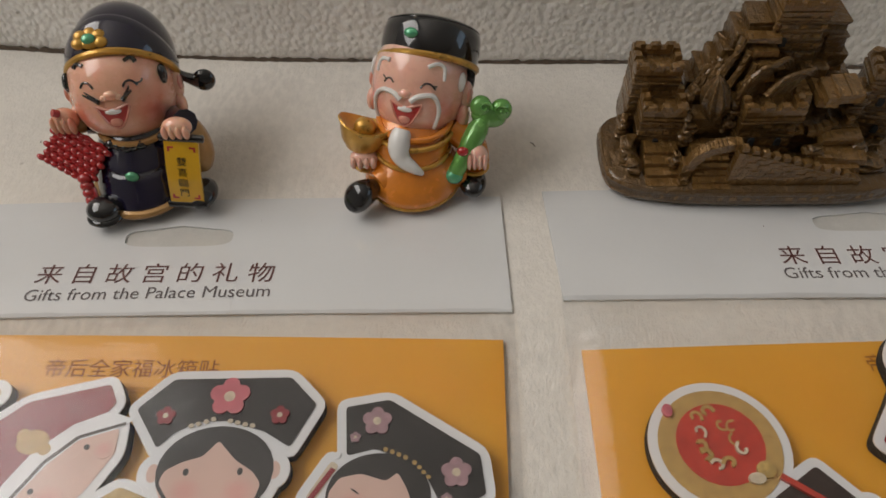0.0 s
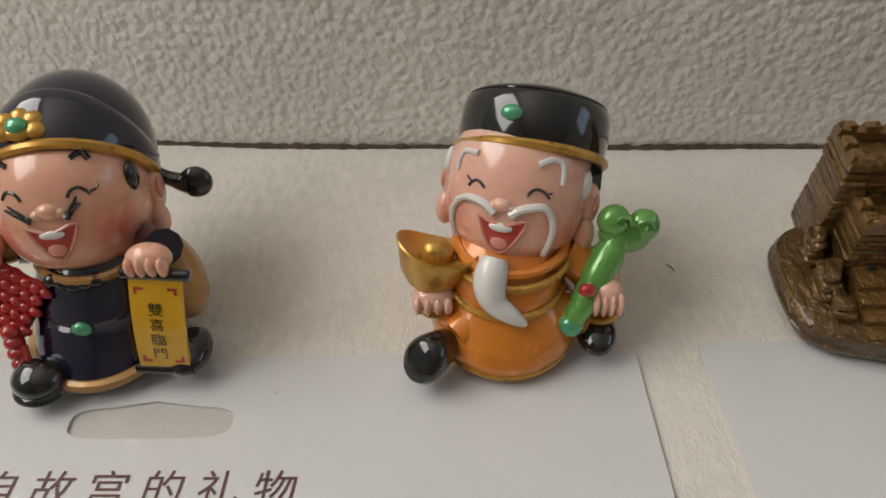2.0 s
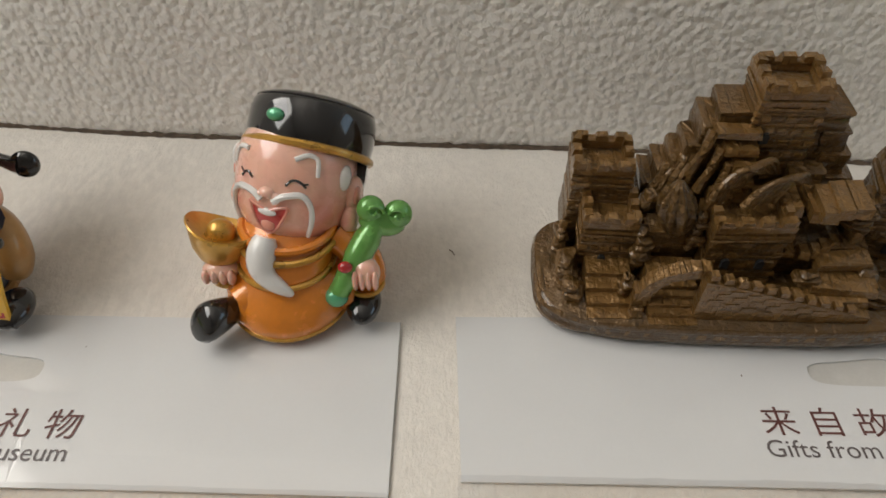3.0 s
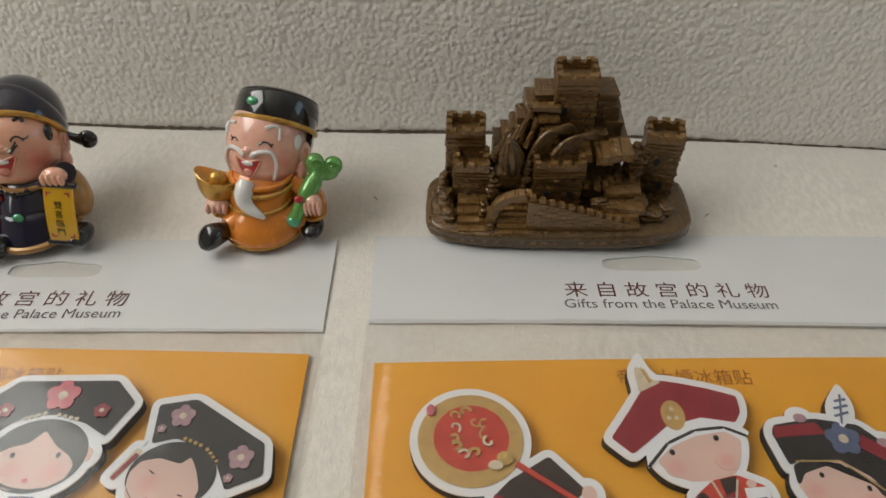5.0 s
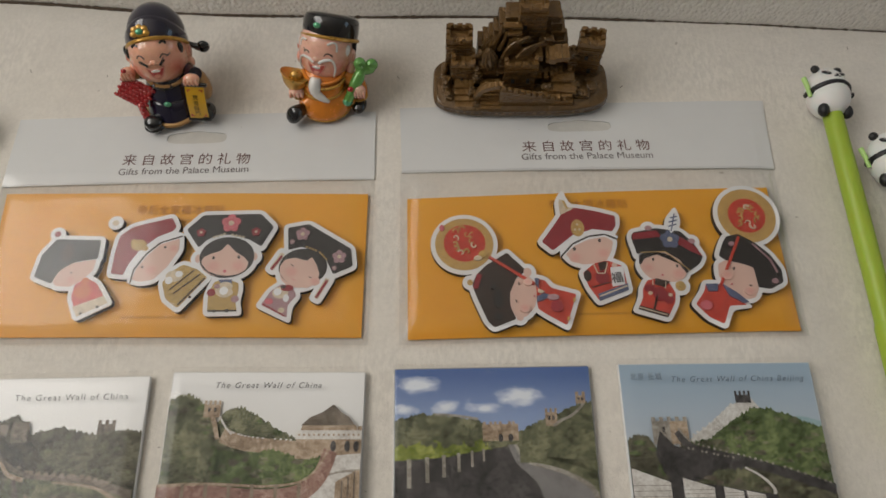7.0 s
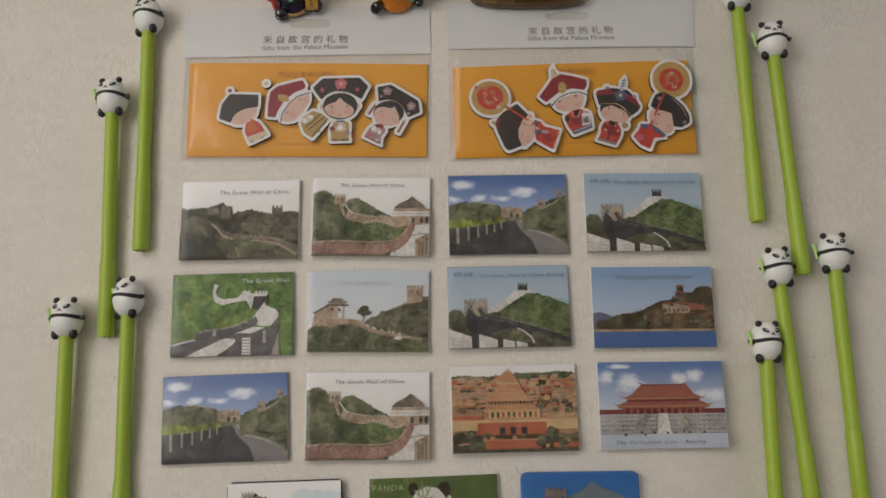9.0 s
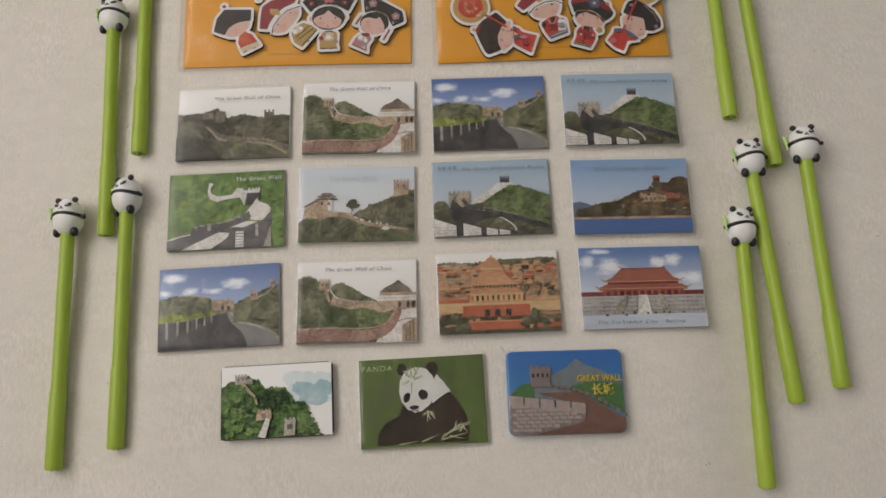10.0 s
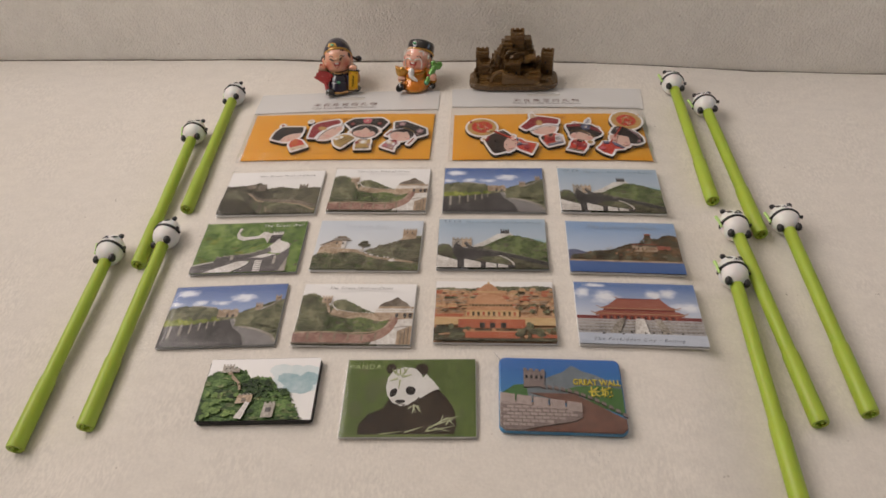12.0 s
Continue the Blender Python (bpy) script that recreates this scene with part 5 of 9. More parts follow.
def pic_gate_tower(p):
    p.rect(0, 0, 1, 1, SKY_WHITE)
    p.hill([(0.24, 0.60), (0.30, 0.72), (0.37, 0.745), (0.45, 0.69), (0.55, 0.59), (0.67, 0.51), (0.72, 0.48)], [LEAF_OLIVE, LEAF_DARK, LEAF_GREEN], 40, 0.022)
    p.hill([(0, 0.79), (0.06, 0.83), (0.10, 0.835), (0.15, 0.80), (0.22, 0.70), (0.30, 0.56), (0.45, 0.44), (0.62, 0.42), (0.72, 0.36)], [LEAF_OLIVE, LEAF_GREEN, LEAF_DARK], 100, 0.026)
    p.tower(0.185, 0.27, 0.66, 0.755, STONE_TAN, 4)
    p.ribbon([(0.23, 0.68), (0.25, 0.60), (0.27, 0.50)], 0.04, 0.03, STONE_TAN)
    p.ribbon([(0.29, 0.53), (0.40, 0.475), (0.52, 0.455), (0.69, 0.435)], 0.11, 0.10, STONE_TAN)
    p.ribbon([(0.27, 0.67), (0.30, 0.60), (0.34, 0.535)], 0.014, 0.014, STONE_PALE)
    p.merlons([(0.33, 0.55), (0.45, 0.51), (0.66, 0.49)], 14, 0.012, 0.012, STONE_PALE)
    p.hill([(0.26, 0.44), (0.34, 0.41), (0.45, 0.38), (0.55, 0.43), (0.66, 0.38), (0.8, 0.32)], [LEAF_GREEN, LEAF_GREEN, LEAF_OLIVE, LEAF_DARK], 60, 0.03, base=0.16)
    p.rect(0.67, 0.36, 1, 0.555, STONE_TAN)
    p.rect(0.665, 0.50, 1, 0.565, STONE_PALE)
    p.poly([(0.69, 0.565), (0.70, 0.60), (0.97, 0.60), (0.98, 0.565)], STONE_TAN)
    p.poly([(0.69, 0.60), (0.735, 0.66), (0.80, 0.70), (0.845, 0.75), (0.855, 0.75), (0.89, 0.70), (0.935, 0.66), (0.965, 0.60)], STONE_BROWN)
    p.merlons([(0.95, 0.565), (1, 0.565)], 2, 0.02, 0.03, STONE_TAN)
    for k in range(13):
        p.rect(0.68 + 0.025 * k, 0.525, 0.69 + 0.025 * k, 0.54, STONE_TAN)
    for u in (0.86, 0.93, 0.975):
        p.blob(u, 0.45, 0.014, 0.04, STONE_DARK, 0)
    p.hill([(0.68, 0.30), (0.74, 0.36), (0.80, 0.38), (0.86, 0.30)], [LEAF_GREEN, LEAF_OLIVE], 12, 0.025, base=0.2)
    p.poly([(0.83, 0.38), (1, 0.40), (1, 0), (0.66, 0.0)], STONE_PALE)
    p.ribbon([(0.80, 0.23), (0.9, 0.27), (1, 0.28)], 0.012, 0.02, STONE)
    p.poly([(0.88, 0.20), (0.98, 0.28), (1, 0.28), (1, 0), (0.88, 0)], STONE_TAN)
    for u in (0.91, 0.94, 0.97):
        p.rect(u, 0.0, u + 0.008, 0.2 + (u - 0.9), STONE_BROWN)
    p.ribbon([(0, 0.08), (0.25, 0.10), (0.52, 0.08), (0.70, 0.12), (0.80, 0.24), (0.85, 0.42)], 0.16, 0.10, STONE_RED)
    p.ribbon([(0, 0.17), (0.25, 0.185), (0.52, 0.17), (0.70, 0.20), (0.79, 0.30), (0.84, 0.44)], 0.022, 0.012, STONE_TAN)
    for k in range(6):
        p.rect(0.12 + 0.115 * k, 0.05, 0.138 + 0.115 * k, 0.185, STONE_TAN_DIM)
    p.rect(0, 0, 0.64, 0.02, STONE_BROWN)


def pic_blue_road(p):
    p.rect(0, 0, 1, 1, SKY_BLUE)
    p.ridge([(0, 0.62), (0.12, 0.67), (0.26, 0.65), (0.40, 0.62), (0.52, 0.55), (0.6, 0.5)], LEAF_OLIVE, 0.014)
    p.ridge([(0.60, 0.50), (0.70, 0.58), (0.80, 0.64), (0.92, 0.72), (1, 0.74)], LEAF_OLIVE, 0.014)
    p.ribbon([(0.42, 0.62), (0.30, 0.65), (0.2, 0.66)], 0.02, 0.015, STONE)
    p.rect(0.44, 0.46, 0.62, 0.58, STONE_TAN)
    p.merlons([(0.45, 0.58), (0.61, 0.58)], 6, 0.014, 0.02, STONE_TAN)
    for u in (0.53, 0.58):
        p.blob(u, 0.48, 0.012, 0.03, STONE_DARK, 0)
    p.tower(0.76, 0.82, 0.56, 0.66, STONE_TAN, 3)
    p.tower(0.92, 0.97, 0.72, 0.78, STONE_TAN, 2)
    p.ribbon([(0.96, 0.72), (0.90, 0.64), (0.84, 0.60), (0.80, 0.56)], 0.02, 0.02, STONE)
    p.ridge([(0, 0.42), (0.2, 0.46), (0.42, 0.48), (0.48, 0.40)], LEAF_YELLOW, 0.03, 0.2)
    p.tufts(0.02, 0.44, 0.42, 0.56, 34, 0.028, LEAF_OLIVE)
    p.ridge([(0, 0.33), (0.25, 0.35), (0.48, 0.40), (0.56, 0.42), (0.66, 0.28), (0.78, 0.05), (0.8, 0)], STONE_DARK, 0.004)
    p.poly([(0.56, 0.43), (0.60, 0.43), (0.66, 0.31), (0.80, 0.24), (0.94, 0.14), (1, 0.06), (1, 0), (0.74, 0), (0.70, 0.16), (0.60, 0.30)], ROAD)
    p.ribbon([(0.60, 0.43), (0.66, 0.31), (0.82, 0.24), (0.95, 0.14), (0.99, 0.04)], 0.02, 0.04, STONE)
    p.ridge([(0.62, 0.44), (0.70, 0.36), (0.85, 0.32), (1, 0.24)], LEAF_OLIVE, 0.014, 0.3)
    for k in range(6):
        u = 0.06 + 0.095 * k - 0.004 * k * k
        h = 0.20 - 0.022 * k
        p.rect(u, 0.14 + 0.035 * k, u + 0.022 - 0.002 * k, 0.14 + 0.035 * k + h, STONE)


def pic_climbing_wall(p):
    p.rect(0, 0, 1, 1, SKY_SOFT)
    p.ridge([(0.82, 0.58), (0.9, 0.60), (1, 0.56)], HAZE, 0.006)
    p.poly([(0.30, 0.42), (0.44, 0.56), (0.54, 0.68), (0.66, 0.74), (0.70, 0.66), (0.6, 0.5), (0.44, 0.38)], STONE_PALE)
    p.merlons([(0.34, 0.46), (0.46, 0.57), (0.56, 0.69)], 9, 0.014, 0.018, STONE_PALE)
    p.tower(0.58, 0.66, 0.70, 0.76, STONE_DARK, 4)
    p.hill([(0.28, 0.40), (0.42, 0.44), (0.48, 0.51), (0.58, 0.60), (0.66, 0.665), (0.74, 0.66), (0.84, 0.61), (0.92, 0.55), (1, 0.52)], [LEAF_GREEN, LEAF_GREEN, LEAF_DARK, LEAF_OLIVE], 110, 0.03)
    p.hill([(0, 0.44), (0.05, 0.475), (0.10, 0.46), (0.14, 0.38), (0.20, 0.28)], [LEAF_DARK, LEAF_GREEN], 24, 0.03)
    p.tower(0.13, 0.31, 0.40, 0.57, STONE, 5)
    p.rect(0.22, 0.40, 0.31, 0.565, STONE_TAN)
    p.hill([(0.24, 0.34), (0.36, 0.36), (0.52, 0.30), (0.66, 0.22), (0.8, 0.15), (1, 0.04)], [LEAF_DARK, LEAF_OLIVE, LEAF_SHADE], 50, 0.025)
    p.poly([(0.13, 0.34), (0.165, 0.50), (0.23, 0.39), (0.38, 0.325), (0.52, 0.285), (0.58, 0.24), (0.50, 0.18), (0.36, 0.16), (0.24, 0.10), (0.16, 0.2)], STONE_DARK)
    p.hill([(0.34, 0.14), (0.44, 0.22), (0.56, 0.22), (0.66, 0.12)], [LEAF_OLIVE, LEAF_DARK, STONE_BROWN], 26, 0.025)
    p.ribbon([(0.25, 0.49), (0.32, 0.37), (0.54, 0.285), (0.76, 0.19), (1, 0.07)], 0.05, 0.075, STONE_DARK)
    p.merlons([(0.26, 0.50), (0.33, 0.40), (0.54, 0.315), (0.76, 0.22), (0.99, 0.10)], 30, 0.010, 0.016, STONE)
    p.merlons([(0.17, 0.49), (0.24, 0.39), (0.40, 0.325), (0.52, 0.29)], 16, 0.010, 0.016, STONE)
    p.ribbon([(0.56, 0.23), (0.64, 0.16), (0.69, 0.07), (0.67, 0.0)], 0.012, 0.03, STONE_PALE)
    p.ridge([(0.17, 0.16), (0.40, 0.11), (0.70, 0.04)], STONE_DARK, 0.003)
    for a, b, h, k in ((0, 0.185, 0.235, 0.135), (0.245, 0.395, 0.165, 0.095), (0.44, 0.535, 0.10, 0.065), (0.55, 0.64, 0.07, 0.04)):
        p.poly([(a, 0), (b, 0), (b, k), (a, h)], STONE_PALE)
        for j in range(1, 4):
            p.rect(a, j * k / 3.6, b, j * k / 3.6 + 0.004, STONE)


def pic_green_wall(p):
    p.rect(0, 0, 1, 1, LEAF_BRIGHT)
    p.hill([(0, 0.98), (0.3, 0.99), (0.7, 0.99), (1, 0.98)], [LEAF_BRIGHT, LEAF_BRIGHT, LEAF_BRIGHT], 60, 0.05)
    p.hill([(0, 0.70), (0.15, 0.72), (0.3, 0.68), (0.45, 0.6), (0.66, 0.58)], [LEAF_BRIGHT, LEAF_BRIGHT, LEAF_YELLOW], 60, 0.05, base=0.2)
    p.hill([(0.70, 0.55), (0.8, 0.62), (1, 0.60)], [LEAF_BRIGHT, LEAF_BRIGHT, LEAF_DARK], 30, 0.04, base=0.1)
    p.poly([(0.35, 0.87), (0.385, 0.86), (0.36, 0.78), (0.375, 0.72), (0.43, 0.685), (0.55, 0.70), (0.60, 0.78), (0.67, 0.745), (0.80, 0.76), (0.79, 0.71), (0.68, 0.70), (0.66, 0.55), (0.62, 0.66), (0.5, 0.64), (0.42, 0.61), (0.36, 0.65), (0.335, 0.74)], STONE_PALE)
    p.merlons([(0.60, 0.755), (0.80, 0.745)], 7, 0.016, 0.03, STONE_PALE)
    p.rect(0.68, 0.55, 0.79, 0.71, STONE_DARK)
    p.poly([(0.77, 0.64), (0.70, 0.50), (0.655, 0.42), (0.74, 0.35), (0.84, 0.34), (0.88, 0.42), (0.89, 0.50), (0.86, 0.55), (0.79, 0.58)], STONE_PALE)
    p.merlons([(0.79, 0.56), (0.84, 0.53), (0.89, 0.47)], 5, 0.014, 0.03, STONE_PALE)
    p.poly([(0, 0.0), (0, 0.14), (0.2, 0.22), (0.21, 0.28), (0.35, 0.32), (0.5, 0.335), (0.62, 0.40), (0.70, 0.47), (0.72, 0.40), (0.62, 0.24), (0.5, 0.2), (0.14, 0)], STONE_SLATE)
    p.ribbon([(0, 0.13), (0.10, 0.17), (0.20, 0.20)], 0.02, 0.02, STONE_PALE)
    p.merlons([(0.22, 0.28), (0.36, 0.31), (0.52, 0.34), (0.62, 0.40)], 7, 0.05, 0.02, STONE)
    p.rect(0.345, 0.24, 0.375, 0.33, STONE)
    p.poly([(0.12, 0.0), (0.44, 0.21), (0.52, 0.20), (0.56, 0.17), (0.38, 0.0)], STONE_PALE)
    p.poly([(0.40, 0.0), (0.52, 0.14), (0.56, 0.26), (0.70, 0.33), (0.80, 0.31), (0.89, 0.46), (0.90, 0.30), (0.86, 0.03), (0.86, 0.0)], STONE_SLATE)
    p.poly([(0.54, 0.27), (0.68, 0.34), (0.78, 0.33), (0.66, 0.26)], STONE_PALE)
    for k in range(6):
        p.rect(0.59, 0.005 + 0.036 * k, 0.66, 0.033 + 0.036 * k, STONE_PALE)
    p.rect(0.76, 0.14, 0.785, 0.29, STONE)
    p.poly([(0.83, 0.0), (0.89, 0.28), (0.90, 0.0)], STONE)


def pic_pale_tower(p):
    p.rect(0, 0, 1, 1, SKY_PALE)
    p.hill([(0.44, 0.34), (0.52, 0.42), (0.58, 0.44), (0.61, 0.51), (0.64, 0.50), (0.70, 0.53), (0.80, 0.60), (0.90, 0.66), (1, 0.69)], [LEAF_DARK, LEAF_OLIVE, LEAF_OLIVE], 90, 0.026)
    p.poly([(0.78, 0.58), (0.82, 0.62), (0.82, 0.68), (0.95, 0.68), (0.95, 0.62)], STONE_TAN)
    p.tower(0.82, 0.95, 0.66, 0.79, STONE_TAN, 5)
    for u, v, r in ((0.43, 0.49, 0.026), (0.47, 0.53, 0.032), (0.50, 0.48, 0.026), (0.45, 0.52, 0.024), (0.46, 0.47, 0.028)):
        p.blob(u, v, r, r * 1.2, LEAF_DARK, 0.3)
    p.rect(0.455, 0.38, 0.467, 0.46, STONE_BROWN)
    p.poly([(0.03, 0.28), (0.05, 0.44), (0.15, 0.56), (0.16, 0.42), (0.36, 0.40), (0.46, 0.38), (0.48, 0.30), (0.3, 0.2)], STONE_TAN)
    p.rect(0.15, 0.42, 0.29, 0.57, STONE_TAN)
    p.rect(0.25, 0.42, 0.29, 0.57, STONE_PALE)
    p.poly([(0.05, 0.46), (0.04, 0.48), (0.16, 0.58), (0.155, 0.54)], STONE_BROWN)
    for v, w, h in ((0.56, 0.095, 0.035), (0.60, 0.075, 0.03), (0.63, 0.045, 0.03)):
        p.poly([(0.24 - w - 0.01, v + 0.012), (0.24 - w, v), (0.24 + w, v), (0.24 + w + 0.01, v + 0.012), (0.24 + w * 0.6, v + h), (0.24 - w * 0.6, v + h)], STONE_BROWN)
    for u in (0.19, 0.25):
        p.rect(u, 0.50, u + 0.02, 0.535, STONE_DARK)
    p.merlons([(0.30, 0.40), (0.48, 0.38)], 7, 0.012, 0.018, STONE_PALE)
    p.ribbon([(0.42, 0.34), (0.56, 0.25), (0.78, 0.19), (0.95, 0.15)], 0.06, 0.03, STONE_TAN)
    p.merlons([(0.44, 0.35), (0.56, 0.27), (0.78, 0.205)], 10, 0.016, 0.026, STONE_PALE)
    p.hill([(0, 0.27), (0.08, 0.33), (0.20, 0.30), (0.30, 0.34), (0.40, 0.33), (0.47, 0.28), (0.56, 0.22), (0.70, 0.17), (0.85, 0.14), (1, 0.12)], [LEAF_OLIVE, LEAF_DARK, LEAF_OLIVE, LEAF_GREEN], 110, 0.028)
    p.blob(0.75, 0.17, 0.03, 0.025, STONE_PALE, 0.3)


def pic_lake_palace(p):
    p.rect(0, 0, 1, 1, SKY_CLEAR)
    p.ridge([(0, 0.42), (0.06, 0.44), (0.14, 0.40), (0.2, 0.36)], SLATE, 0.006)
    p.ridge([(0.02, 0.30), (0.20, 0.40), (0.38, 0.44), (0.52, 0.55), (0.66, 0.60), (0.80, 0.66), (0.90, 0.76), (1, 0.74)], LEAF_RUST, 0.014)
    p.rect(0.58, 0.42, 0.80, 0.54, STONE_TAN)
    p.rect(0.80, 0.46, 0.92, 0.54, ROOF_RED)
    p.rect(0.52, 0.40, 0.60, 0.44, ROOF_ORANGE)
    p.rect(0.38, 0.36, 0.44, 0.39, ROOF_ORANGE)
    for k in range(3):
        p.rect(0.69 + 0.006 * k, 0.54 + 0.075 * k, 0.77 - 0.006 * k, 0.61 + 0.075 * k, LEAF_RUST)
        p.poly([(0.675 + 0.006 * k, 0.595 + 0.075 * k), (0.785 - 0.006 * k, 0.595 + 0.075 * k), (0.76 - 0.006 * k, 0.625 + 0.075 * k), (0.70 + 0.006 * k, 0.625 + 0.075 * k)], ROOF_RED)
    p.tufts(0.05, 0.26, 0.98, 0.36, 40, 0.035, LEAF_DARK)
    p.tufts(0.60, 0.52, 0.98, 0.66, 26, 0.026, LEAF_DARK)
    p.tufts(0.25, 0.3, 0.62, 0.42, 22, 0.024, LEAF_DARK)
    p.tufts(0.2, 0.28, 0.98, 0.46, 22, 0.022, LEAF_RUST)
    for k in range(16):
        u, v = p.rng.uniform(0.30, 0.97), p.rng.uniform(0.27, 0.47)
        p.rect(u, v, u + p.rng.uniform(0.012, 0.035), v + 0.014, p.rng.choice((ROOF_ORANGE, STONE_TAN, ROOF_RED)))
    for k in range(6):
        p.rect(0.585 + 0.036 * k, 0.44, 0.598 + 0.036 * k, 0.475, LEAF_RUST)
    p.rect(0.575, 0.535, 0.805, 0.55, ROOF_RED)
    p.rect(0, 0, 1, 0.205, LAKE)
    p.rect(0, 0.195, 1, 0.225, STONE_TAN)


def pic_palace_roofs(p):
    p.rect(0, 0, 1, 1, ROOF_FAINT)
    p.rect(0, 0.86, 1, 1, SKY_WHITE)
    p.ridge([(0, 0.88), (0.12, 0.89), (0.28, 0.87), (0.42, 0.90), (0.60, 0.92), (0.74, 0.91), (0.88, 0.93), (1, 0.90)], LEAF_OLIVE, 0.014, 0.84)
    # rows of small roofs with trees and yards between them, the far ones first
    for row in range(9):
        v = 0.85 - 0.047 * row
        for k in range(13):
            u = (k + p.rng.uniform(-0.4, 0.4)) / 12
            w, h = p.rng.uniform(0.022, 0.052), p.rng.uniform(0.022, 0.042)
            q = p.rng.random()
            if q < 0.30:
                p.blob(u, v, w * 0.8, h * 0.8, p.rng.choice((LEAF_OLIVE, LEAF_OLIVE, LEAF_RUST, LEAF_DARK)), 0.4, 9)
            elif q < 0.84:
                p.rect(u - w * 0.8, v - 0.022, u + w * 0.8, v, p.rng.choice((WALL_YELLOW, STONE_TAN, WALL_RED, LEAF_RUST)))
                p.poly([(u - w, v), (u + w, v), (u + w * 0.62, v + h), (u - w * 0.62, v + h)], p.rng.choice((ROOF_ORANGE, ROOF_ORANGE, WALL_RED)))
                p.rect(u - w * 0.6, v + h, u + w * 0.6, v + h + 0.006, WALL_YELLOW)
            else:
                p.rect(u - w, v - 0.01, u + w, v + 0.012, STONE_TAN)
    p.poly([(0.36, 0.80), (0.38, 0.86), (0.42, 0.92), (0.45, 0.94), (0.48, 0.92), (0.52, 0.86), (0.54, 0.80)], ROOF_ORANGE)
    p.blob(0.45, 0.945, 0.012, 0.02, WALL_YELLOW, 0.1, 10)
    p.rect(0.355, 0.785, 0.545, 0.80, WALL_YELLOW)
    p.poly([(0.25, 0.585), (0.31, 0.64), (0.35, 0.71), (0.37, 0.785), (0.54, 0.785), (0.57, 0.71), (0.61, 0.64), (0.67, 0.585)], ROOF_ORANGE)
    p.rect(0.365, 0.782, 0.545, 0.792, WALL_YELLOW)
    p.rect(0.29, 0.55, 0.65, 0.585, LEAF_RUST)
    for k in range(12):
        p.rect(0.30 + 0.029 * k, 0.55, 0.308 + 0.029 * k, 0.58, WALL_YELLOW)
    p.poly([(0.24, 0.48), (0.30, 0.55), (0.65, 0.55), (0.71, 0.48)], ROOF_ORANGE)
    p.rect(0.24, 0.472, 0.71, 0.482, WALL_YELLOW)
    p.rect(0.26, 0.385, 0.70, 0.472, WALL_YELLOW)
    for k in range(10):
        p.rect(0.27 + 0.043 * k, 0.395, 0.290 + 0.043 * k, 0.46, LEAF_RUST if k % 3 else WALL_RED)
    p.rect(0, 0.25, 1, 0.385, WALL_YELLOW)
    p.rect(0, 0.37, 1, 0.387, ROOF_ORANGE)
    p.rect(0, 0.375, 0.24, 0.425, WALL_RED)
    p.rect(0, 0.42, 0.25, 0.435, ROOF_ORANGE)
    p.rect(0.20, 0.19, 0.75, 0.345, WALL_RED)
    p.rect(0.20, 0.34, 0.75, 0.352, WALL_YELLOW)
    for u in (0.375, 0.46, 0.55):
        p.rect(u, 0.205, u + 0.045, 0.285, DARK_INK)
    p.rect(0, 0.0, 1, 0.2, LEAF_RUST)
    p.tufts(0, 0.02, 1, 0.2, 46, 0.03, LEAF_OLIVE)
    p.tufts(0, 0.04, 1, 0.18, 18, 0.025, ROOF_ORANGE)
    p.rect(0.26, 0.04, 0.70, 0.14, WALL_RED)
    p.rect(0.26, 0.135, 0.70, 0.15, ROOF_ORANGE)
    p.rect(0.80, 0.05, 1, 0.10, WALL_RED)
    p.rect(0, 0, 1, 0.035, LEAF_DARK)
    for u, h in ((0.06, 0.22), (0.13, 0.24), (0.20, 0.18), (0.70, 0.22), (0.79, 0.30), (0.88, 0.2)):
        for k in range(6):
            p.blob(u + p.rng.uniform(-0.03, 0.03), h * p.rng.uniform(0.4, 0.95), 0.026, 0.035, LEAF_DARK if k % 2 else LEAF_OLIVE, 0.4, 9)


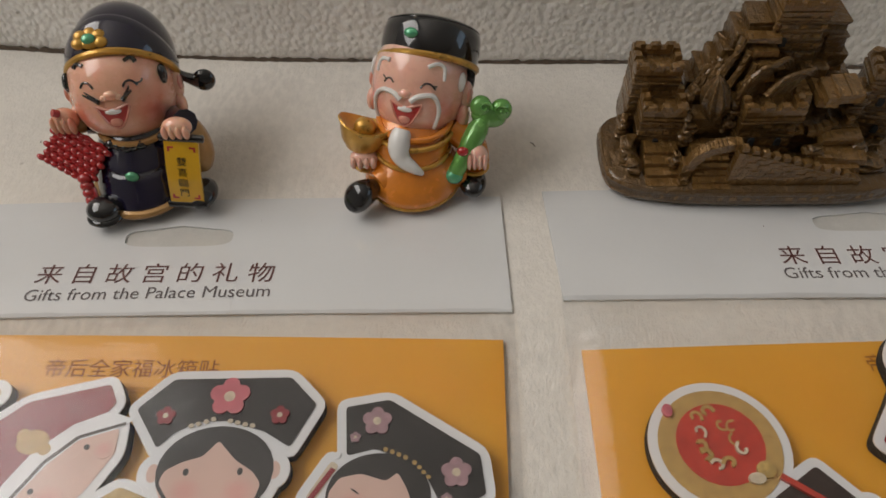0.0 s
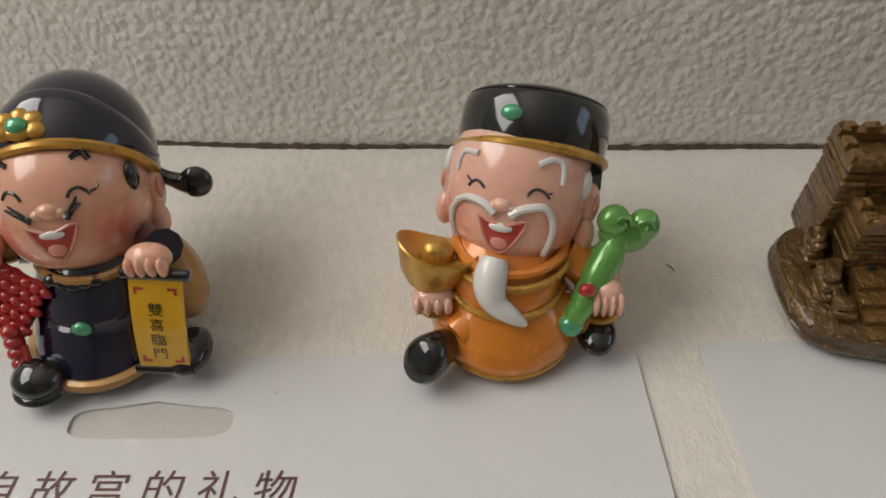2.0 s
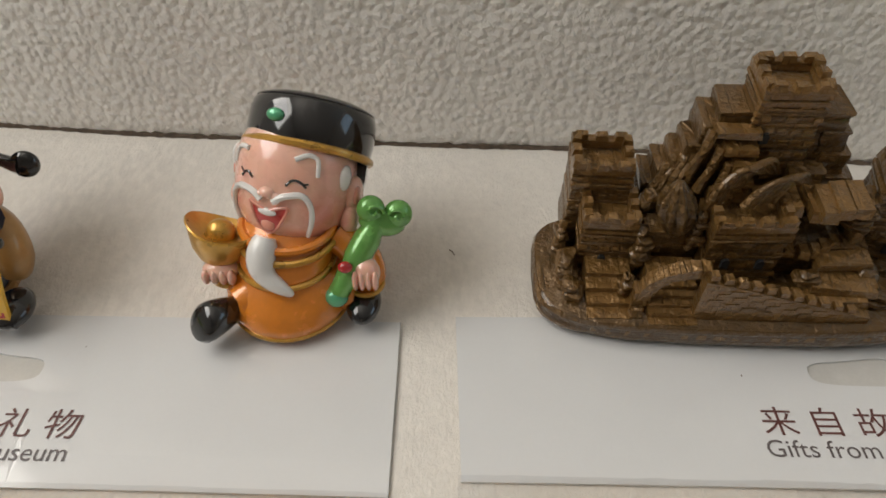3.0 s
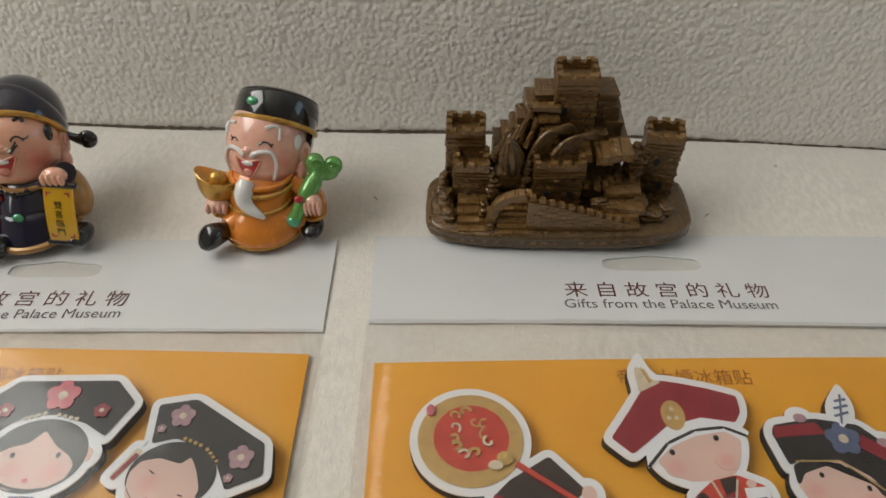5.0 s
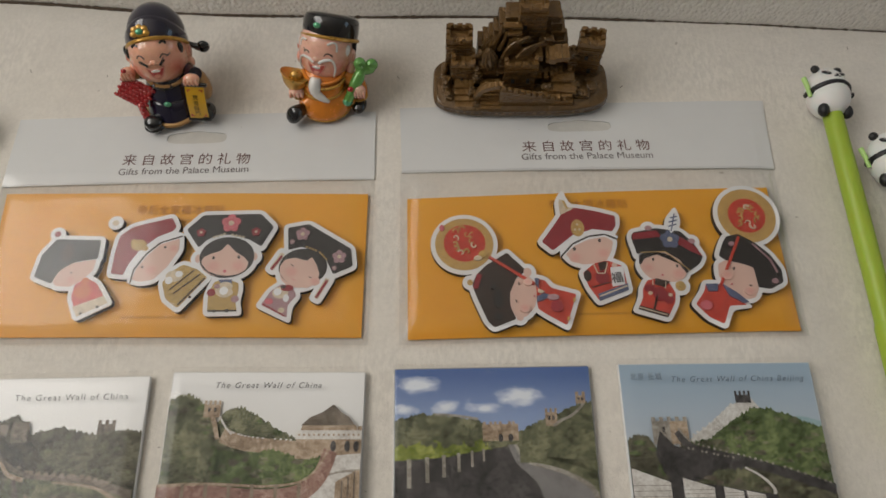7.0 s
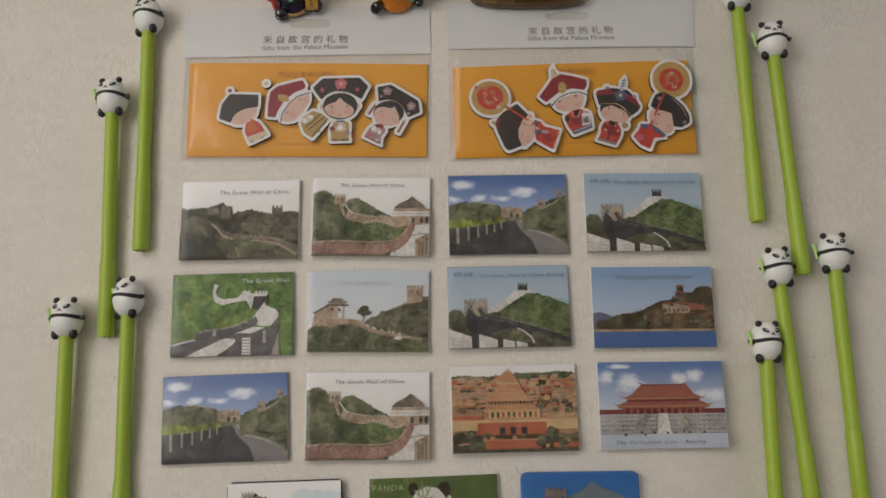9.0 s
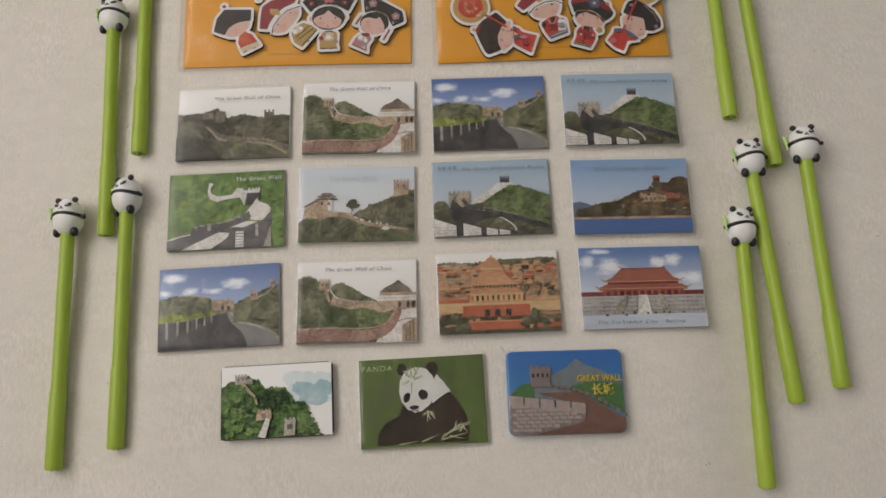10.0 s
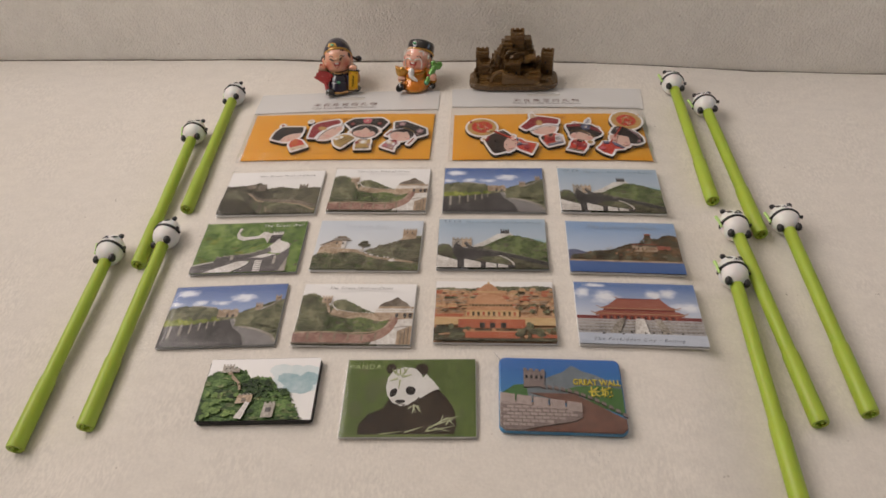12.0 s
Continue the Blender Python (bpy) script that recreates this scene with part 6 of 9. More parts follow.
def pic_great_hall(p):
    p.rect(0, 0, 1, 1, SKY_HALL)
    p.rect(0, 0.395, 1, 0.45, WALL_DARKRED)
    p.poly([(0.18, 0.57), (0.26, 0.62), (0.34, 0.73), (0.70, 0.73), (0.76, 0.62), (0.84, 0.57)], ROOF_RED)
    p.rect(0.22, 0.53, 0.80, 0.575, WALL_DARKRED)
    p.poly([(0.13, 0.485), (0.20, 0.535), (0.82, 0.535), (0.89, 0.485)], ROOF_RED)
    p.rect(0.15, 0.46, 0.87, 0.487, ROOF_RED)
    p.rect(0.18, 0.39, 0.84, 0.46, WALL_DARKRED)
    for k in range(12):
        p.rect(0.19 + 0.055 * k, 0.395, 0.20 + 0.055 * k, 0.46, WALL_RED)
    for s in (-1, 1):
        for u, v in ((0.33, 0.575), (0.38, 0.487), (0.18, 0.73)):
            p.poly([(0.51 + s * (u - 0.03), v), (0.51 + s * (u + 0.012), v + 0.022), (0.51 + s * (u + 0.016), v + 0.034), (0.51 + s * (u - 0.01), v + 0.02)], ROOF_RED)
    p.rect(0.34, 0.727, 0.70, 0.737, WALL_DARKRED)
    p.rect(0.18, 0.566, 0.84, 0.574, WALL_YELLOW)
    p.rect(0.13, 0.480, 0.89, 0.487, WALL_YELLOW)
    for k in range(11):
        p.rect(0.215 + 0.055 * k, 0.40, 0.228 + 0.055 * k, 0.445, DARK_INK)
    p.rect(0, 0, 1, 0.395, STONE_GREY)
    for k in range(5):
        p.rect(0, 0.36 - 0.05 * k, 1, 0.372 - 0.05 * k, STONE)
        for j in range(26):
            if not 0.44 < 0.02 + 0.038 * j < 0.56:
                p.rect(0.02 + 0.038 * j, 0.345 - 0.05 * k, 0.03 + 0.038 * j, 0.36 - 0.05 * k, STONE)
    p.poly([(0.465, 0.40), (0.535, 0.40), (0.56, 0.16), (0.44, 0.16)], STONE_PALE)
    for a, b in ((0.36, 0.28), (0.64, 0.70)):
        p.poly([(a - 0.025, 0.40), (a + 0.025, 0.40), (b + 0.04, 0.16), (b - 0.04, 0.16)], STONE)
    p.rect(0, 0, 1, 0.165, MIST)
    p.tufts(0.1, 0.15, 0.9, 0.19, 10, 0.012, STONE_DARK)


def pic_misty_peak(p):
    p.rect(0, 0, 1, 1, SKY_WHITE)
    for u, v, ru, rv in ((0.66, 0.80, 0.10, 0.10), (0.76, 0.72, 0.16, 0.16), (0.92, 0.70, 0.12, 0.18), (0.84, 0.58, 0.20, 0.16), (0.70, 0.60, 0.12, 0.16)):
        p.blob(u, v, ru, rv, HAZE_PALE, 0.10, 22)
    for u, v, ru, rv in ((0.78, 0.62, 0.10, 0.10), (0.92, 0.64, 0.09, 0.12), (0.72, 0.66, 0.08, 0.09), (0.84, 0.50, 0.13, 0.09)):
        p.blob(u, v, ru, rv, HAZE, 0.12, 22)
    p.blob(0.92, 0.20, 0.12, 0.20, SKY_WHITE, 0.12, 20)
    moss = (LEAF_MOSS, LEAF_MOSS, LEAF_GREEN, LEAF_DEEP)
    p.hill([(0, 0.70), (0.08, 0.80), (0.16, 0.78), (0.24, 0.86), (0.34, 0.80), (0.40, 0.66)], moss, 40, 0.035, 0.02)
    p.hill([(0, 0.62), (0.20, 0.60), (0.36, 0.66), (0.46, 0.70), (0.58, 0.67), (0.64, 0.56), (0.68, 0.44), (0.76, 0.47), (0.80, 0.30), (0.84, 0.12), (0.88, 0.0)], moss, 130, 0.04, 0.02)
    p.tufts(0.36, 0.36, 0.60, 0.62, 34, 0.03, LEAF_DEEP)
    p.tufts(0.05, 0.05, 0.34, 0.42, 30, 0.035, LEAF_BRIGHT)
    p.tufts(0.66, 0.34, 0.76, 0.48, 10, 0.025, LEAF_DEEP)
    p.tower(0.13, 0.23, 0.75, 0.86, STONE, 4)
    p.rect(0.23, 0.75, 0.29, 0.82, STONE)
    p.ribbon([(0.20, 0.75), (0.25, 0.66), (0.31, 0.56), (0.33, 0.46)], 0.05, 0.03, STONE_TAN)
    p.tufts(0.18, 0.50, 0.36, 0.70, 10, 0.02, LEAF_MOSS)
    p.poly([(0.32, 0.24), (0.46, 0.26), (0.46, 0.38), (0.33, 0.37)], STONE_TAN)
    p.merlons([(0.34, 0.37), (0.45, 0.38)], 4, 0.016, 0.02, STONE)
    p.rect(0.37, 0.27, 0.41, 0.33, STONE_BROWN)
    p.ribbon([(0.43, 0.26), (0.40, 0.12), (0.37, 0.0)], 0.06, 0.11, STONE_PALE)
    p.poly([(0.57, 0.02), (0.67, 0.02), (0.68, 0.24), (0.58, 0.23)], STONE)
    p.merlons([(0.58, 0.23), (0.68, 0.24)], 3, 0.018, 0.025, STONE)
    p.rect(0.60, 0.10, 0.65, 0.17, STONE_SLATE)


def pic_panda(p):
    p.rect(0, 0, 1, 1, BLUR_GREEN)
    for k in range(26):
        u, v = p.rng.uniform(0.68, 0.98), p.rng.uniform(0.25, 0.95)
        p.ribbon([(u, v), (u + 0.01, v - 0.07), (u + 0.006, v - 0.15)], 0.03, 0.012, p.rng.choice((BLUR_MID, BLUR_OLIVE, BLUR_GREEN, BLUR_GREEN)))
    for k in range(12):
        p.blob(p.rng.uniform(0.02, 0.30), p.rng.uniform(0.3, 0.85), 0.05, 0.12, BLUR_MID if k % 2 else BLUR_GREEN, 0.15, 16)
    p.poly(p.rough_line([(0.13, 0.03), (0.14, 0.16), (0.20, 0.28), (0.31, 0.35), (0.36, 0.52), (0.60, 0.60), (0.72, 0.59), (0.79, 0.46), (0.84, 0.32), (0.86, 0.14), (0.84, 0.03)], 0.008, 6), FUR_BROWN)
    p.poly(p.rough_line([(0.54, 0.60), (0.62, 0.80), (0.67, 0.71), (0.725, 0.60), (0.66, 0.555), (0.58, 0.47)], 0.006, 5), FUR_WHITE)
    p.blob(0.345, 0.87, 0.040, 0.070, FUR_BROWN, 0.10)
    p.blob(0.585, 0.86, 0.052, 0.080, FUR_BROWN, 0.08)
    p.poly(p.rough_line([(0.315, 0.62), (0.325, 0.75), (0.37, 0.85), (0.45, 0.895), (0.53, 0.87), (0.58, 0.80), (0.615, 0.68), (0.60, 0.55), (0.55, 0.45), (0.49, 0.39), (0.43, 0.375), (0.375, 0.42), (0.33, 0.51)], 0.006, 5), FUR_WHITE)
    p.blob(0.375, 0.55, 0.026, 0.060, FUR_BLACK, 0.08, 14, -22)
    p.blob(0.505, 0.575, 0.036, 0.060, FUR_BLACK, 0.08, 14, 28)
    p.blob(0.432, 0.435, 0.038, 0.024, FUR_BLACK, 0.08, 12)
    p.ribbon([(0.40, 0.395), (0.435, 0.405), (0.47, 0.39)], 0.010, 0.008, FUR_BROWN)
    for u, v, a, n in ((0.42, 0.79, 95, 0.16), (0.43, 0.77, 60, 0.17), (0.41, 0.78, 135, 0.12), (0.44, 0.76, 20, 0.10), (0.40, 0.74, 200, 0.09), (0.42, 0.72, 265, 0.12), (0.46, 0.82, 110, 0.10), (0.38, 0.80, 80, 0.09)):
        c, d = math.cos(radians(a)) * 0.7, math.sin(radians(a))
        p.ribbon([(u, v), (u + n * 0.5 * c, v + n * 0.5 * d), (u + n * c, v + n * d)], 0.026, 0.006, BLADE)
        p.ribbon([(u, v - 0.012), (u + n * 0.5 * c, v + n * 0.5 * d - 0.014), (u + n * c, v + n * d - 0.008)], 0.008, 0.004, BLUR_OLIVE)
    for u, v, a, n in ((0.53, 0.39, -30, 0.10), (0.53, 0.38, -70, 0.10), (0.54, 0.38, -100, 0.11), (0.56, 0.36, -55, 0.09), (0.52, 0.37, -140, 0.06), (0.55, 0.37, 10, 0.05),
                       (0.63, 0.06, 12, 0.30), (0.66, 0.10, 35, 0.26), (0.70, 0.14, 20, 0.24), (0.76, 0.20, 15, 0.18), (0.74, 0.17, 75, 0.10), (0.80, 0.20, -50, 0.10), (0.70, 0.10, -15, 0.16), (0.64, 0.07, 60, 0.08), (0.78, 0.14, 60, 0.10), (0.48, 0.05, 20, 0.20), (0.30, 0.03, 8, 0.22)):
        c, d = math.cos(radians(a)) * 0.7, math.sin(radians(a))
        p.ribbon([(u, v), (u + n * 0.5 * c, v + n * 0.5 * d), (u + n * c, v + n * d)], 0.020, 0.004, BLADE)
    p.rect(0.03, 0.0, 0.78, 0.025, BLUR_OLIVE)


MAGNETS = "rectangular souvenir magnets in rows"


def film_sheet(w, h, top, over, crease, seed):
    """Shrink film over a plate, with a crumpled rim that stands out below it."""
    bm, nx, ny = bmesh.new(), 26, 18
    rows = []
    for j in range(ny + 1):
        row = []
        for i in range(nx + 1):
            px, py = (i / nx - 0.5) * (w + 0.0016), (j / ny - 0.5) * (h + 2 * over)
            out = max(abs(px) - w / 2 + 0.0004, abs(py) - h / 2 + 0.0004, 0)
            z = top + 0.0002 - 1.0 * out + crease * noise.noise((px * 90 + seed, py * 90, 0))
            if out:
                z += 0.0004 * noise.noise((px * 420 + seed, py * 420, 3))
            row.append(bm.verts.new((px, py, z)))
        rows.append(row)
    for j in range(ny):
        for i in range(nx):
            face_of(bm, (rows[j][i], rows[j][i + 1], rows[j + 1][i + 1], rows[j + 1][i]))
    return bm


def flat_magnet(x, y, w, h, turn, picture, texts, label, edge=EDGE_WHITE, seed=1, film=True, corner=0.0010, thick=0.0018):
    ob = thing("fridge_magnet", on_seat(x, y, turn, 0.0004), label, "fridge magnet", MAGNETS)
    bm = bmesh.new()
    add_plate(bm, w, h, thick, corner, 0.0004)
    part("plate", bm, edge, ob, "", True)
    p = Print(w - 0.0009, h - 0.0009, thick + 0.00002, seed)
    picture(p)
    part("printed_picture", p.bm, p.mats, ob, "glossy printed picture")
    top = thick + 0.00003 + p.level * 0.000007 + 0.00001
    for text, u, v, size, width, shear, mat in texts:
        bm = lettering(text, size, width * w, shear, 1.22)
        part("lettering", placed(bm, pose((u - 0.5) * w, (v - 0.5) * h, top)), mat, ob, "small printed lettering")
    if film:
        bm = film_sheet(w, h, top, 0.0022, 0.00012, x * 50 + y * 70)
        part("film", bm, FILM, ob, "clear shrink film", True).visible_shadow = False
    return ob


GREY_INK = plain("lettering_grey", (0.045, 0.045, 0.05), 0.4, var=0.1, coat=0.3)
STEEL_INK = plain("lettering_steel", (0.12, 0.15, 0.20), 0.4, var=0.1, coat=0.3)
DUSK_INK = plain("lettering_dusk", (0.27, 0.32, 0.38), 0.4, var=0.1, coat=0.3)
PALE_INK = plain("lettering_white", (0.80, 0.82, 0.80), 0.4, var=0.05, coat=0.3)
FAINT_INK = plain("lettering_faint", (0.46, 0.51, 0.57), 0.4, var=0.05, coat=0.3)
GREEN_INK = plain("lettering_green", (0.46, 0.58, 0.28), 0.4, var=0.05, coat=0.3)
CHINA = "The Great Wall of China"
flat_magnet(-0.1278, -0.0434, 0.0818, 0.0558, 0.2, pic_dark_hills, [(CHINA, 0.33, 0.82, 0.0036, 0.58, 0.0, GREY_INK)], "glossy magnet with dark wooded hills and a stone wall", seed=11)
flat_magnet(-0.0377, -0.0420, 0.0808, 0.0556, -0.6, pic_gate_tower, [(CHINA, 0.24, 0.87, 0.0034, 0.54, 0.3, GREY_INK)], "glossy magnet with a tan gate tower and green slope", seed=12)
flat_magnet(0.0559, -0.0410, 0.0818, 0.0560, 0.7, pic_blue_road, [], "glossy magnet with cloudy blue sky and a wall road", EDGE_GREY, seed=13)
flat_magnet(0.1500, -0.0394, 0.0824, 0.0559, 0.6, pic_climbing_wall, [("The Great Wall of China Beijing", 0.26, 0.85, 0.0034, 0.68, 0.3, STEEL_INK), ("北京 长城", 0.05, 0.87, 0.0034, 0.16, 0, STEEL_INK)], "glossy pale blue magnet with a wall climbing green hills", seed=14)
flat_magnet(-0.1305, -0.1080, 0.0822, 0.0560, 1.0, pic_green_wall, [("The Great Wall", 0.58, 0.87, 0.0042, 0.39, 0.0, PALE_INK)], "glossy bright green magnet with a winding pale wall", EDGE_GREY, seed=21)
flat_magnet(-0.0390, -0.1067, 0.0814, 0.0550, -0.5, pic_pale_tower, [("The Great Wall", 0.26, 0.82, 0.0042, 0.40, 0.0, FAINT_INK)], "glossy magnet with a pale sky and two watchtowers", seed=22)
flat_magnet(0.0551, -0.1043, 0.0822, 0.0550, 0.9, pic_climbing_wall, [("The Great Wall of China Beijing", 0.26, 0.86, 0.0034, 0.70, 0.3, STEEL_INK), ("北京 长城", 0.05, 0.88, 0.0034, 0.16, 0, STEEL_INK)], "glossy blue magnet with a wall climbing green hills", EDGE_GREY, seed=14)
flat_magnet(0.1528, -0.1050, 0.0836, 0.0553, 0.2, pic_lake_palace, [("The Summer Palace", 0.20, 0.84, 0.0048, 0.62, 0.4, DUSK_INK)], "glossy magnet with a hilltop pavilion above a blue lake", seed=24)
flat_magnet(-0.1326, -0.1760, 0.0834, 0.0566, 1.9, pic_blue_road, [], "glossy magnet with deep blue sky and a wall road", EDGE_GREY, seed=13)
flat_magnet(-0.0388, -0.1752, 0.0814, 0.0566, 0.0, pic_gate_tower, [(CHINA, 0.24, 0.87, 0.0036, 0.55, 0.3, GREY_INK)], "glossy magnet with a tan gate tower under a white sky", seed=12)
flat_magnet(0.0571, -0.1711, 0.0828, 0.0562, 0.8, pic_palace_roofs, [], "glossy orange magnet with tiled palace roofs and red walls", seed=33)
flat_magnet(0.1551, -0.1696, 0.0850, 0.0567, 0.3, pic_great_hall, [("The Forbidden City · Beijing", 0.12, 0.06, 0.0034, 0.70, 0.3, STEEL_INK)], "glossy blue magnet with a red-roofed hall on pale terraces", seed=34)
flat_magnet(-0.0910, -0.2394, 0.0735, 0.0475, 1.7, pic_misty_peak, [], "rounded magnet with a misty green peak and black backing", FOAM, seed=41, film=False, corner=0.0032, thick=0.0044)
flat_magnet(0.0045, -0.2421, 0.0834, 0.0578, 1.8, pic_panda, [("PANDA", 0.03, 0.86, 0.0050, 0.24, 0.0, GREEN_INK)], "glossy green magnet with black and white patches among bamboo", seed=42)

# the moulded relief magnet
R_BLUE = print_fade("relief_sky", (0.045, 0.26, 0.50), (0.012, 0.14, 0.45))
R_STONE = plain("relief_stone", (0.23, 0.185, 0.175), 0.4, var=0.25, scale=300, bump=0.15, coat=0.35, coat_rough=0.2)
R_BRICK = plain("relief_brick", (0.40, 0.335, 0.315), 0.45, var=0.2, scale=300, bump=0.15, coat=0.5, coat_rough=0.2)
R_ROAD = plain("relief_road", (0.19, 0.095, 0.07), 0.4, var=0.4, scale=260, bump=0.6, coat=0.4, coat_rough=0.2)
R_GREEN = plain("relief_green", (0.06, 0.17, 0.045), 0.45, var=0.4, scale=500, bump=0.5, coat=0.35, coat_rough=0.2)
R_PEAK = plain("relief_peak", (0.17, 0.21, 0.24), 0.45, var=0.3, scale=300, bump=0.4, coat=0.35, coat_rough=0.2)
R_GOLD = plain("relief_gold", (0.74, 0.60, 0.08), 0.35, var=0.1, coat=0.4)
RW, RH = 0.0766, 0.0542
relief = thing("relief_magnet", on_seat(0.0983, -0.2386, 0.2, 0.0004), "moulded resin magnet with a raised grey wall and gold lettering", "fridge magnet", MAGNETS)
bm = bmesh.new()
add_plate(bm, RW, RH, 0.0042, 0.0045, 0.0010)
part("plate", bm, R_BLUE, relief, "blue glazed resin plate", True)


def raised(name, pts, z, mat, label=""):
    bm = bmesh.new()
    q = [((u - 0.5) * RW, (v - 0.5) * RH) for u, v in pts]
    add_prism(bm, q, 0.0040, z, inset=0.985)
    return part(name, bm, mat, relief, label)


raised("mountain", [(0.10, 0.55), (0.40, 0.72), (0.52, 0.80), (0.60, 0.90), (0.68, 0.82), (0.80, 0.76), (0.99, 0.62), (0.99, 0.4), (0.1, 0.4)], 0.00445, R_PEAK, "grey raised mountain")
raised("hillside", [(0.015, 0.48), (0.12, 0.60), (0.22, 0.62), (0.24, 0.40), (0.02, 0.36)], 0.0046, R_GREEN, "dark green hillside")
raised("hillside", [(0.50, 0.54), (0.62, 0.60), (0.80, 0.62), (0.99, 0.58), (0.99, 0.22), (0.80, 0.34), (0.62, 0.5)], 0.0046, R_GREEN, "dark green hillside")
raised("road", [(0.24, 0.50), (0.44, 0.50), (0.60, 0.50), (0.80, 0.34), (0.996, 0.18), (0.996, 0.06), (0.95, 0.004), (0.18, 0.004), (0.5, 0.2), (0.62, 0.34)], 0.0048, R_ROAD, "brown road")
raised("watchtower", [(0.20, 0.56), (0.36, 0.58), (0.38, 0.78), (0.20, 0.80)], 0.0054, R_STONE, "grey watchtower")
for k in range(4):
    raised("merlon", [(0.20 + 0.048 * k, 0.79 - 0.006 * k), (0.23 + 0.048 * k, 0.79 - 0.006 * k), (0.23 + 0.048 * k, 0.83 - 0.006 * k), (0.20 + 0.048 * k, 0.83 - 0.006 * k)], 0.0056, R_STONE)
    raised("window", [(0.215 + 0.04 * k, 0.68), (0.235 + 0.04 * k, 0.68), (0.235 + 0.04 * k, 0.73), (0.215 + 0.04 * k, 0.73)], 0.00545, FOAM, "dark window")
raised("front_wall", [(0.004, 0.40), (0.20, 0.37), (0.40, 0.33), (0.60, 0.30), (0.655, 0.31), (0.655, 0.18), (0.60, 0.13), (0.30, 0.04), (0.20, 0.004), (0.05, 0.004), (0.004, 0.06)], 0.0058, R_STONE, "grey brick wall")
for k in range(5):
    u, v = 0.008 + 0.132 * k, 0.40 - 0.023 * k
    raised("merlon", [(u, v - 0.05), (u + 0.118, v - 0.07), (u + 0.118, v + 0.055), (u, v + 0.075)], 0.0062, R_BRICK)
for k in range(7):
    for j in range(9):
        u, v = 0.03 + 0.062 * j + (0.031 if k % 2 else 0), 0.05 + 0.045 * k
        if v < 0.33 - 0.10 * u and v > 0.02 + max(0, u - 0.14) * 0.32:
            raised("brick", [(u, v), (u + 0.054, v - 0.004), (u + 0.054, v + 0.032), (u, v + 0.036)], 0.0061, R_BRICK)
for k in range(13):
    t = k / 12
    u, v = 0.34 + 0.63 * t, 0.565 - 0.05 * t - 0.30 * t * t
    raised("parapet_stone", [(u, v), (u + 0.035, v - 0.02), (u + 0.035, v + 0.02), (u, v + 0.04)], 0.0058, R_STONE)
for text, u, v, size, width in (("GREAT WALL", 0.60, 0.62, 0.0058, 0.385), ("长城", 0.72, 0.47, 0.0080, 0.19)):
    bm = lettering(text, size, width * RW, bold=0.00012)
    made = bmesh.ops.extrude_face_region(bm, geom=bm.faces[:])
    bmesh.ops.translate(bm, vec=(0, 0, 0.0007), verts=[v for v in made["geom"] if isinstance(v, bmesh.types.BMVert)])
    part("lettering", placed(bm, pose((u - 0.5) * RW, (v - 0.5) * RH, 0.0046)), R_GOLD, relief, "raised gold lettering")
bm = bmesh.new()
add_tube(bm, [(-RW / 2 + 0.002, RH / 2 - 0.0045, 0.0035), (-RW / 2 - 0.0015, RH / 2 + 0.001, 0.0045), (-RW / 2 - 0.003, RH / 2 + 0.004, 0.0035)], [0.0005, 0.0004, 0.0002])
part("film_corner", bm, FILM, relief, "crumpled clear film corner", True)
part("film", film_sheet(RW - 0.002, RH - 0.002, 0.0066, 0.0016, 0.00035, 3.3), FILM, relief, "clear shrink film", True).visible_shadow = False


# ---- panda pens ----
PEN_GREEN = plain("pen_green_plastic", (0.34, 0.47, 0.045), 0.42, var=0.06, scale=40, spec=0.5, sss=0.15)
PEN_LEAF = plain("pale_green_plastic", (0.48, 0.74, 0.24), 0.4, var=0.06, scale=80)
TOP_WHITE = plain("topper_white", (0.82, 0.82, 0.80), 0.42, var=0.03, scale=120, sss=0.1)
TOP_BLACK = plain("topper_black", (0.016, 0.016, 0.018), 0.45, var=0.2, scale=200)


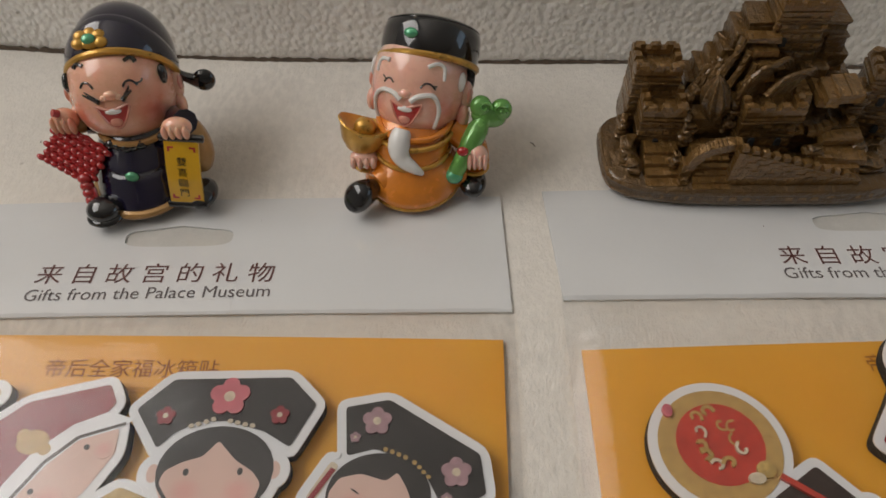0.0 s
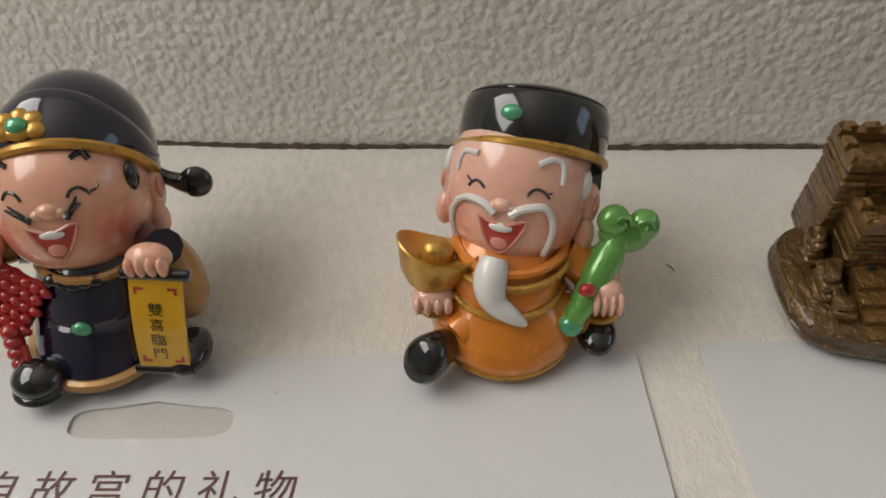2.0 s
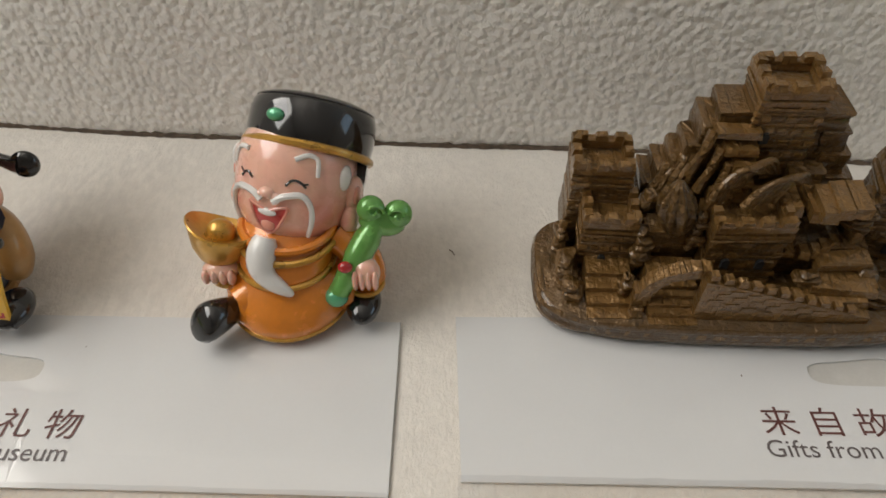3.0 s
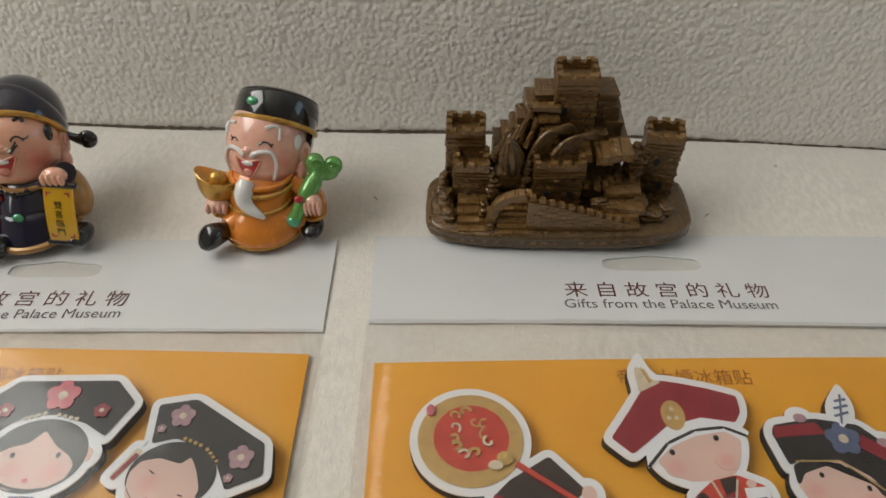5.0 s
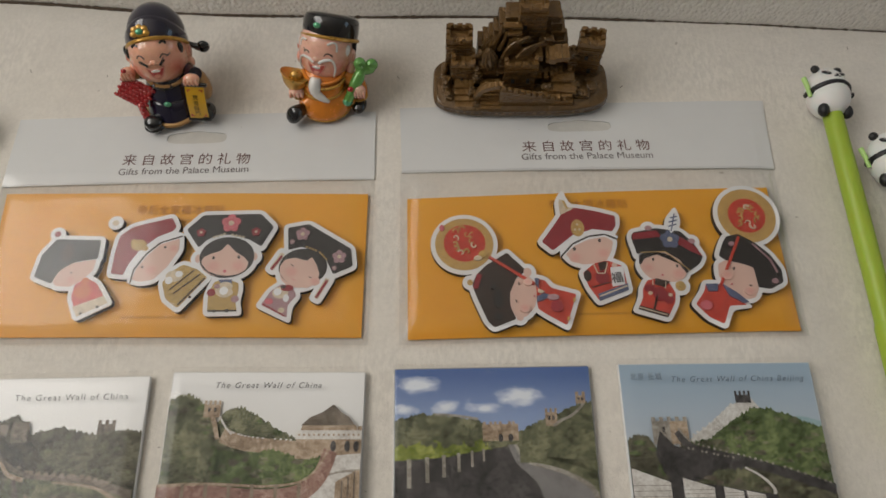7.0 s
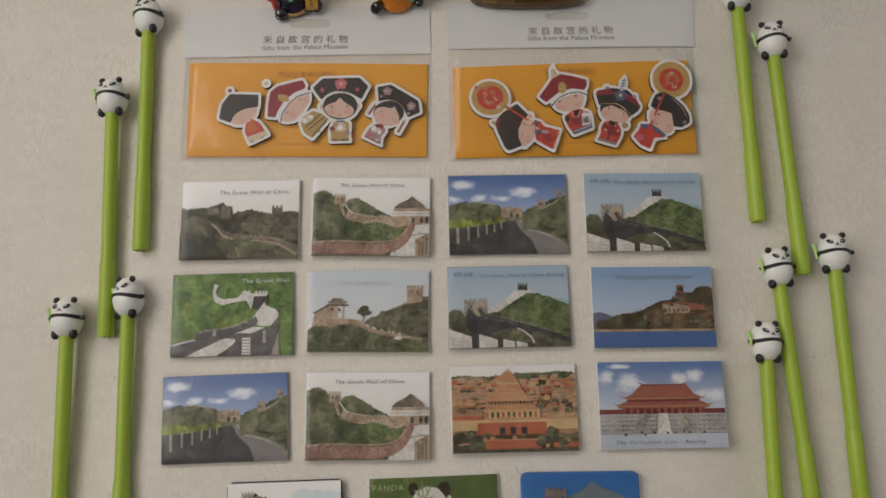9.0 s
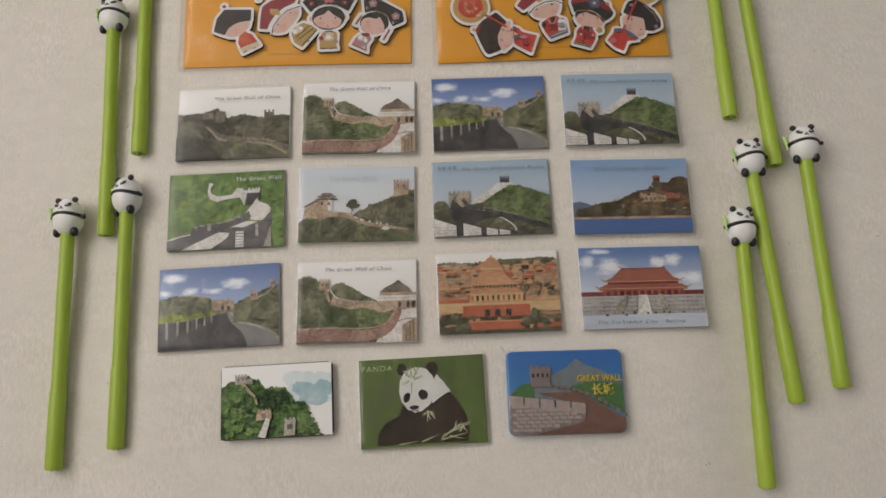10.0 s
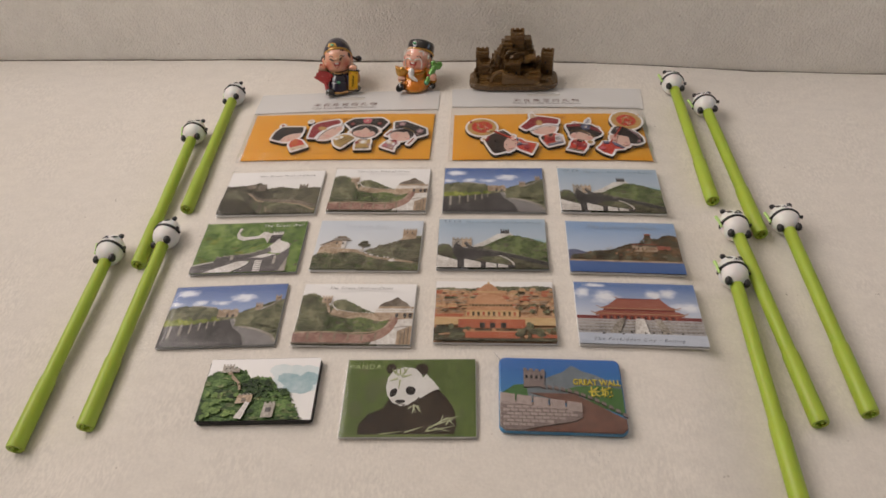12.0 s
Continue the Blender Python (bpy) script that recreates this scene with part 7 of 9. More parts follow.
def panda_topper():
    bm = bmesh.new()
    mm = 0.001
    a, b, c = 10.4 * mm, 13.6 * mm, 10.0 * mm

    def girth(y):
        """A round body below, a smaller head above and a slight waist between."""
        q = y / b
        r = math.sqrt(max(0.0, 1 - abs(q) ** 2.3))
        return r * (1.0 - 0.10 * max(0.0, q) - 0.07 * math.exp(-((y - 1.2 * mm) / (1.8 * mm)) ** 2))

    rings = []
    for k in range(25):
        y = -b * math.cos(math.pi * (k + 0.02) / 24.04)
        r = girth(y)
        rings.append([(a * r * math.cos(2 * math.pi * i / 28), y, c * r * math.sin(2 * math.pi * i / 28)) for i in range(28)])
    add_loft(bm, rings, 0)

    def surf(x, y):
        return c * math.sqrt(max(0.0, girth(y) ** 2 - (x / a) ** 2))

    def on_face(x, y, lift=0.0):
        return x * mm, y * mm, surf(x * mm, y * mm) + lift * mm

    for s in (-1, 1):
        add_ell(bm, (s * 6.3 * mm, 11.6 * mm, 3.0 * mm), (2.3 * mm, 2.2 * mm, 1.8 * mm), 1, None, 12, 8)
        eye = Matrix.Translation(Vector(on_face(s * 4.0, 7.2, -0.1))) @ pose(0, 0, 0, -30, s * 24, s * 28)
        add_ell(bm, (0, 0, 0), (2.5 * mm, 1.85 * mm, 0.65 * mm), 1, eye, 14, 8)
        add_ell(bm, (-s * 0.3 * mm, 0.1 * mm, 0.45 * mm), (0.85 * mm, 0.75 * mm, 0.35 * mm), 0, eye, 10, 6)
        add_ell(bm, (-s * 0.2 * mm, 0.15 * mm, 0.70 * mm), (0.45 * mm, 0.4 * mm, 0.25 * mm), 1, eye, 8, 6)
        foot = Matrix.Translation(Vector((s * 6.4 * mm, -11.0 * mm, 2.2 * mm))) @ pose(0, 0, 0, 0, s * 20, s * 12)
        add_ell(bm, (0, 0, 0), (2.7 * mm, 3.7 * mm, 3.0 * mm), 1, foot, 14, 9)
        m = [on_face(s * q[0], q[1], 0.05) for q in ((0.0, 4.9), (0.5, 4.3), (1.2, 4.2), (1.8, 4.7))]
        add_tube(bm, m, 0.25 * mm, 1, None, 6)
    add_ell(bm, on_face(0, 5.4), (0.9 * mm, 0.6 * mm, 0.5 * mm), 1, None, 10, 6)
    band = []
    for k in range(25):
        t = radians(-20 + 220 * k / 24)
        y = (1.4 - 1.5 * abs(math.cos(t)) ** 2) * mm
        band.append((a * girth(y) * math.cos(t) * 1.01, y, c * girth(y) * math.sin(t) * 1.01))
    add_tube(bm, band, [1.05 * mm + 0.35 * mm * abs(math.cos(radians(-20 + 220 * k / 24))) for k in range(25)], 1, None, 8)
    add_tube(bm, [(8.8 * mm, 0.4 * mm, 2.0 * mm), (11.0 * mm, -0.4 * mm, 1.6 * mm), (13.0 * mm, -0.6 * mm, 1.4 * mm)], [1.2 * mm, 1.2 * mm, 1.6 * mm], 1, None, 10)
    add_tube(bm, [(-9.0 * mm, 0.4 * mm, 2.0 * mm), (-11.2 * mm, -1.2 * mm, 2.0 * mm)], [1.3 * mm, 1.6 * mm], 1, None, 10)
    add_tube(bm, [(-11.4 * mm, -3.6 * mm, 1.4 * mm), (-12.0 * mm, 1.5 * mm, 1.8 * mm), (-13.2 * mm, 6.6 * mm, 2.0 * mm)], [0.9 * mm, 1.15 * mm, 1.3 * mm], 2, None, 10)
    return finish("panda_topper", bm, [TOP_WHITE, TOP_BLACK, PEN_LEAF], True)


TOPPER = panda_topper()


def pen_barrel():
    bm = bmesh.new()
    prof = [(0.0038, -0.0095), (0.0042, -0.0115), (0.00455, -0.014), (0.0047, -0.06), (0.0046, -0.118), (0.0047, -0.1215)]
    add_loft(bm, [[(r * math.cos(2 * math.pi * i / 24), y, r * math.sin(2 * math.pi * i / 24)) for i in range(24)] for r, y in prof], 0)
    return finish("barrel", bm, PEN_GREEN, True)


def pen_cap():
    bm = bmesh.new()
    prof = [(0.0047, -0.1210), (0.0053, -0.1235), (0.0054, -0.150), (0.0055, -0.1728), (0.0051, -0.1742), (0.0033, -0.1742), (0.0028, -0.1722), (0.0010, -0.1722)]
    add_loft(bm, [[(r * math.cos(2 * math.pi * i / 24), y, r * math.sin(2 * math.pi * i / 24)) for i in range(24)] for r, y in prof], 0)
    for k in range(3):
        a = radians(90 + 120 * k)
        add_box(bm, (0.0022 * math.cos(a), -0.1738, 0.0022 * math.sin(a)), (0.0016, 0.0022, 0.0016))
    return finish("cap", bm, PEN_GREEN, True)


BARREL, CAP = pen_barrel(), pen_cap()


def panda_pen(head, tip, roll, label):
    h = Vector((head[0], head[1], ground(*head) + 0.0100))
    t = Vector((tip[0], tip[1], ground(*tip) + 0.0056))
    ya = (h - t).normalized()
    xa = ya.cross(Vector((0, 0, 1))).normalized()
    za = xa.cross(ya)
    m = Matrix((xa, ya, za)).transposed().to_4x4()
    m.translation = h
    k = (h - t).length / 0.1742
    ob = thing("panda_pen", m, label, "pen", "green pens with panda toppers")
    for name, me, s in (("barrel", BARREL, k), ("cap", CAP, k), ("panda_topper", TOPPER, 1.0)):
        o = new(name, me)
        o.parent = ob
        if name == "panda_topper":
            o.matrix_basis = pose(0, -0.0015, 0, 0, roll, 0)
            tagged(o, "white and black rubber panda topper")
        else:
            o.scale = (1, s, 1)
    return ob


INNER = "green plastic pen with panda topper beside the cards"
OUTER = "green plastic pen with panda topper at the outer edge"
for head, tip, roll, label in (
        ((-0.1993, 0.1082), (-0.1950, -0.0640), -24, INNER), ((-0.2222, 0.0480), (-0.2170, -0.1222), -8, INNER),
        ((-0.2425, -0.1076), (-0.2390, -0.2800), -8, OUTER), ((-0.1998, -0.0946), (-0.1965, -0.2675), -27, INNER),
        ((0.2270, 0.1255), (0.2315, -0.0455), 12, INNER), ((0.2500, 0.0885), (0.2605, -0.0825), -6, OUTER),
        ((0.2805, -0.0668), (0.2862, -0.2400), -5, OUTER), ((0.2394, -0.0768), (0.2535, -0.2490), 9, OUTER), ((0.2274, -0.1272), (0.2265, -0.3025), 11, INNER)):
    panda_pen(head, tip, roll, label)

# ---- resin castle ----
BRONZE, bn, bl, bb = shader("bronze_resin")
_v = coords(bn, bl, "Object")
_a, _b = noise_tex(bn, bl, _v, 180, 4), noise_tex(bn, bl, _v, 1100, 3)
_geo = bn.new("ShaderNodeNewGeometry")
_edge = ramp(bn, bl, _geo.outputs["Pointiness"], [(0.505, (0, 0, 0)), (0.64, (1, 1, 1))])
_base = mixed(bn, bl, _a, (0.050, 0.0250, 0.0055), (0.135, 0.070, 0.0165))
_base = mixed(bn, bl, _edge, _base, (0.22, 0.118, 0.034))
bl.new(_base, bb.inputs["Base Color"])
bb.inputs["Metallic"].default_value, bb.inputs["Roughness"].default_value = 0.4, 0.28
bb.inputs["Coat Weight"].default_value, bb.inputs["Coat Roughness"].default_value = 0.7, 0.10
_br = bn.new("ShaderNodeTexBrick")
_br.inputs["Scale"].default_value = 1.0
for _k, _val in (("Brick Width", 0.0034), ("Row Height", 0.0017), ("Mortar Size", 0.00026), ("Mortar Smooth", 0.4)):
    _br.inputs[_k].default_value = _val
_mp = bn.new("ShaderNodeMapping")
_mp.inputs["Rotation"].default_value = (radians(90), 0, 0)
bl.new(_v, _mp.inputs[0])
bl.new(_mp.outputs[0], _br.inputs["Vector"])
_h = bn.new("ShaderNodeMath")
_h.operation, _h.inputs[1].default_value = "MULTIPLY_ADD", -1.5
bl.new(_br.outputs["Fac"], _h.inputs[0])
bl.new(_b, _h.inputs[2])
_lump = bn.new("ShaderNodeMath")
_lump.operation, _lump.inputs[1].default_value = "MULTIPLY_ADD", 2.8
bl.new(noise_tex(bn, bl, _v, 300, 2), _lump.inputs[0])
bl.new(_h.outputs[0], _lump.inputs[2])
bumped(bn, bl, bb, _lump.outputs[0], 0.8, 0.0007)

castle = thing("castle_model", pose(0.0745, 0.128, -0.0010), "bronze-brown resin castle model with towers on an oval base", "castle model")
K = Matrix.Diagonal((0.001, 0.001, 0.001, 1))
crng = random.Random(5)


def castle_part(name, build, label="", smooth=False):
    bm = bmesh.new()
    build(bm)
    if not smooth:
        sharp = [e for e in bm.edges if len(e.link_faces) == 2 and e.calc_face_angle() > 0.7]
        bmesh.ops.bevel(bm, geom=sharp, offset=0.32, segments=2, affect="EDGES", clamp_overlap=True)
    bmesh.ops.transform(bm, matrix=K, verts=bm.verts[:])
    return part(name, bm, BRONZE, castle, label, True)


def worn(bm, by=0.2):
    for v in bm.verts:
        v.co += by * Vector((noise.noise(v.co * 0.7), noise.noise(v.co * 0.7 + Vector((9, 0, 0))), noise.noise(v.co * 0.7 + Vector((0, 9, 0)))))


def castle_base(bm):
    pts = []
    for i in range(48):
        t = 2 * math.pi * i / 48
        x, y = math.copysign(abs(math.cos(t)) ** 0.62, math.cos(t)), math.copysign(abs(math.sin(t)) ** 0.46, math.sin(t))
        pts.append((43.2 * x, 16.8 * y + 1.4))
    rows = [[(x * s, y * s, z) for x, y in pts] for z, s in ((0, 0.985), (0.6, 1.0), (1.6, 1.0), (1.9, 0.994), (3.4, 0.992), (3.8, 0.997), (4.8, 0.985), (5.2, 0.955))]
    add_loft(bm, rows)
    worn(bm, 0.3)


castle_part("base", castle_base, "", True)


def battlement(bm, M, w, d, z, n=3, h=1.5):
    """A parapet: a thick raised rim with gaps round a sunken roof."""
    for y in (-d / 2 + 0.9, d / 2 - 0.9):
        add_box(bm, (0, y, z + 0.8), (w, 1.8, 2.0), 0, M)
    for x in (-w / 2 + 0.9, w / 2 - 0.9):
        add_box(bm, (x, 0, z + 0.8), (1.8, d - 3.6, 2.0), 0, M)
    for k in range(n):
        c = (k + 0.5) / n - 0.5
        for y in (-d / 2 + 0.9, d / 2 - 0.9):
            add_box(bm, (c * w, y, z + 1.5 + h / 2), (w / n * 0.72, 2.1, h), 0, M, 0.80)
        for x in (-w / 2 + 0.9, w / 2 - 0.9):
            add_box(bm, (x, c * d, z + 1.5 + h / 2), (2.1, d / n * 0.72, h), 0, M, 0.80)


def add_coursed(bm, M, w, d, z0, z1, taper=1.0, course=1.45):
    """A block of recessed courses of stone that narrows upwards."""
    rows, z = [], z0
    while z < z1 - 0.2:
        h = min(course * crng.uniform(0.8, 1.2), z1 - z)
        for zz, k in ((z, 0.0), (z + 0.16 * h, 1.0), (z + 0.86 * h, 1.0), (z + h, 0.0)):
            t = (zz - z0) / (z1 - z0)
            s = 1 / taper + (1 - 1 / taper) * t
            e = (1 - k) * 0.08
            j = crng.uniform(-0.04, 0.04)
            rows.append([(x, y, zz) for x, y in round_rect(w * s - 2 * e + j, d * s - 2 * e + j, 0.5, 2)])
        z += h
    add_loft(bm, rows, 0, M)


def tower(name, cx, cy, w, d, z0, z1, turn=0.0, n=3, taper=0.9, windows=()):
    def build(bm):
        M = Matrix.Translation((cx, cy, 0)) @ pose(0, 0, 0, 0, 0, turn)
        add_coursed(bm, M, w, d, z0, z1 - 1.0, taper)
        add_box(bm, (0, 0, z1 - 1.2), (w + 0.8, d + 0.8, 0.9), 0, M)
        battlement(bm, M, w + 0.6, d + 0.6, z1, n)
        for back, out in ((2.6, 0.9), (3.9, 0.5), (7.4, 0.7)):
            if z1 - back > z0 + 2:
                add_coursed(bm, M, w + out, d + out, z1 - back - 0.5, z1 - back + 0.4, 1.0, 0.9)
        for k in range(int((z1 - z0) / 2.9)):
            z = z0 + 1.5 + 2.9 * k
            s = 1 / taper + (1 - 1 / taper) * (z - z0) / (z1 - z0)
            for j in range(5):
                if crng.random() < 0.7:
                    x = (j - 2) * w / 5 * s + (0.6 if k % 2 else -0.4)
                    add_box(bm, (x, -d / 2 * s - 0.02, z + crng.uniform(-0.2, 0.2)), (w / 5 * 0.8, 0.55, 1.1), 0, M, 0.8)
        worn(bm, 0.4)
    t = castle_part(name, build)
    for wx, wz in windows:
        bm = bmesh.new()
        s = 1 / taper + (1 - 1 / taper) * (wz - z0) / (z1 - z0)
        M = Matrix.Translation((cx, cy, 0)) @ pose(0, 0, 0, 0, 0, turn)
        add_prism(bm, [(wx - 0.8, -1.3), (wx + 0.8, -1.3), (wx + 0.8, 0.6), (wx + 0.4, 1.2), (wx - 0.4, 1.2), (wx - 0.8, 0.6)], 0, 0.7, 0, M @ Matrix.Translation((0, -d / 2 * s - 0.1, wz)) @ pose(0, 0, 0, 90))
        bmesh.ops.transform(bm, matrix=K, verts=bm.verts[:])
        w_ob = part("window", bm, FOAM, t, "dark arched window")
    return t


tower("tower", -30.2, 13.2, 11.8, 10.0, 4, 25.6, -2, 3, 0.90)
tower("tower", 32.6, 10.4, 11.2, 9.4, 4, 25.6, -9, 3, 0.90, [(-1.2, 18.5), (1.4, 9.0)])
tower("main_tower", 3.4, 17.0, 12.2, 10.4, 5, 43.2, 0, 3, 0.80, [(-3.4, 34)])
tower("gate_house", -1.3, 2.0, 15.2, 10.0, 5, 21.8, 1, 4, 0.97, [(-3.4, 12.8), (3.8, 12.6)])
tower("guard_house", -28.3, 5.0, 10.8, 9.6, 5, 18.6, -2, 3, 0.95, [(-0.6, 9.2)])


def blocks(name, rows, label=""):
    """Uneven rectangular stones, each as centre and size."""
    for c, size in rows:
        castle_part(name, lambda bm, c=c, size=size: (add_coursed(bm, Matrix.Translation((c[0], c[1], 0)) @ pose(0, 0, 0, 0, 0, crng.uniform(-2, 2)), size[0], size[1], c[2] - size[2] / 2, c[2] + size[2] / 2, 0.96, 4.2), worn(bm, 0.7)), label)


def climbing(name, x, y, z, w, d, h, n, rise, step):
    """A stair of narrow terraces against the keep, each lower than the last."""
    for k in range(n):
        zz = z - rise * k
        blocks(name, [((x + step * k, y - 0.25 * k, (zz + 5) / 2), (w, d, zz - 5))])


# the stepped shoulders of the keep
climbing("terrace", -5.2, 17.5, 38.6, 7.5, 9.0, 0, 2, 3.2, -3.0)
climbing("terrace", -11.6, 16.0, 30.6, 5.0, 8.5, 0, 4, 3.2, -2.4)
blocks("terrace", [((13.2, 17.8, 22.0), (6.4, 9, 33.6)), ((14.9, 17.0, 19.6), (5.6, 8.6, 29.4)), ((16.2, 16.0, 17.0), (6.6, 8.4, 24.6)), ((18.0, 14.5, 14.5), (7.0, 8.0, 19.0)), ((10.6, 10.8, 16.0), (7.0, 4.5, 22.0))])
# nested corner ribs that step down from the keep
for k in range(4):
    x0, y0, zt = -10.4 + 2.1 * k, 10.6 - 1.5 * k, 36.6 - 2.9 * k
    castle_part("stepped_rib", lambda bm, x0=x0, y0=y0, zt=zt: (add_box(bm, ((x0 - 1.5) / 2 + 0.2, y0, zt - 0.7), (-1.5 - x0, 3.2, 1.5), 0, None, 0.92), add_tube(bm, curve_through([(x0, y0, zt - 0.6), (x0 - 1.0, y0 - 0.9, zt - 5.0), (x0 - 3.0, y0 - 2.4, zt - 10.5)], 4), 1.05, 0, None, 6), worn(bm, 0.3)))
for k in range(5):
    castle_part("fluted_ridge", lambda bm, k=k: (add_tube(bm, curve_through([(-22.5 + 1.9 * k, 7.5 + 0.4 * k, 15 + 0.8 * k), (-19.5 + 1.9 * k, 9.6 + 0.3 * k, 20.5 + 1.2 * k), (-16.6 + 1.8 * k, 12.4 + 0.3 * k, 25.4 + 1.5 * k)], 5), [1.2 - 0.03 * q + 0.2 * math.sin(2.2 * q + k) for q in range(11)], 0, None, 6), worn(bm, 0.5)))
# small beads down the corner of the keep and of the right-hand tower
for k in range(13):
    castle_part("quoin", lambda bm, k=k: add_box(bm, (-2.9 - 0.09 * k, 11.7 - 0.10 * k, 41.0 - 1.5 * k), (1.2, 1.2, 0.8), 0, None, 0.8))
for k in range(10):
    castle_part("quoin", lambda bm, k=k: add_box(bm, (26.9 - 0.08 * k, 6.6 - 0.06 * k, 23.5 - 1.5 * k), (1.1, 1.1, 0.8), 0, None, 0.8))


def ribbed_dome(bm):
    rings = []
    for k in range(15):
        t = k / 14
        r = 3.6 * math.sin(math.pi * min(1, t * 0.90 + 0.08)) ** 0.85 + 0.15
        lean = -1.6 * (t - 0.5)
        rings.append([(-16.2 + lean + r * (1 + 0.10 * math.cos(9 * a)) * math.cos(a), 0.6 + 1.4 * t + r * (1 + 0.10 * math.cos(9 * a)) * math.sin(a), 17.0 + 13.5 * t) for a in [2 * math.pi * i / 54 for i in range(54)]])
    add_loft(bm, rings)


castle_part("ribbed_dome", ribbed_dome, "ribbed dome", True)
# two swept thatch roofs over the gate house
for k in range(6):
    castle_part("roof_rib", lambda bm, k=k: add_tube(bm, curve_through([(-10.2 + 1.1 * k, 2.2 + 0.5 * k, 22.6 + 0.5 * k), (-8.0 + 1.2 * k, 3.6 + 0.5 * k, 28.0 + 0.45 * k), (-4.4 + 1.2 * k, 4.8 + 0.5 * k, 31.2 + 0.1 * k), (-0.6 + 0.9 * k, 5.6 + 0.4 * k, 29.6 - 0.3 * k)], 5), [1.0 - 0.035 * q for q in range(16)], 0, None, 8), "", True)
for k in range(5):
    castle_part("roof_rib", lambda bm, k=k: add_tube(bm, curve_through([(-3.6 + 1.5 * k, 1.0 + 0.5 * k, 24.6), (-0.6 + 1.5 * k, 2.6 + 0.5 * k, 28.0), (4.0 + 1.1 * k, 4.0 + 0.5 * k, 29.8 - 0.1 * k), (7.4 + 0.8 * k, 5.0 + 0.5 * k, 28.4 - 0.6 * k)], 5), [0.95 - 0.03 * q for q in range(16)], 0, None, 8), "", True)


def flight(name, x, w, y0, y1, z0, z1, n):
    for k in range(n):
        t = k / (n - 1)
        z = z0 + (z1 - z0) * t
        castle_part(name, lambda bm, t=t, z=z: (add_box(bm, (x, y0 + (y1 - y0) * t + 2.0, (z + 3.5) / 2), (w, (y1 - y0) / n + 4.0, z - 3.5), 0, None, 0.985), worn(bm, 0.08)))


flight("step", -15.2, 10.2, -13.6, -5.0, 5.6, 10.6, 6)
flight("step", -28.0, 9.4, -12.0, -3.5, 5.5, 9.6, 4)


def ramp_wall(bm):
    """A wall that falls away to the right, before the gate house."""
    add_prism(bm, [(-11.2, 4.6), (24.5, 4.6), (24.5, 7.2), (6.0, 12.6), (-2.0, 15.2), (-11.2, 17.6)], 10.0, 12.6, 0, pose(0, 0, 0, 90))
    for k in range(9):
        x = -8 + 3.6 * k
        z = 15.2 - 0.33 * (x + 2)
        for j in range(3):
            if z - 2.4 - 2.1 * j > 5.4:
                add_box(bm, (x + (1.2 if j % 2 else 0), -12.55, z - 1.6 - 2.1 * j), (3.0, 0.5, 1.6), 0, None, 0.92)
    worn(bm, 0.15)


castle_part("ramp_wall", ramp_wall)
for k in range(11):
    x = -9.8 + 3.0 * k
    castle_part("merlon", lambda bm, x=x: (add_box(bm, (x, -11.4, 15.5 - 0.325 * (x + 2) + 0.5), (1.9, 2.0, 1.3), 0, None, 0.8), worn(bm, 0.15)))
# half an arch that leans on the gate house
for k in range(9):
    a = radians(4 + 90 * k / 8)
    castle_part("arch_stone", lambda bm, a=a: (add_box(bm, (0, 0, 0), (2.6, 3.0, 2.0), 0, Matrix.Translation((-11.6 - 9.9 * math.cos(a), -9.4, 9.4 + 8.4 * math.sin(a))) @ pose(0, 0, 0, 0, math.degrees(a), 0), 0.90), worn(bm, 0.2)))
for k in range(3):
    castle_part("arch_pier", lambda bm, k=k: (add_box(bm, (-21.9 - 0.2 * (2 - k), -8.8 - 0.3 * (2 - k), 5.6 + 2.1 * k), (3.2, 3.4, 2.0), 0, None, 0.93), worn(bm, 0.2)))
blocks("back_wall", [((-15.5, 3.0, 11.0), (12.0, 5.0, 13.0))])


def rock(c, s):
    """An outcrop of thin, uneven layers of stone."""
    n = max(3, int(s[2] * 2 / 1.5))
    for k in range(n):
        q = 2 * (k + 0.5) / n - 1
        r = math.sqrt(max(0.12, 1 - q * q)) * crng.uniform(0.8, 1.1)
        w, d, h = 2 * s[0] * r, 2 * s[1] * r, 2 * s[2] / n
        m = Matrix.Translation((c[0] + crng.uniform(-0.5, 0.5), c[1] + crng.uniform(-0.5, 0.5), c[2] + q * s[2])) @ pose(0, 0, 0, crng.uniform(-6, 6), crng.uniform(-8, 8), crng.uniform(-20, 20))

        def build(bm):
            add_loft(bm, [[(x, y, zz) for x, y in round_rect(w - 2 * e, d - 2 * e, min(w, d) * 0.3, 3)] for zz, e in ((-h * 0.55, 0.35), (-h * 0.25, 0), (h * 0.3, 0.05), (h * 0.5, 0.45))], 0, m)
            worn(bm, 0.45)
        castle_part("stone_layer", build, "", True)


# the overhanging ledge and the dark hollow below it
for k in range(5):
    castle_part("ledge_stone", lambda bm, k=k: (add_box(bm, (8.6 + 2.9 * k, 4.5 - 0.2 * k, 22.8 + 0.5 * k), (3.3, 9.0, 2.6), 0, pose(0, 0, 0, crng.uniform(-4, 4), crng.uniform(-4, 4), 0), 0.9), worn(bm, 0.4)))
for k in range(7):
    castle_part("parapet_stone", lambda bm, k=k: (add_box(bm, (8.4 + 2.5 * k, -0.6 + 0.25 * k, 14.9 - 0.1 * k), (2.1, 3.0, 1.9), 0, pose(0, 0, 0, 0, crng.uniform(-5, 5), crng.uniform(-6, 6)), 0.85), worn(bm, 0.3)))
blocks("terrace", [((16.5, 4.5, 9.5), (18.0, 9.0, 9.0))])
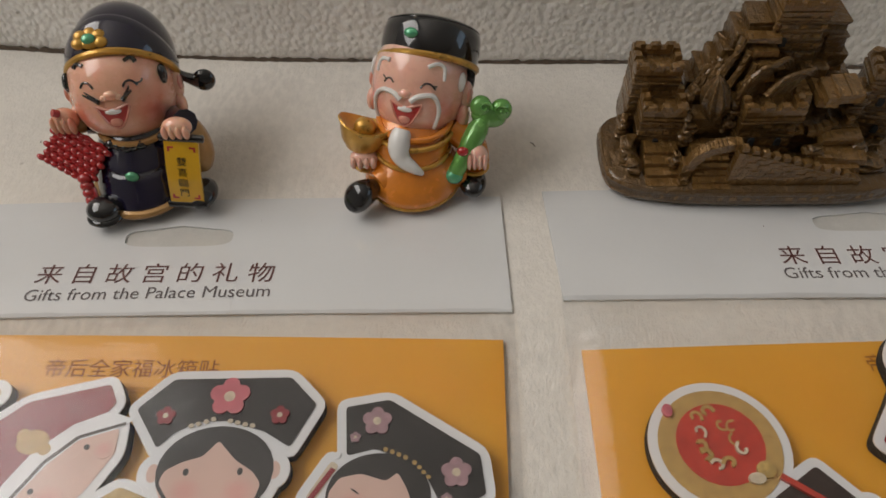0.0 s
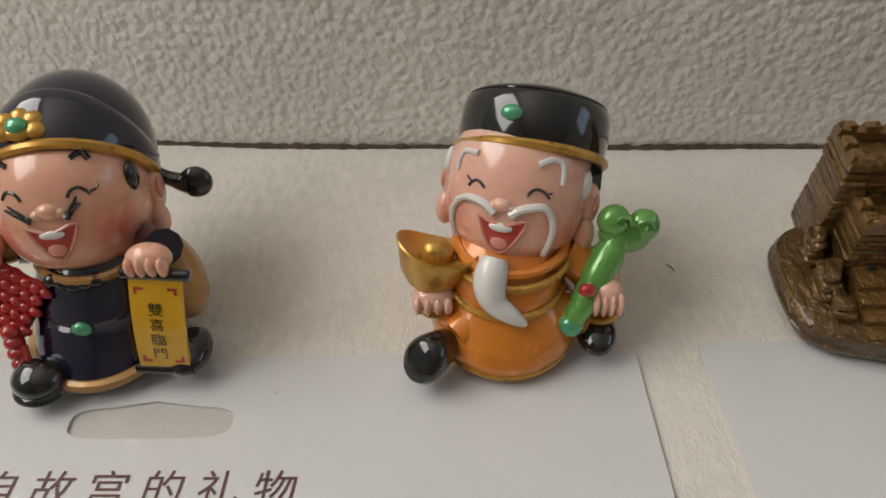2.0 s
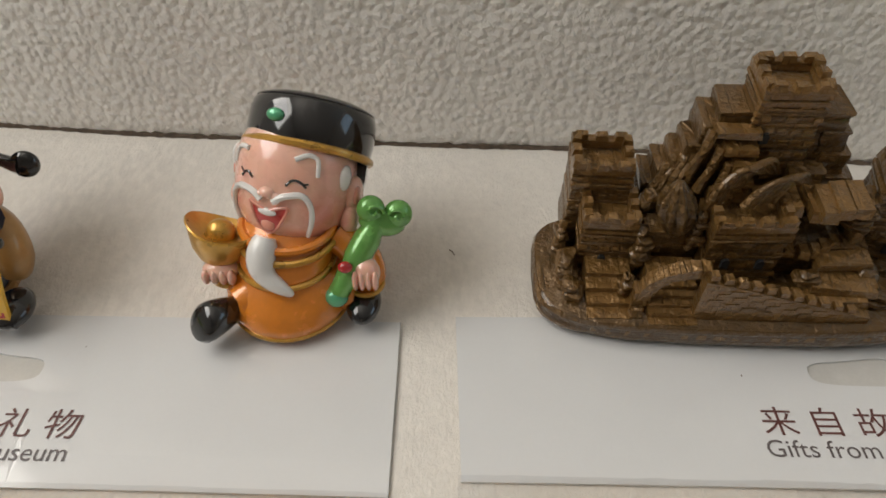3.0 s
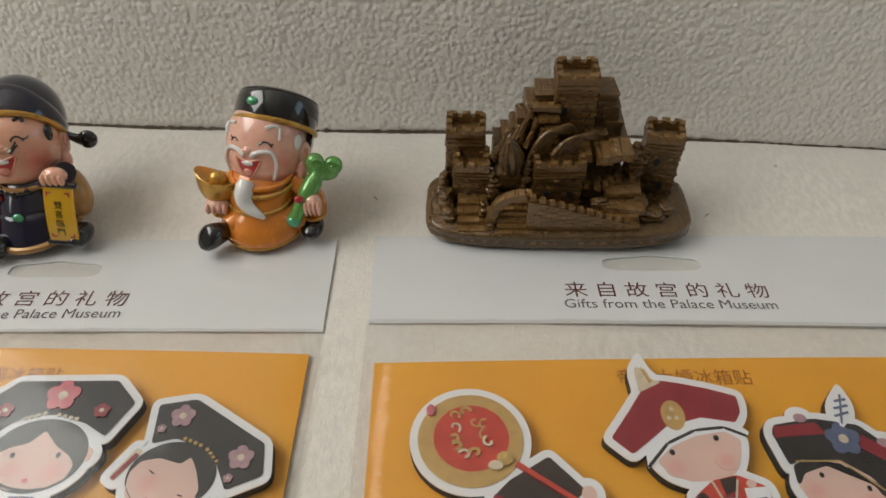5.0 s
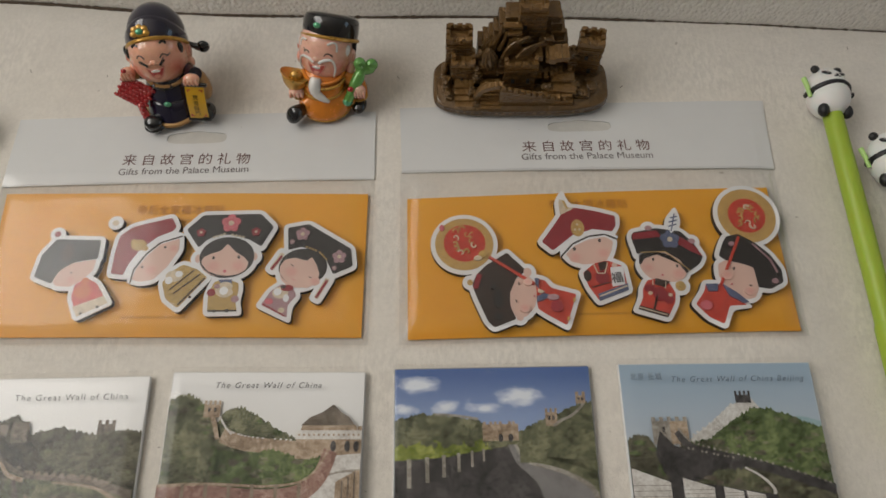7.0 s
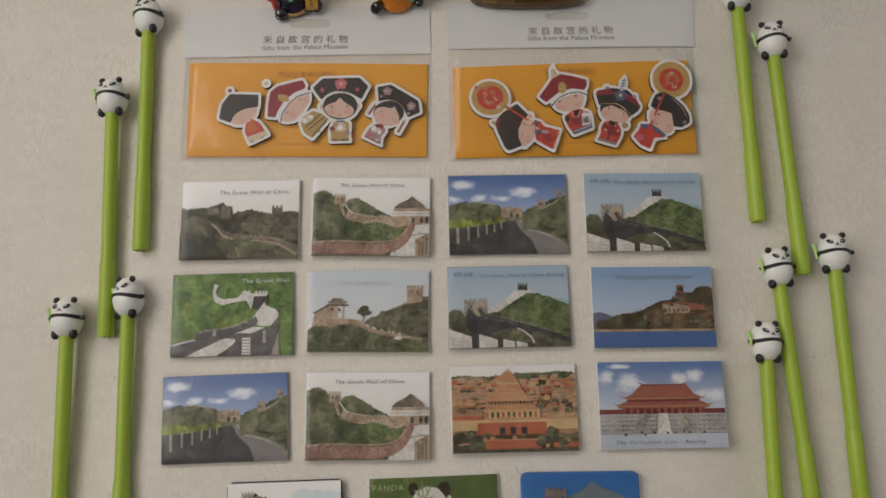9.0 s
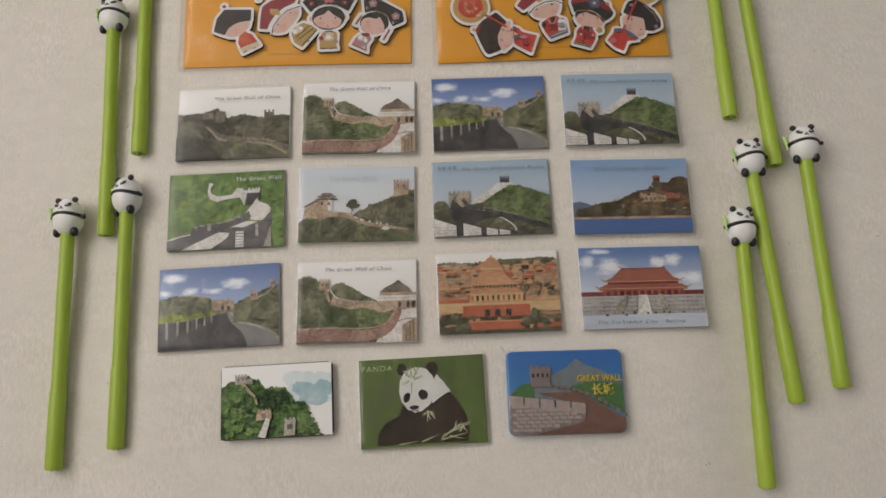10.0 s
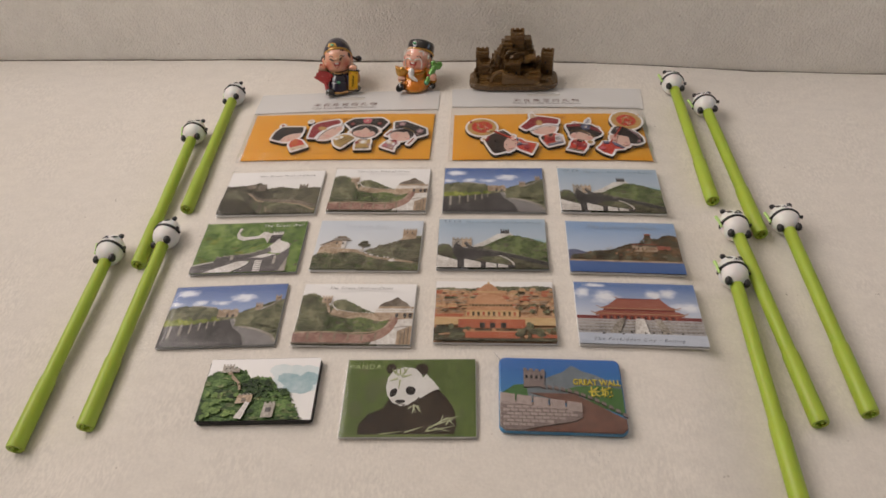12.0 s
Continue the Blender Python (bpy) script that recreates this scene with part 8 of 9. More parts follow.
for k in range(6):
    castle_part("stone_layer", lambda bm, k=k: (add_box(bm, (17.5 + 0.8 * k - crng.uniform(0, 2), -9.5 + 1.4 * k, 6.4 + 1.25 * k), (17 - 1.0 * k, 4.0, 1.9), 0, pose(0, 0, 0, crng.uniform(-3, 3), crng.uniform(-4, 4), crng.uniform(-5, 5)), 0.9), worn(bm, 0.6)))
for c, s in (((-21.5, 0.5, 12.5), (2.2, 3, 5.5)), ((-11.0, 1.0, 17.5), (1.8, 2.4, 5.0)), ((12.5, -5.5, 11.2), (3.0, 2.0, 1.6)), ((19, -6.5, 9.0), (4.2, 2.4, 1.8)), ((25, -3, 9), (3.6, 3, 3.2)), ((24, 7, 17), (3.0, 4, 7.5)),
             ((29, -5.5, 6.4), (5, 4, 2.2)), ((-36.4, -1, 7.5), (2.2, 4, 3.6)), ((-35.4, -6.5, 6.6), (2.0, 2.5, 2.4)), ((34, -3, 6.2), (4, 4, 1.8)), ((-24.4, -6.4, 8.4), (1.4, 2, 3.4)), ((-37, 6, 8), (1.6, 3, 4.5)), ((22, 5.5, 21.5), (2.4, 3, 2.2)), ((-21, 6, 21), (1.8, 2.4, 2.6)), ((-22.6, -11.4, 5.8), (1.5, 1.3, 1.2))):
    rock(c, s)
# carved stones round the foot of the base
for k in range(17):
    x = -31 + 3.7 * k + crng.uniform(-0.6, 0.6)
    q = (abs(x) / 43.2) ** (1 / 0.62)
    y = -16.8 * math.sqrt(1 - q * q) ** 0.46 + 1.4
    castle_part("frieze_stone", lambda bm, x=x, y=y: (add_box(bm, (x, y + 0.45, 2.5), (crng.uniform(1.0, 2.6), 0.8, crng.uniform(0.9, 1.7)), 0, None, 0.8), worn(bm, 0.15)))



# ---- the two painted resin figurines, one mesh each ----
def glaze(name, col, rough=0.22, var=0.06, metal=0.0, coat=1.0, sss=0.0):
    return plain(name, col, rough, metal, var, 300, 0.0, coat, 0.4, 900, sss, 0.05)


def painted_skin(name, col, flush, spots, r):
    """Glossy painted skin with airbrushed cheeks round the given spots, in millimetres."""
    m = glaze(name, col, 0.28, 0.02, sss=0.2)
    n, ln, bs = m.node_tree.nodes, m.node_tree.links, m.node_tree.nodes["Principled BSDF"]
    base = bs.inputs["Base Color"].links[0].from_socket
    tc = n.new("ShaderNodeTexCoord")
    for spot in spots:
        d = n.new("ShaderNodeVectorMath")
        d.operation, d.inputs[1].default_value = "DISTANCE", tuple(0.001 * c for c in spot)
        ln.new(tc.outputs["Object"], d.inputs[0])
        k = n.new("ShaderNodeMath")
        k.operation, k.inputs[1].default_value = "DIVIDE", 0.001 * r
        ln.new(d.outputs["Value"], k.inputs[0])
        base = mixed(n, ln, ramp(n, ln, k.outputs[0], [(0.1, (0.85, 0.85, 0.85)), (1.0, (0, 0, 0))]), base, flush)
    ln.new(base, bs.inputs["Base Color"])
    return m


G_CHEEK = glaze("painted_cheek", (0.72, 0.30, 0.22), 0.3, 0.06)
G_NAVY = glaze("painted_navy", (0.009, 0.0075, 0.026), 0.15, 0.2)
G_BLACK = glaze("painted_black", (0.008, 0.008, 0.009), 0.15, 0.2)
G_GOLD = glaze("painted_gold", (0.58, 0.32, 0.06), 0.3, 0.15, 0.55, 0.5)
G_RED = glaze("painted_red", (0.42, 0.018, 0.02), 0.25, 0.15)
G_MOUTH = glaze("painted_mouth", (0.52, 0.05, 0.045), 0.3, 0.15)
G_WHITE = glaze("painted_white", (0.80, 0.79, 0.77), 0.3, 0.03)
G_YELLOW = glaze("painted_yellow", (0.78, 0.44, 0.015), 0.35, 0.05)
G_ORANGE = glaze("painted_orange", (0.72, 0.23, 0.024), 0.25, 0.10, 0.1)
G_GREEN = glaze("painted_green", (0.15, 0.40, 0.09), 0.25, 0.15, 0.25)
G_JADE = glaze("painted_jade", (0.10, 0.42, 0.22), 0.25, 0.15, 0.3)
G_TAN = glaze("painted_tan", (0.44, 0.25, 0.09), 0.35, 0.12, 0.3, 0.5)
FIG = [G_CHEEK, G_NAVY, G_BLACK, G_GOLD, G_RED, G_MOUTH, G_WHITE, G_YELLOW, G_ORANGE, G_GREEN, G_JADE, G_TAN]
SK, CK, NV, BK, GD, RD, MO, WH, YE, OR, GR, JA, TA = range(13)
OFFICIAL_HEAD = Matrix.Translation((-3.5, 9.5, 24.0)) @ pose(0, 0, 0, 0, 0, 9) @ pose(0, 0, 0, -22)
ELDER_HEAD = Matrix.Translation((-1.5, 12.5, 22.5)) @ pose(0, 0, 0, 0, 0, -17) @ pose(0, 0, 0, -27)
OFFICIAL_SKIN = painted_skin("painted_skin_official", (0.86, 0.455, 0.315), (0.70, 0.17, 0.11), [OFFICIAL_HEAD @ Vector((x, -8.6, -4.6)) for x in (-8.8, 8.8)], 6.5)
ELDER_SKIN = painted_skin("painted_skin_elder", (0.88, 0.50, 0.385), (0.72, 0.18, 0.12), [ELDER_HEAD @ Vector((x, -6.8, -5.0)) for x in (-10.0, 10.6)], 6.5)


def oval_ring(c, rx, ry, tube, mi, bm, M=None, k=36, start=0, end=360):
    pts = [(c[0] + rx * math.cos(radians(start + (end - start) * i / k)), c[1] + ry * math.sin(radians(start + (end - start) * i / k)), c[2]) for i in range(k + 1)]
    add_tube(bm, pts, tube, mi, M, 8)


def robe(bm, rows, mi, cx=0.0):
    """A robe from rings of (height, depth offset, half width, half depth)."""
    smooth = []
    for k in range(len(rows) - 1):
        for s in range(4):
            t = s / 4
            smooth.append([a + (b - a) * t for a, b in zip(rows[k], rows[k + 1])])
    smooth.append(list(rows[-1]))
    add_loft(bm, [ellipse(cx, cy, rx, ry, z, 40) for z, cy, rx, ry in smooth], mi)


LOW, HIGH = 2.9, 2.3


def head_width(q):
    """How wide such a head is at the height q, from -1 at the chin to 1 at the crown; it is square at the jaw."""
    p = LOW if q < 0 else HIGH
    return max(0.0, 1 - abs(q) ** p) ** (1 / p)


def head_shape(bm, r, mi, M):
    """A rounded head round the origin, fuller at the jaw."""
    rings = []
    for k in range(25):
        q = -math.cos(math.pi * (k + 0.02) / 24.04)
        rings.append([(r[0] * head_width(q) * math.cos(2 * math.pi * i / 44), r[1] * head_width(q) * math.sin(2 * math.pi * i / 44), r[2] * q) for i in range(44)])
    add_loft(bm, rings, mi, M)


def face_at(r):
    """A function from x and z to the front of such a head."""
    def front(x, z, out=0.0):
        s = head_width(max(-0.985, min(0.985, z / r[2])))
        u = max(-0.97, min(0.97, x / (r[0] * s)))
        return (x, -r[1] * s * math.sqrt(1 - u * u) - out, z)
    return front


def stroke(bm, front, pts, radii, mi, out=0.0, M=None):
    line = curve_through([(x, z, 0) for x, z in pts], 4)
    rr = radii if isinstance(radii, (int, float)) else [radii[0] + (radii[1] - radii[0]) * k / (len(line) - 1) for k in range(len(line))]
    add_tube(bm, [front(p.x, p.y, out) for p in line], rr, mi, M, 7)


def fist(bm, c, r, mi, fingers=4, spread=1.0):
    add_ell(bm, c, r, mi)
    for k in range(fingers):
        x = c[0] + (k - (fingers - 1) / 2) * r[0] * 0.46 * spread
        add_ell(bm, (x, c[1] - r[1] * 0.72, c[2] - r[2] * 0.12), (r[0] * 0.24, r[1] * 0.5, r[2] * 0.78), mi, None, 12, 8)


def mouth(bm, front, cx, cz, w, h, M=None):
    """An open laughing mouth: a red hollow with a lip, teeth and tongue."""
    lip = [(cx - w, cz + h * 0.75), (cx, cz + h * 0.45), (cx + w, cz + h * 0.75), (cx + w * 0.55, cz - h * 0.45), (cx, cz - h), (cx - w * 0.55, cz - h * 0.45)]
    line = curve_through([(x, z, 0) for x, z in lip + lip[:1]], 5)[:-1]
    vs = [front(p.x, p.y, 0.22) for p in line]
    mid = bm.verts.new(M @ Vector(front(cx, cz, 0.35)) if M else front(cx, cz, 0.35))
    ring = verts_of(bm, vs, M)
    for i in range(len(ring)):
        face_of(bm, (ring[i], ring[(i + 1) % len(ring)], mid), MO)
    add_tube(bm, vs + vs[:1], 0.32, CK, M, 6)
    x, y, z = front(cx, cz + h * 0.34, 0.2)
    add_ell(bm, (x, y, z), (w * 0.50, 0.55, h * 0.22), WH, M)
    x, y, z = front(cx, cz - h * 0.45, 0.15)
    add_ell(bm, (x, y, z), (w * 0.38, 0.55, h * 0.34), CK, M)


def figurine(name, m, build, skin, label):
    bm = bmesh.new()
    build(bm)
    bmesh.ops.transform(bm, matrix=K, verts=bm.verts[:])
    ob = new(name, finish(name, bm, [skin] + FIG, True))
    ob.matrix_world = m
    return tagged(ob, label, "figurine", "painted resin figurines")


def official(bm):
    robe(bm, [(0, -1.2, 12.4, 13.0), (1.2, -1.2, 13.2, 14.2), (2.4, -1.0, 12.9, 13.6), (5.5, 0.0, 12.3, 12.0), (8.4, 1.4, 11.5, 10.9), (9.0, 1.7, 10.9, 10.3), (9.8, 2.0, 11.2, 10.5), (12, 3.6, 10.8, 9.8), (15, 5.6, 9.6, 8.6), (18, 7.4, 7.5, 6.6)], NV, -1.8)
    oval_ring((-1.8, -1.2, 1.4), 13.1, 14.2, 1.15, TA, bm)
    oval_ring((-1.8, 5.2, 15.6), 9.6, 8.8, 0.9, TA, bm)
    add_ell(bm, (-1.4, -8.9, 9.2), (1.8, 1.1, 1.5), JA)
    # boots
    add_ell(bm, (-9.4, -14.4, 2.9), (4.6, 4.2, 3.1), BK, None, 24, 16)
    add_ell(bm, (-9.4, -15.0, 1.3), (4.9, 4.4, 1.5), BK, None, 24, 12)
    add_ell(bm, (15.0, -8.4, 2.4), (4.2, 5.4, 2.6), BK)
    H, hr = OFFICIAL_HEAD, (12.9, 12.0, 12.4)
    head_shape(bm, hr, SK, H)
    f = face_at(hr)
    # cap: a turned-up brim that is tallest in front, and a round crown
    B = H @ Matrix.Translation((0.5, 2.0, 2.2)) @ pose(0, 0, 0, -42)
    rows = []
    for q, r in ((-0.10, 12.7), (0.05, 13.3), (0.35, 13.75), (0.70, 13.7), (0.92, 13.3), (1.0, 12.6), (0.96, 11.6)):
        ring = []
        for i in range(48):
            a = 2 * math.pi * i / 48
            top = 4.8 + 5.4 * max(0.0, -math.sin(a)) ** 1.5
            ring.append((r * math.cos(a), r * math.sin(a), q * top))
        rows.append(ring)
    add_loft(bm, rows, NV, B)
    add_ell(bm, (0, 0.9, 4.6), (13.1, 13.0, 15.4), NV, B, 40, 26)
    oval_ring((0, 0, -0.2), 13.2, 13.2, 0.95, GD, bm, B, 48)
    for k in range(5):
        a = radians(90 + 52 * (k - 2))
        add_ell(bm, (-3.3 + 2.7 * math.cos(a), -13.0 - 0.5 * abs(math.cos(a)), 2.9 + 2.3 * math.sin(a)), (1.7, 1.0, 1.5), GD, B)
    add_ell(bm, (-3.3, -13.5, 2.6), (2.6, 0.9, 1.9), GD, B)
    add_ell(bm, (-3.3, -14.3, 3.0), (1.7, 0.9, 1.4), JA, B)
    # cap wings
    add_tube(bm, curve_through([(11.5, 4.0, 1.8), (14.2, 3.6, 0.2), (17.2, 3.2, -1.2), (19.0, 3.0, -1.6)], 3), [1.5, 1.4, 1.3, 1.3, 1.35, 1.5, 1.7, 1.9, 2.1, 2.3], BK, H)
    add_ell(bm, (19.9, 3.0, -1.5), (3.0, 1.7, 2.9), BK, H @ pose(0, 0, 0, 0, 0, 0), 24, 16)
    add_ell(bm, (-13.6, 3.4, 0.6), (2.3, 1.6, 3.3), BK, H)
    # face
    for x in (12.9, -12.9):
        add_ell(bm, (x, 1.6, -1.4), (1.9, 2.6, 4.0), SK, H)
        add_ell(bm, (x * 1.02, 0.2, -6.6), (1.7, 2.0, 3.0), SK, H)
        add_ell(bm, (x * 1.10, 0.4, -0.8), (0.7, 1.2, 2.0), CK, H)
    add_ell(bm, f(11.6, 3.2, -0.5), (1.2, 1.8, 2.6), BK, H)
    add_ell(bm, f(-11.6, 3.2, -0.5), (1.2, 1.8, 2.6), BK, H)
    add_ell(bm, f(0.0, 1.1, -0.4), (1.9, 1.5, 1.3), SK, H)
    for x in (-1.7, 1.7):
        add_ell(bm, f(x, 0.6, -0.3), (1.1, 1.0, 0.9), SK, H)
    mouth(bm, f, -0.3, -4.0, 4.0, 3.5, H)
    stroke(bm, f, [(-6.9, 3.2), (-6.2, 4.2), (-5.2, 4.5), (-4.2, 4.0), (-3.6, 3.0)], 0.28, BK, 0, H)
    stroke(bm, f, [(3.4, 2.9), (4.1, 3.9), (5.2, 4.1), (6.1, 3.4), (6.6, 2.7)], 0.28, BK, 0, H)
    stroke(bm, f, [(6.1, 3.2), (7.2, 3.2), (7.8, 3.9)], 0.2, BK, 0, H)
    stroke(bm, f, [(-2.9, -0.3), (-4.4, 0.4), (-6.9, 1.5)], (0.75, 0.22), BK, 0.1, H)
    stroke(bm, f, [(-3.8, 0.5), (-5.2, 1.5), (-6.2, 2.2)], (0.4, 0.15), BK, 0.1, H)
    stroke(bm, f, [(2.5, -0.2), (3.8, 0.9), (5.0, 1.7)], (0.75, 0.25), BK, 0.1, H)
    stroke(bm, f, [(3.4, 1.0), (4.3, 2.1), (4.7, 2.9)], (0.4, 0.15), BK, 0.1, H)
    stroke(bm, f, [(-8.0, 7.4), (-6.9, 8.3), (-5.4, 8.0)], (0.65, 0.45), BK, 0.0, H)
    stroke(bm, f, [(4.4, 8.4), (5.9, 8.9), (6.9, 7.7)], (0.45, 0.6), BK, 0.0, H)
    for k in range(5):
        add_ell(bm, (-6.2 + 1.9 * k, -3.6 + 0.35 * abs(k - 2), 14.6 + 0.3 * abs(k - 2)), (1.6, 1.4, 1.3), BK, None, 14, 9)
    # arms, scroll and knot
    add_tube(bm, curve_through([(9.0, 5.5, 15), (12.4, 3.0, 13.0), (14.2, 0.0, 8.6), (13.8, -1.5, 5.0)], 3), [3.6, 3.8, 4.0, 4.1, 4.2, 4.2, 4.0, 3.6, 3.2, 2.6], TA)
    add_tube(bm, [(9, 5, 17), (13.5, 0, 20)], 3.4, NV)
    fist(bm, (13.4, -4.9, 22.9), (3.8, 2.6, 2.5), SK)
    add_tube(bm, [(-8, 6, 15), (-14, 4, 17)], 3.6, NV)
    add_ell(bm, (-15.4, 3.0, 17.2), (3.2, 3.2, 2.6), TA)
    fist(bm, (-16.9, 0.4, 20.6), (3.4, 2.8, 3.3), SK)
    top, low = Vector((14.1, -6.4, 20.6)), Vector((12.3, -12.4, 2.6))
    za = (top - low).normalized()
    xa = Vector((1, 0.05, 0.0))
    xa = (xa - xa.dot(za) * za).normalized()
    na = za.cross(xa).normalized()
    S = Matrix((xa, na, za)).transposed().to_4x4()
    S.translation = (top + low) / 2
    L = (top - low).length
    rows = []
    for k in range(9):
        z = L * (k / 8 - 0.5)
        y = -0.9 * math.cos(math.pi * (k / 8 - 0.5))
        rows.append([(-4.2, y - 0.5, z), (4.2, y - 0.5, z), (4.2, y + 0.5, z), (-4.2, y + 0.5, z)])
    add_loft(bm, rows, YE, S)

    def sheet(z):
        return -0.9 * math.cos(math.pi * z / L) - 0.56

    for z, w in ((-L / 2, 5.2), (L / 2, 5.6)):
        add_tube(bm, [(-w, 0, z), (-w + 0.3, 0, z), (w - 0.3, 0, z), (w, 0, z)], [0.7, 1.05, 1.05, 0.7], BK, S, 12)
    for sx in (-1, 1):
        for sz in (-1, 1):
            z = sz * (L / 2 - 2.3)
            add_box(bm, (sx * 2.7, sheet(z), z), (1.5, 0.14, 0.45), MO, S)
            add_box(bm, (sx * 3.2, sheet(z), z - sz * 0.45), (0.5, 0.16, 1.3), MO, S)
    for k, ch in enumerate("雙喜臨門"):
        z = 2.6 - 3.0 * k
        t = placed(lettering(ch, 2.6), Matrix.Translation((-1.35, 0, z)) @ pose(0, 0, 0, 90))
        for v in t.verts:
            v.co.y = sheet(v.co.z) - 0.12
        placed(t, S)
        me = bpy.data.meshes.new("sign")
        t.to_mesh(me)
        t.free()
        n0 = len(bm.faces)
        bm.from_mesh(me)
        bpy.data.meshes.remove(me)
        bm.faces.ensure_lookup_table()
        for face in bm.faces[n0:]:
            face.material_index = BK
    N = Matrix.Translation((-16.0, -4.6, 13.0)) @ pose(0, 0, 0, 54, 6, 0) @ pose(0, 0, 0, 0, 0, -28)
    add_box(bm, (0, 0, -0.7), (13.4, 10.4, 2.0), RD, N)
    for j in range(6):
        for i in range(8):
            add_ell(bm, ((i - 3.5) * 1.82 + (0.45 if j % 2 else -0.45), (j - 2.5) * 1.95, 0.5), (1.25, 0.85, 0.75), RD, N @ pose(0, 0, 0), 10, 7)
        add_tube(bm, [((i - 3.5) * 1.82, (j - 2.5) * 1.95 + 0.95 + 0.25 * (-1) ** i, 0.45) for i in range(8)], 0.42, RD, N, 6)
    for k in range(5):
        t = k / 4
        add_ell(bm, (-14.0 + 1.6 * t, -9.0 - 4.2 * t, 8.6 - 6.4 * t), (1.9 - 0.3 * abs(t - 0.4), 1.5, 1.5), RD)
    for k in range(4):
        add_tube(bm, [(-13.8 + 0.7 * k, -10.5, 7.0), (-13.2 + 0.8 * k, -13.2, 3.8), (-13.0 + 0.8 * k, -14.8, 1.2)], [0.5, 0.6, 0.3], RD, None, 6)
    add_tube(bm, [(-17.2, -0.6, 23.4), (-18.2, -1.3, 24.4)], 1.0, RD)


def elder(bm):
    cx = -3.6
    robe(bm, [(0, -0.6, 11.8, 12.2), (0.9, -0.6, 12.7, 13.0), (2.6, -0.5, 13.4, 13.2), (5.2, 0.0, 13.0, 12.2), (7.6, 0.7, 11.6, 10.7), (9.3, 1.2, 10.0, 9.4), (10.0, 1.4, 9.4, 8.9), (11.0, 1.9, 9.9, 9.3), (13.5, 3.2, 10.2, 9.2), (16, 5.0, 9.0, 8.2), (18.5, 6.6, 7, 6)], OR, cx)
    oval_ring((cx, 1.4, 10.0), 9.8, 9.2, 0.7, GD, bm)
    oval_ring((cx, -0.6, 0.8), 12.7, 13.0, 0.5, GD, bm)
    oval_ring((cx + 0.6, 3.4, 14.8), 10.0, 8.9, 0.75, GD, bm)
    oval_ring((cx + 0.8, 4.6, 16.6), 9.4, 8.4, 0.9, OR, bm)
    # boots
    Lm = Matrix.Translation((-16.2, -10.6, 4.2)) @ pose(0, 0, 0, 0, 0, -40) @ pose(0, 0, 0, -34)
    rows = [[(3.9 * s * math.cos(2 * math.pi * i / 28), y, 4.3 * s * math.sin(2 * math.pi * i / 28) + 0.3 * y) for i in range(28)] for y, s in ((-4.3, 0.45), (-4.0, 0.80), (-3.2, 0.97), (-2.0, 1.0), (-0.6, 0.95), (1.4, 0.84), (3.6, 0.66), (4.6, 0.3))]
    add_loft(bm, rows, BK, Lm)
    add_ell(bm, (12.4, -4.6, 2.5), (3.7, 5.6, 2.6), BK)
    add_tube(bm, [(-7, -2.5, 4.8), (-10.2, -5.0, 4.6), (-13.0, -7.4, 4.2)], [5.0, 4.6, 3.6], OR)
    add_tube(bm, [(2, -2, 5), (7, -2.6, 4.2), (10.6, -3.0, 3.4)], [5.4, 4.6, 3.4], OR)
    H, hr = ELDER_HEAD, (12.4, 11.7, 13.2)
    head_shape(bm, hr, SK, H)
    f = face_at(hr)
    # round cap, its neck flap and brow band
    B = H @ Matrix.Translation((1.0, 2.4, 4.6)) @ pose(0, 0, 0, -22, -4, 0)
    rows = [(-1.0, 12.2), (0.2, 12.7), (3.0, 13.0), (6.4, 12.9), (8.2, 12.5), (9.4, 11.5), (10.1, 9.8), (10.4, 7.0), (10.5, 2.0)]
    add_loft(bm, [ellipse(0, 0, a, a * 0.96, z, 48) for z, a in rows], BK, B)
    oval_ring((0, 0, 8.9), 11.9, 11.4, 0.28, BK, bm, B, 48)
    oval_ring((0, 0, -0.2), 12.75, 12.25, 0.85, GD, bm, B, 48)
    add_ell(bm, (-2.0, -12.6, 4.4), (1.8, 1.0, 1.3), JA, B)
    flap = [ellipse(0, 0, a, a * 0.96, z, 48) for z, a in ((-9.5, 11.2), (-8.6, 12.2), (-4.0, 12.8), (-0.4, 12.6))]
    add_loft(bm, [[(x, max(y, 1.2), z) for x, y, z in ring] for ring in flap], BK, B)
    for x in (12.6, -11.8):
        add_ell(bm, (x, 0.4, -1.6), (1.9, 2.6, 3.9), SK, H)
        add_ell(bm, (x * 1.02, -1.0, -6.6), (1.8, 2.2, 3.2), SK, H)
        add_ell(bm, (x * 1.10, -0.9, -1.2), (0.7, 1.2, 2.0), CK, H)
    for x in (11.7, -11.7):
        add_ell(bm, f(x, 2.4, -0.9), (1.0, 2.0, 2.6), WH, H)
    add_ell(bm, f(-0.2, -1.0, -0.3), (1.7, 1.4, 1.2), SK, H)
    for x in (-1.6, 1.4):
        add_ell(bm, f(x, -1.5, -0.2), (1.0, 0.9, 0.8), SK, H)
    mouth(bm, f, 0.1, -6.0, 4.0, 3.6, H)
    stroke(bm, f, [(-6.4, 0.8), (-5.6, 1.8), (-4.6, 2.0), (-3.6, 1.2)], 0.26, BK, 0, H)
    stroke(bm, f, [(3.4, 1.1), (4.2, 2.1), (5.2, 2.3), (6.2, 1.8), (6.9, 1.0)], 0.26, BK, 0, H)
    stroke(bm, f, [(6.2, 1.6), (7.2, 1.8)], 0.17, BK, 0, H)
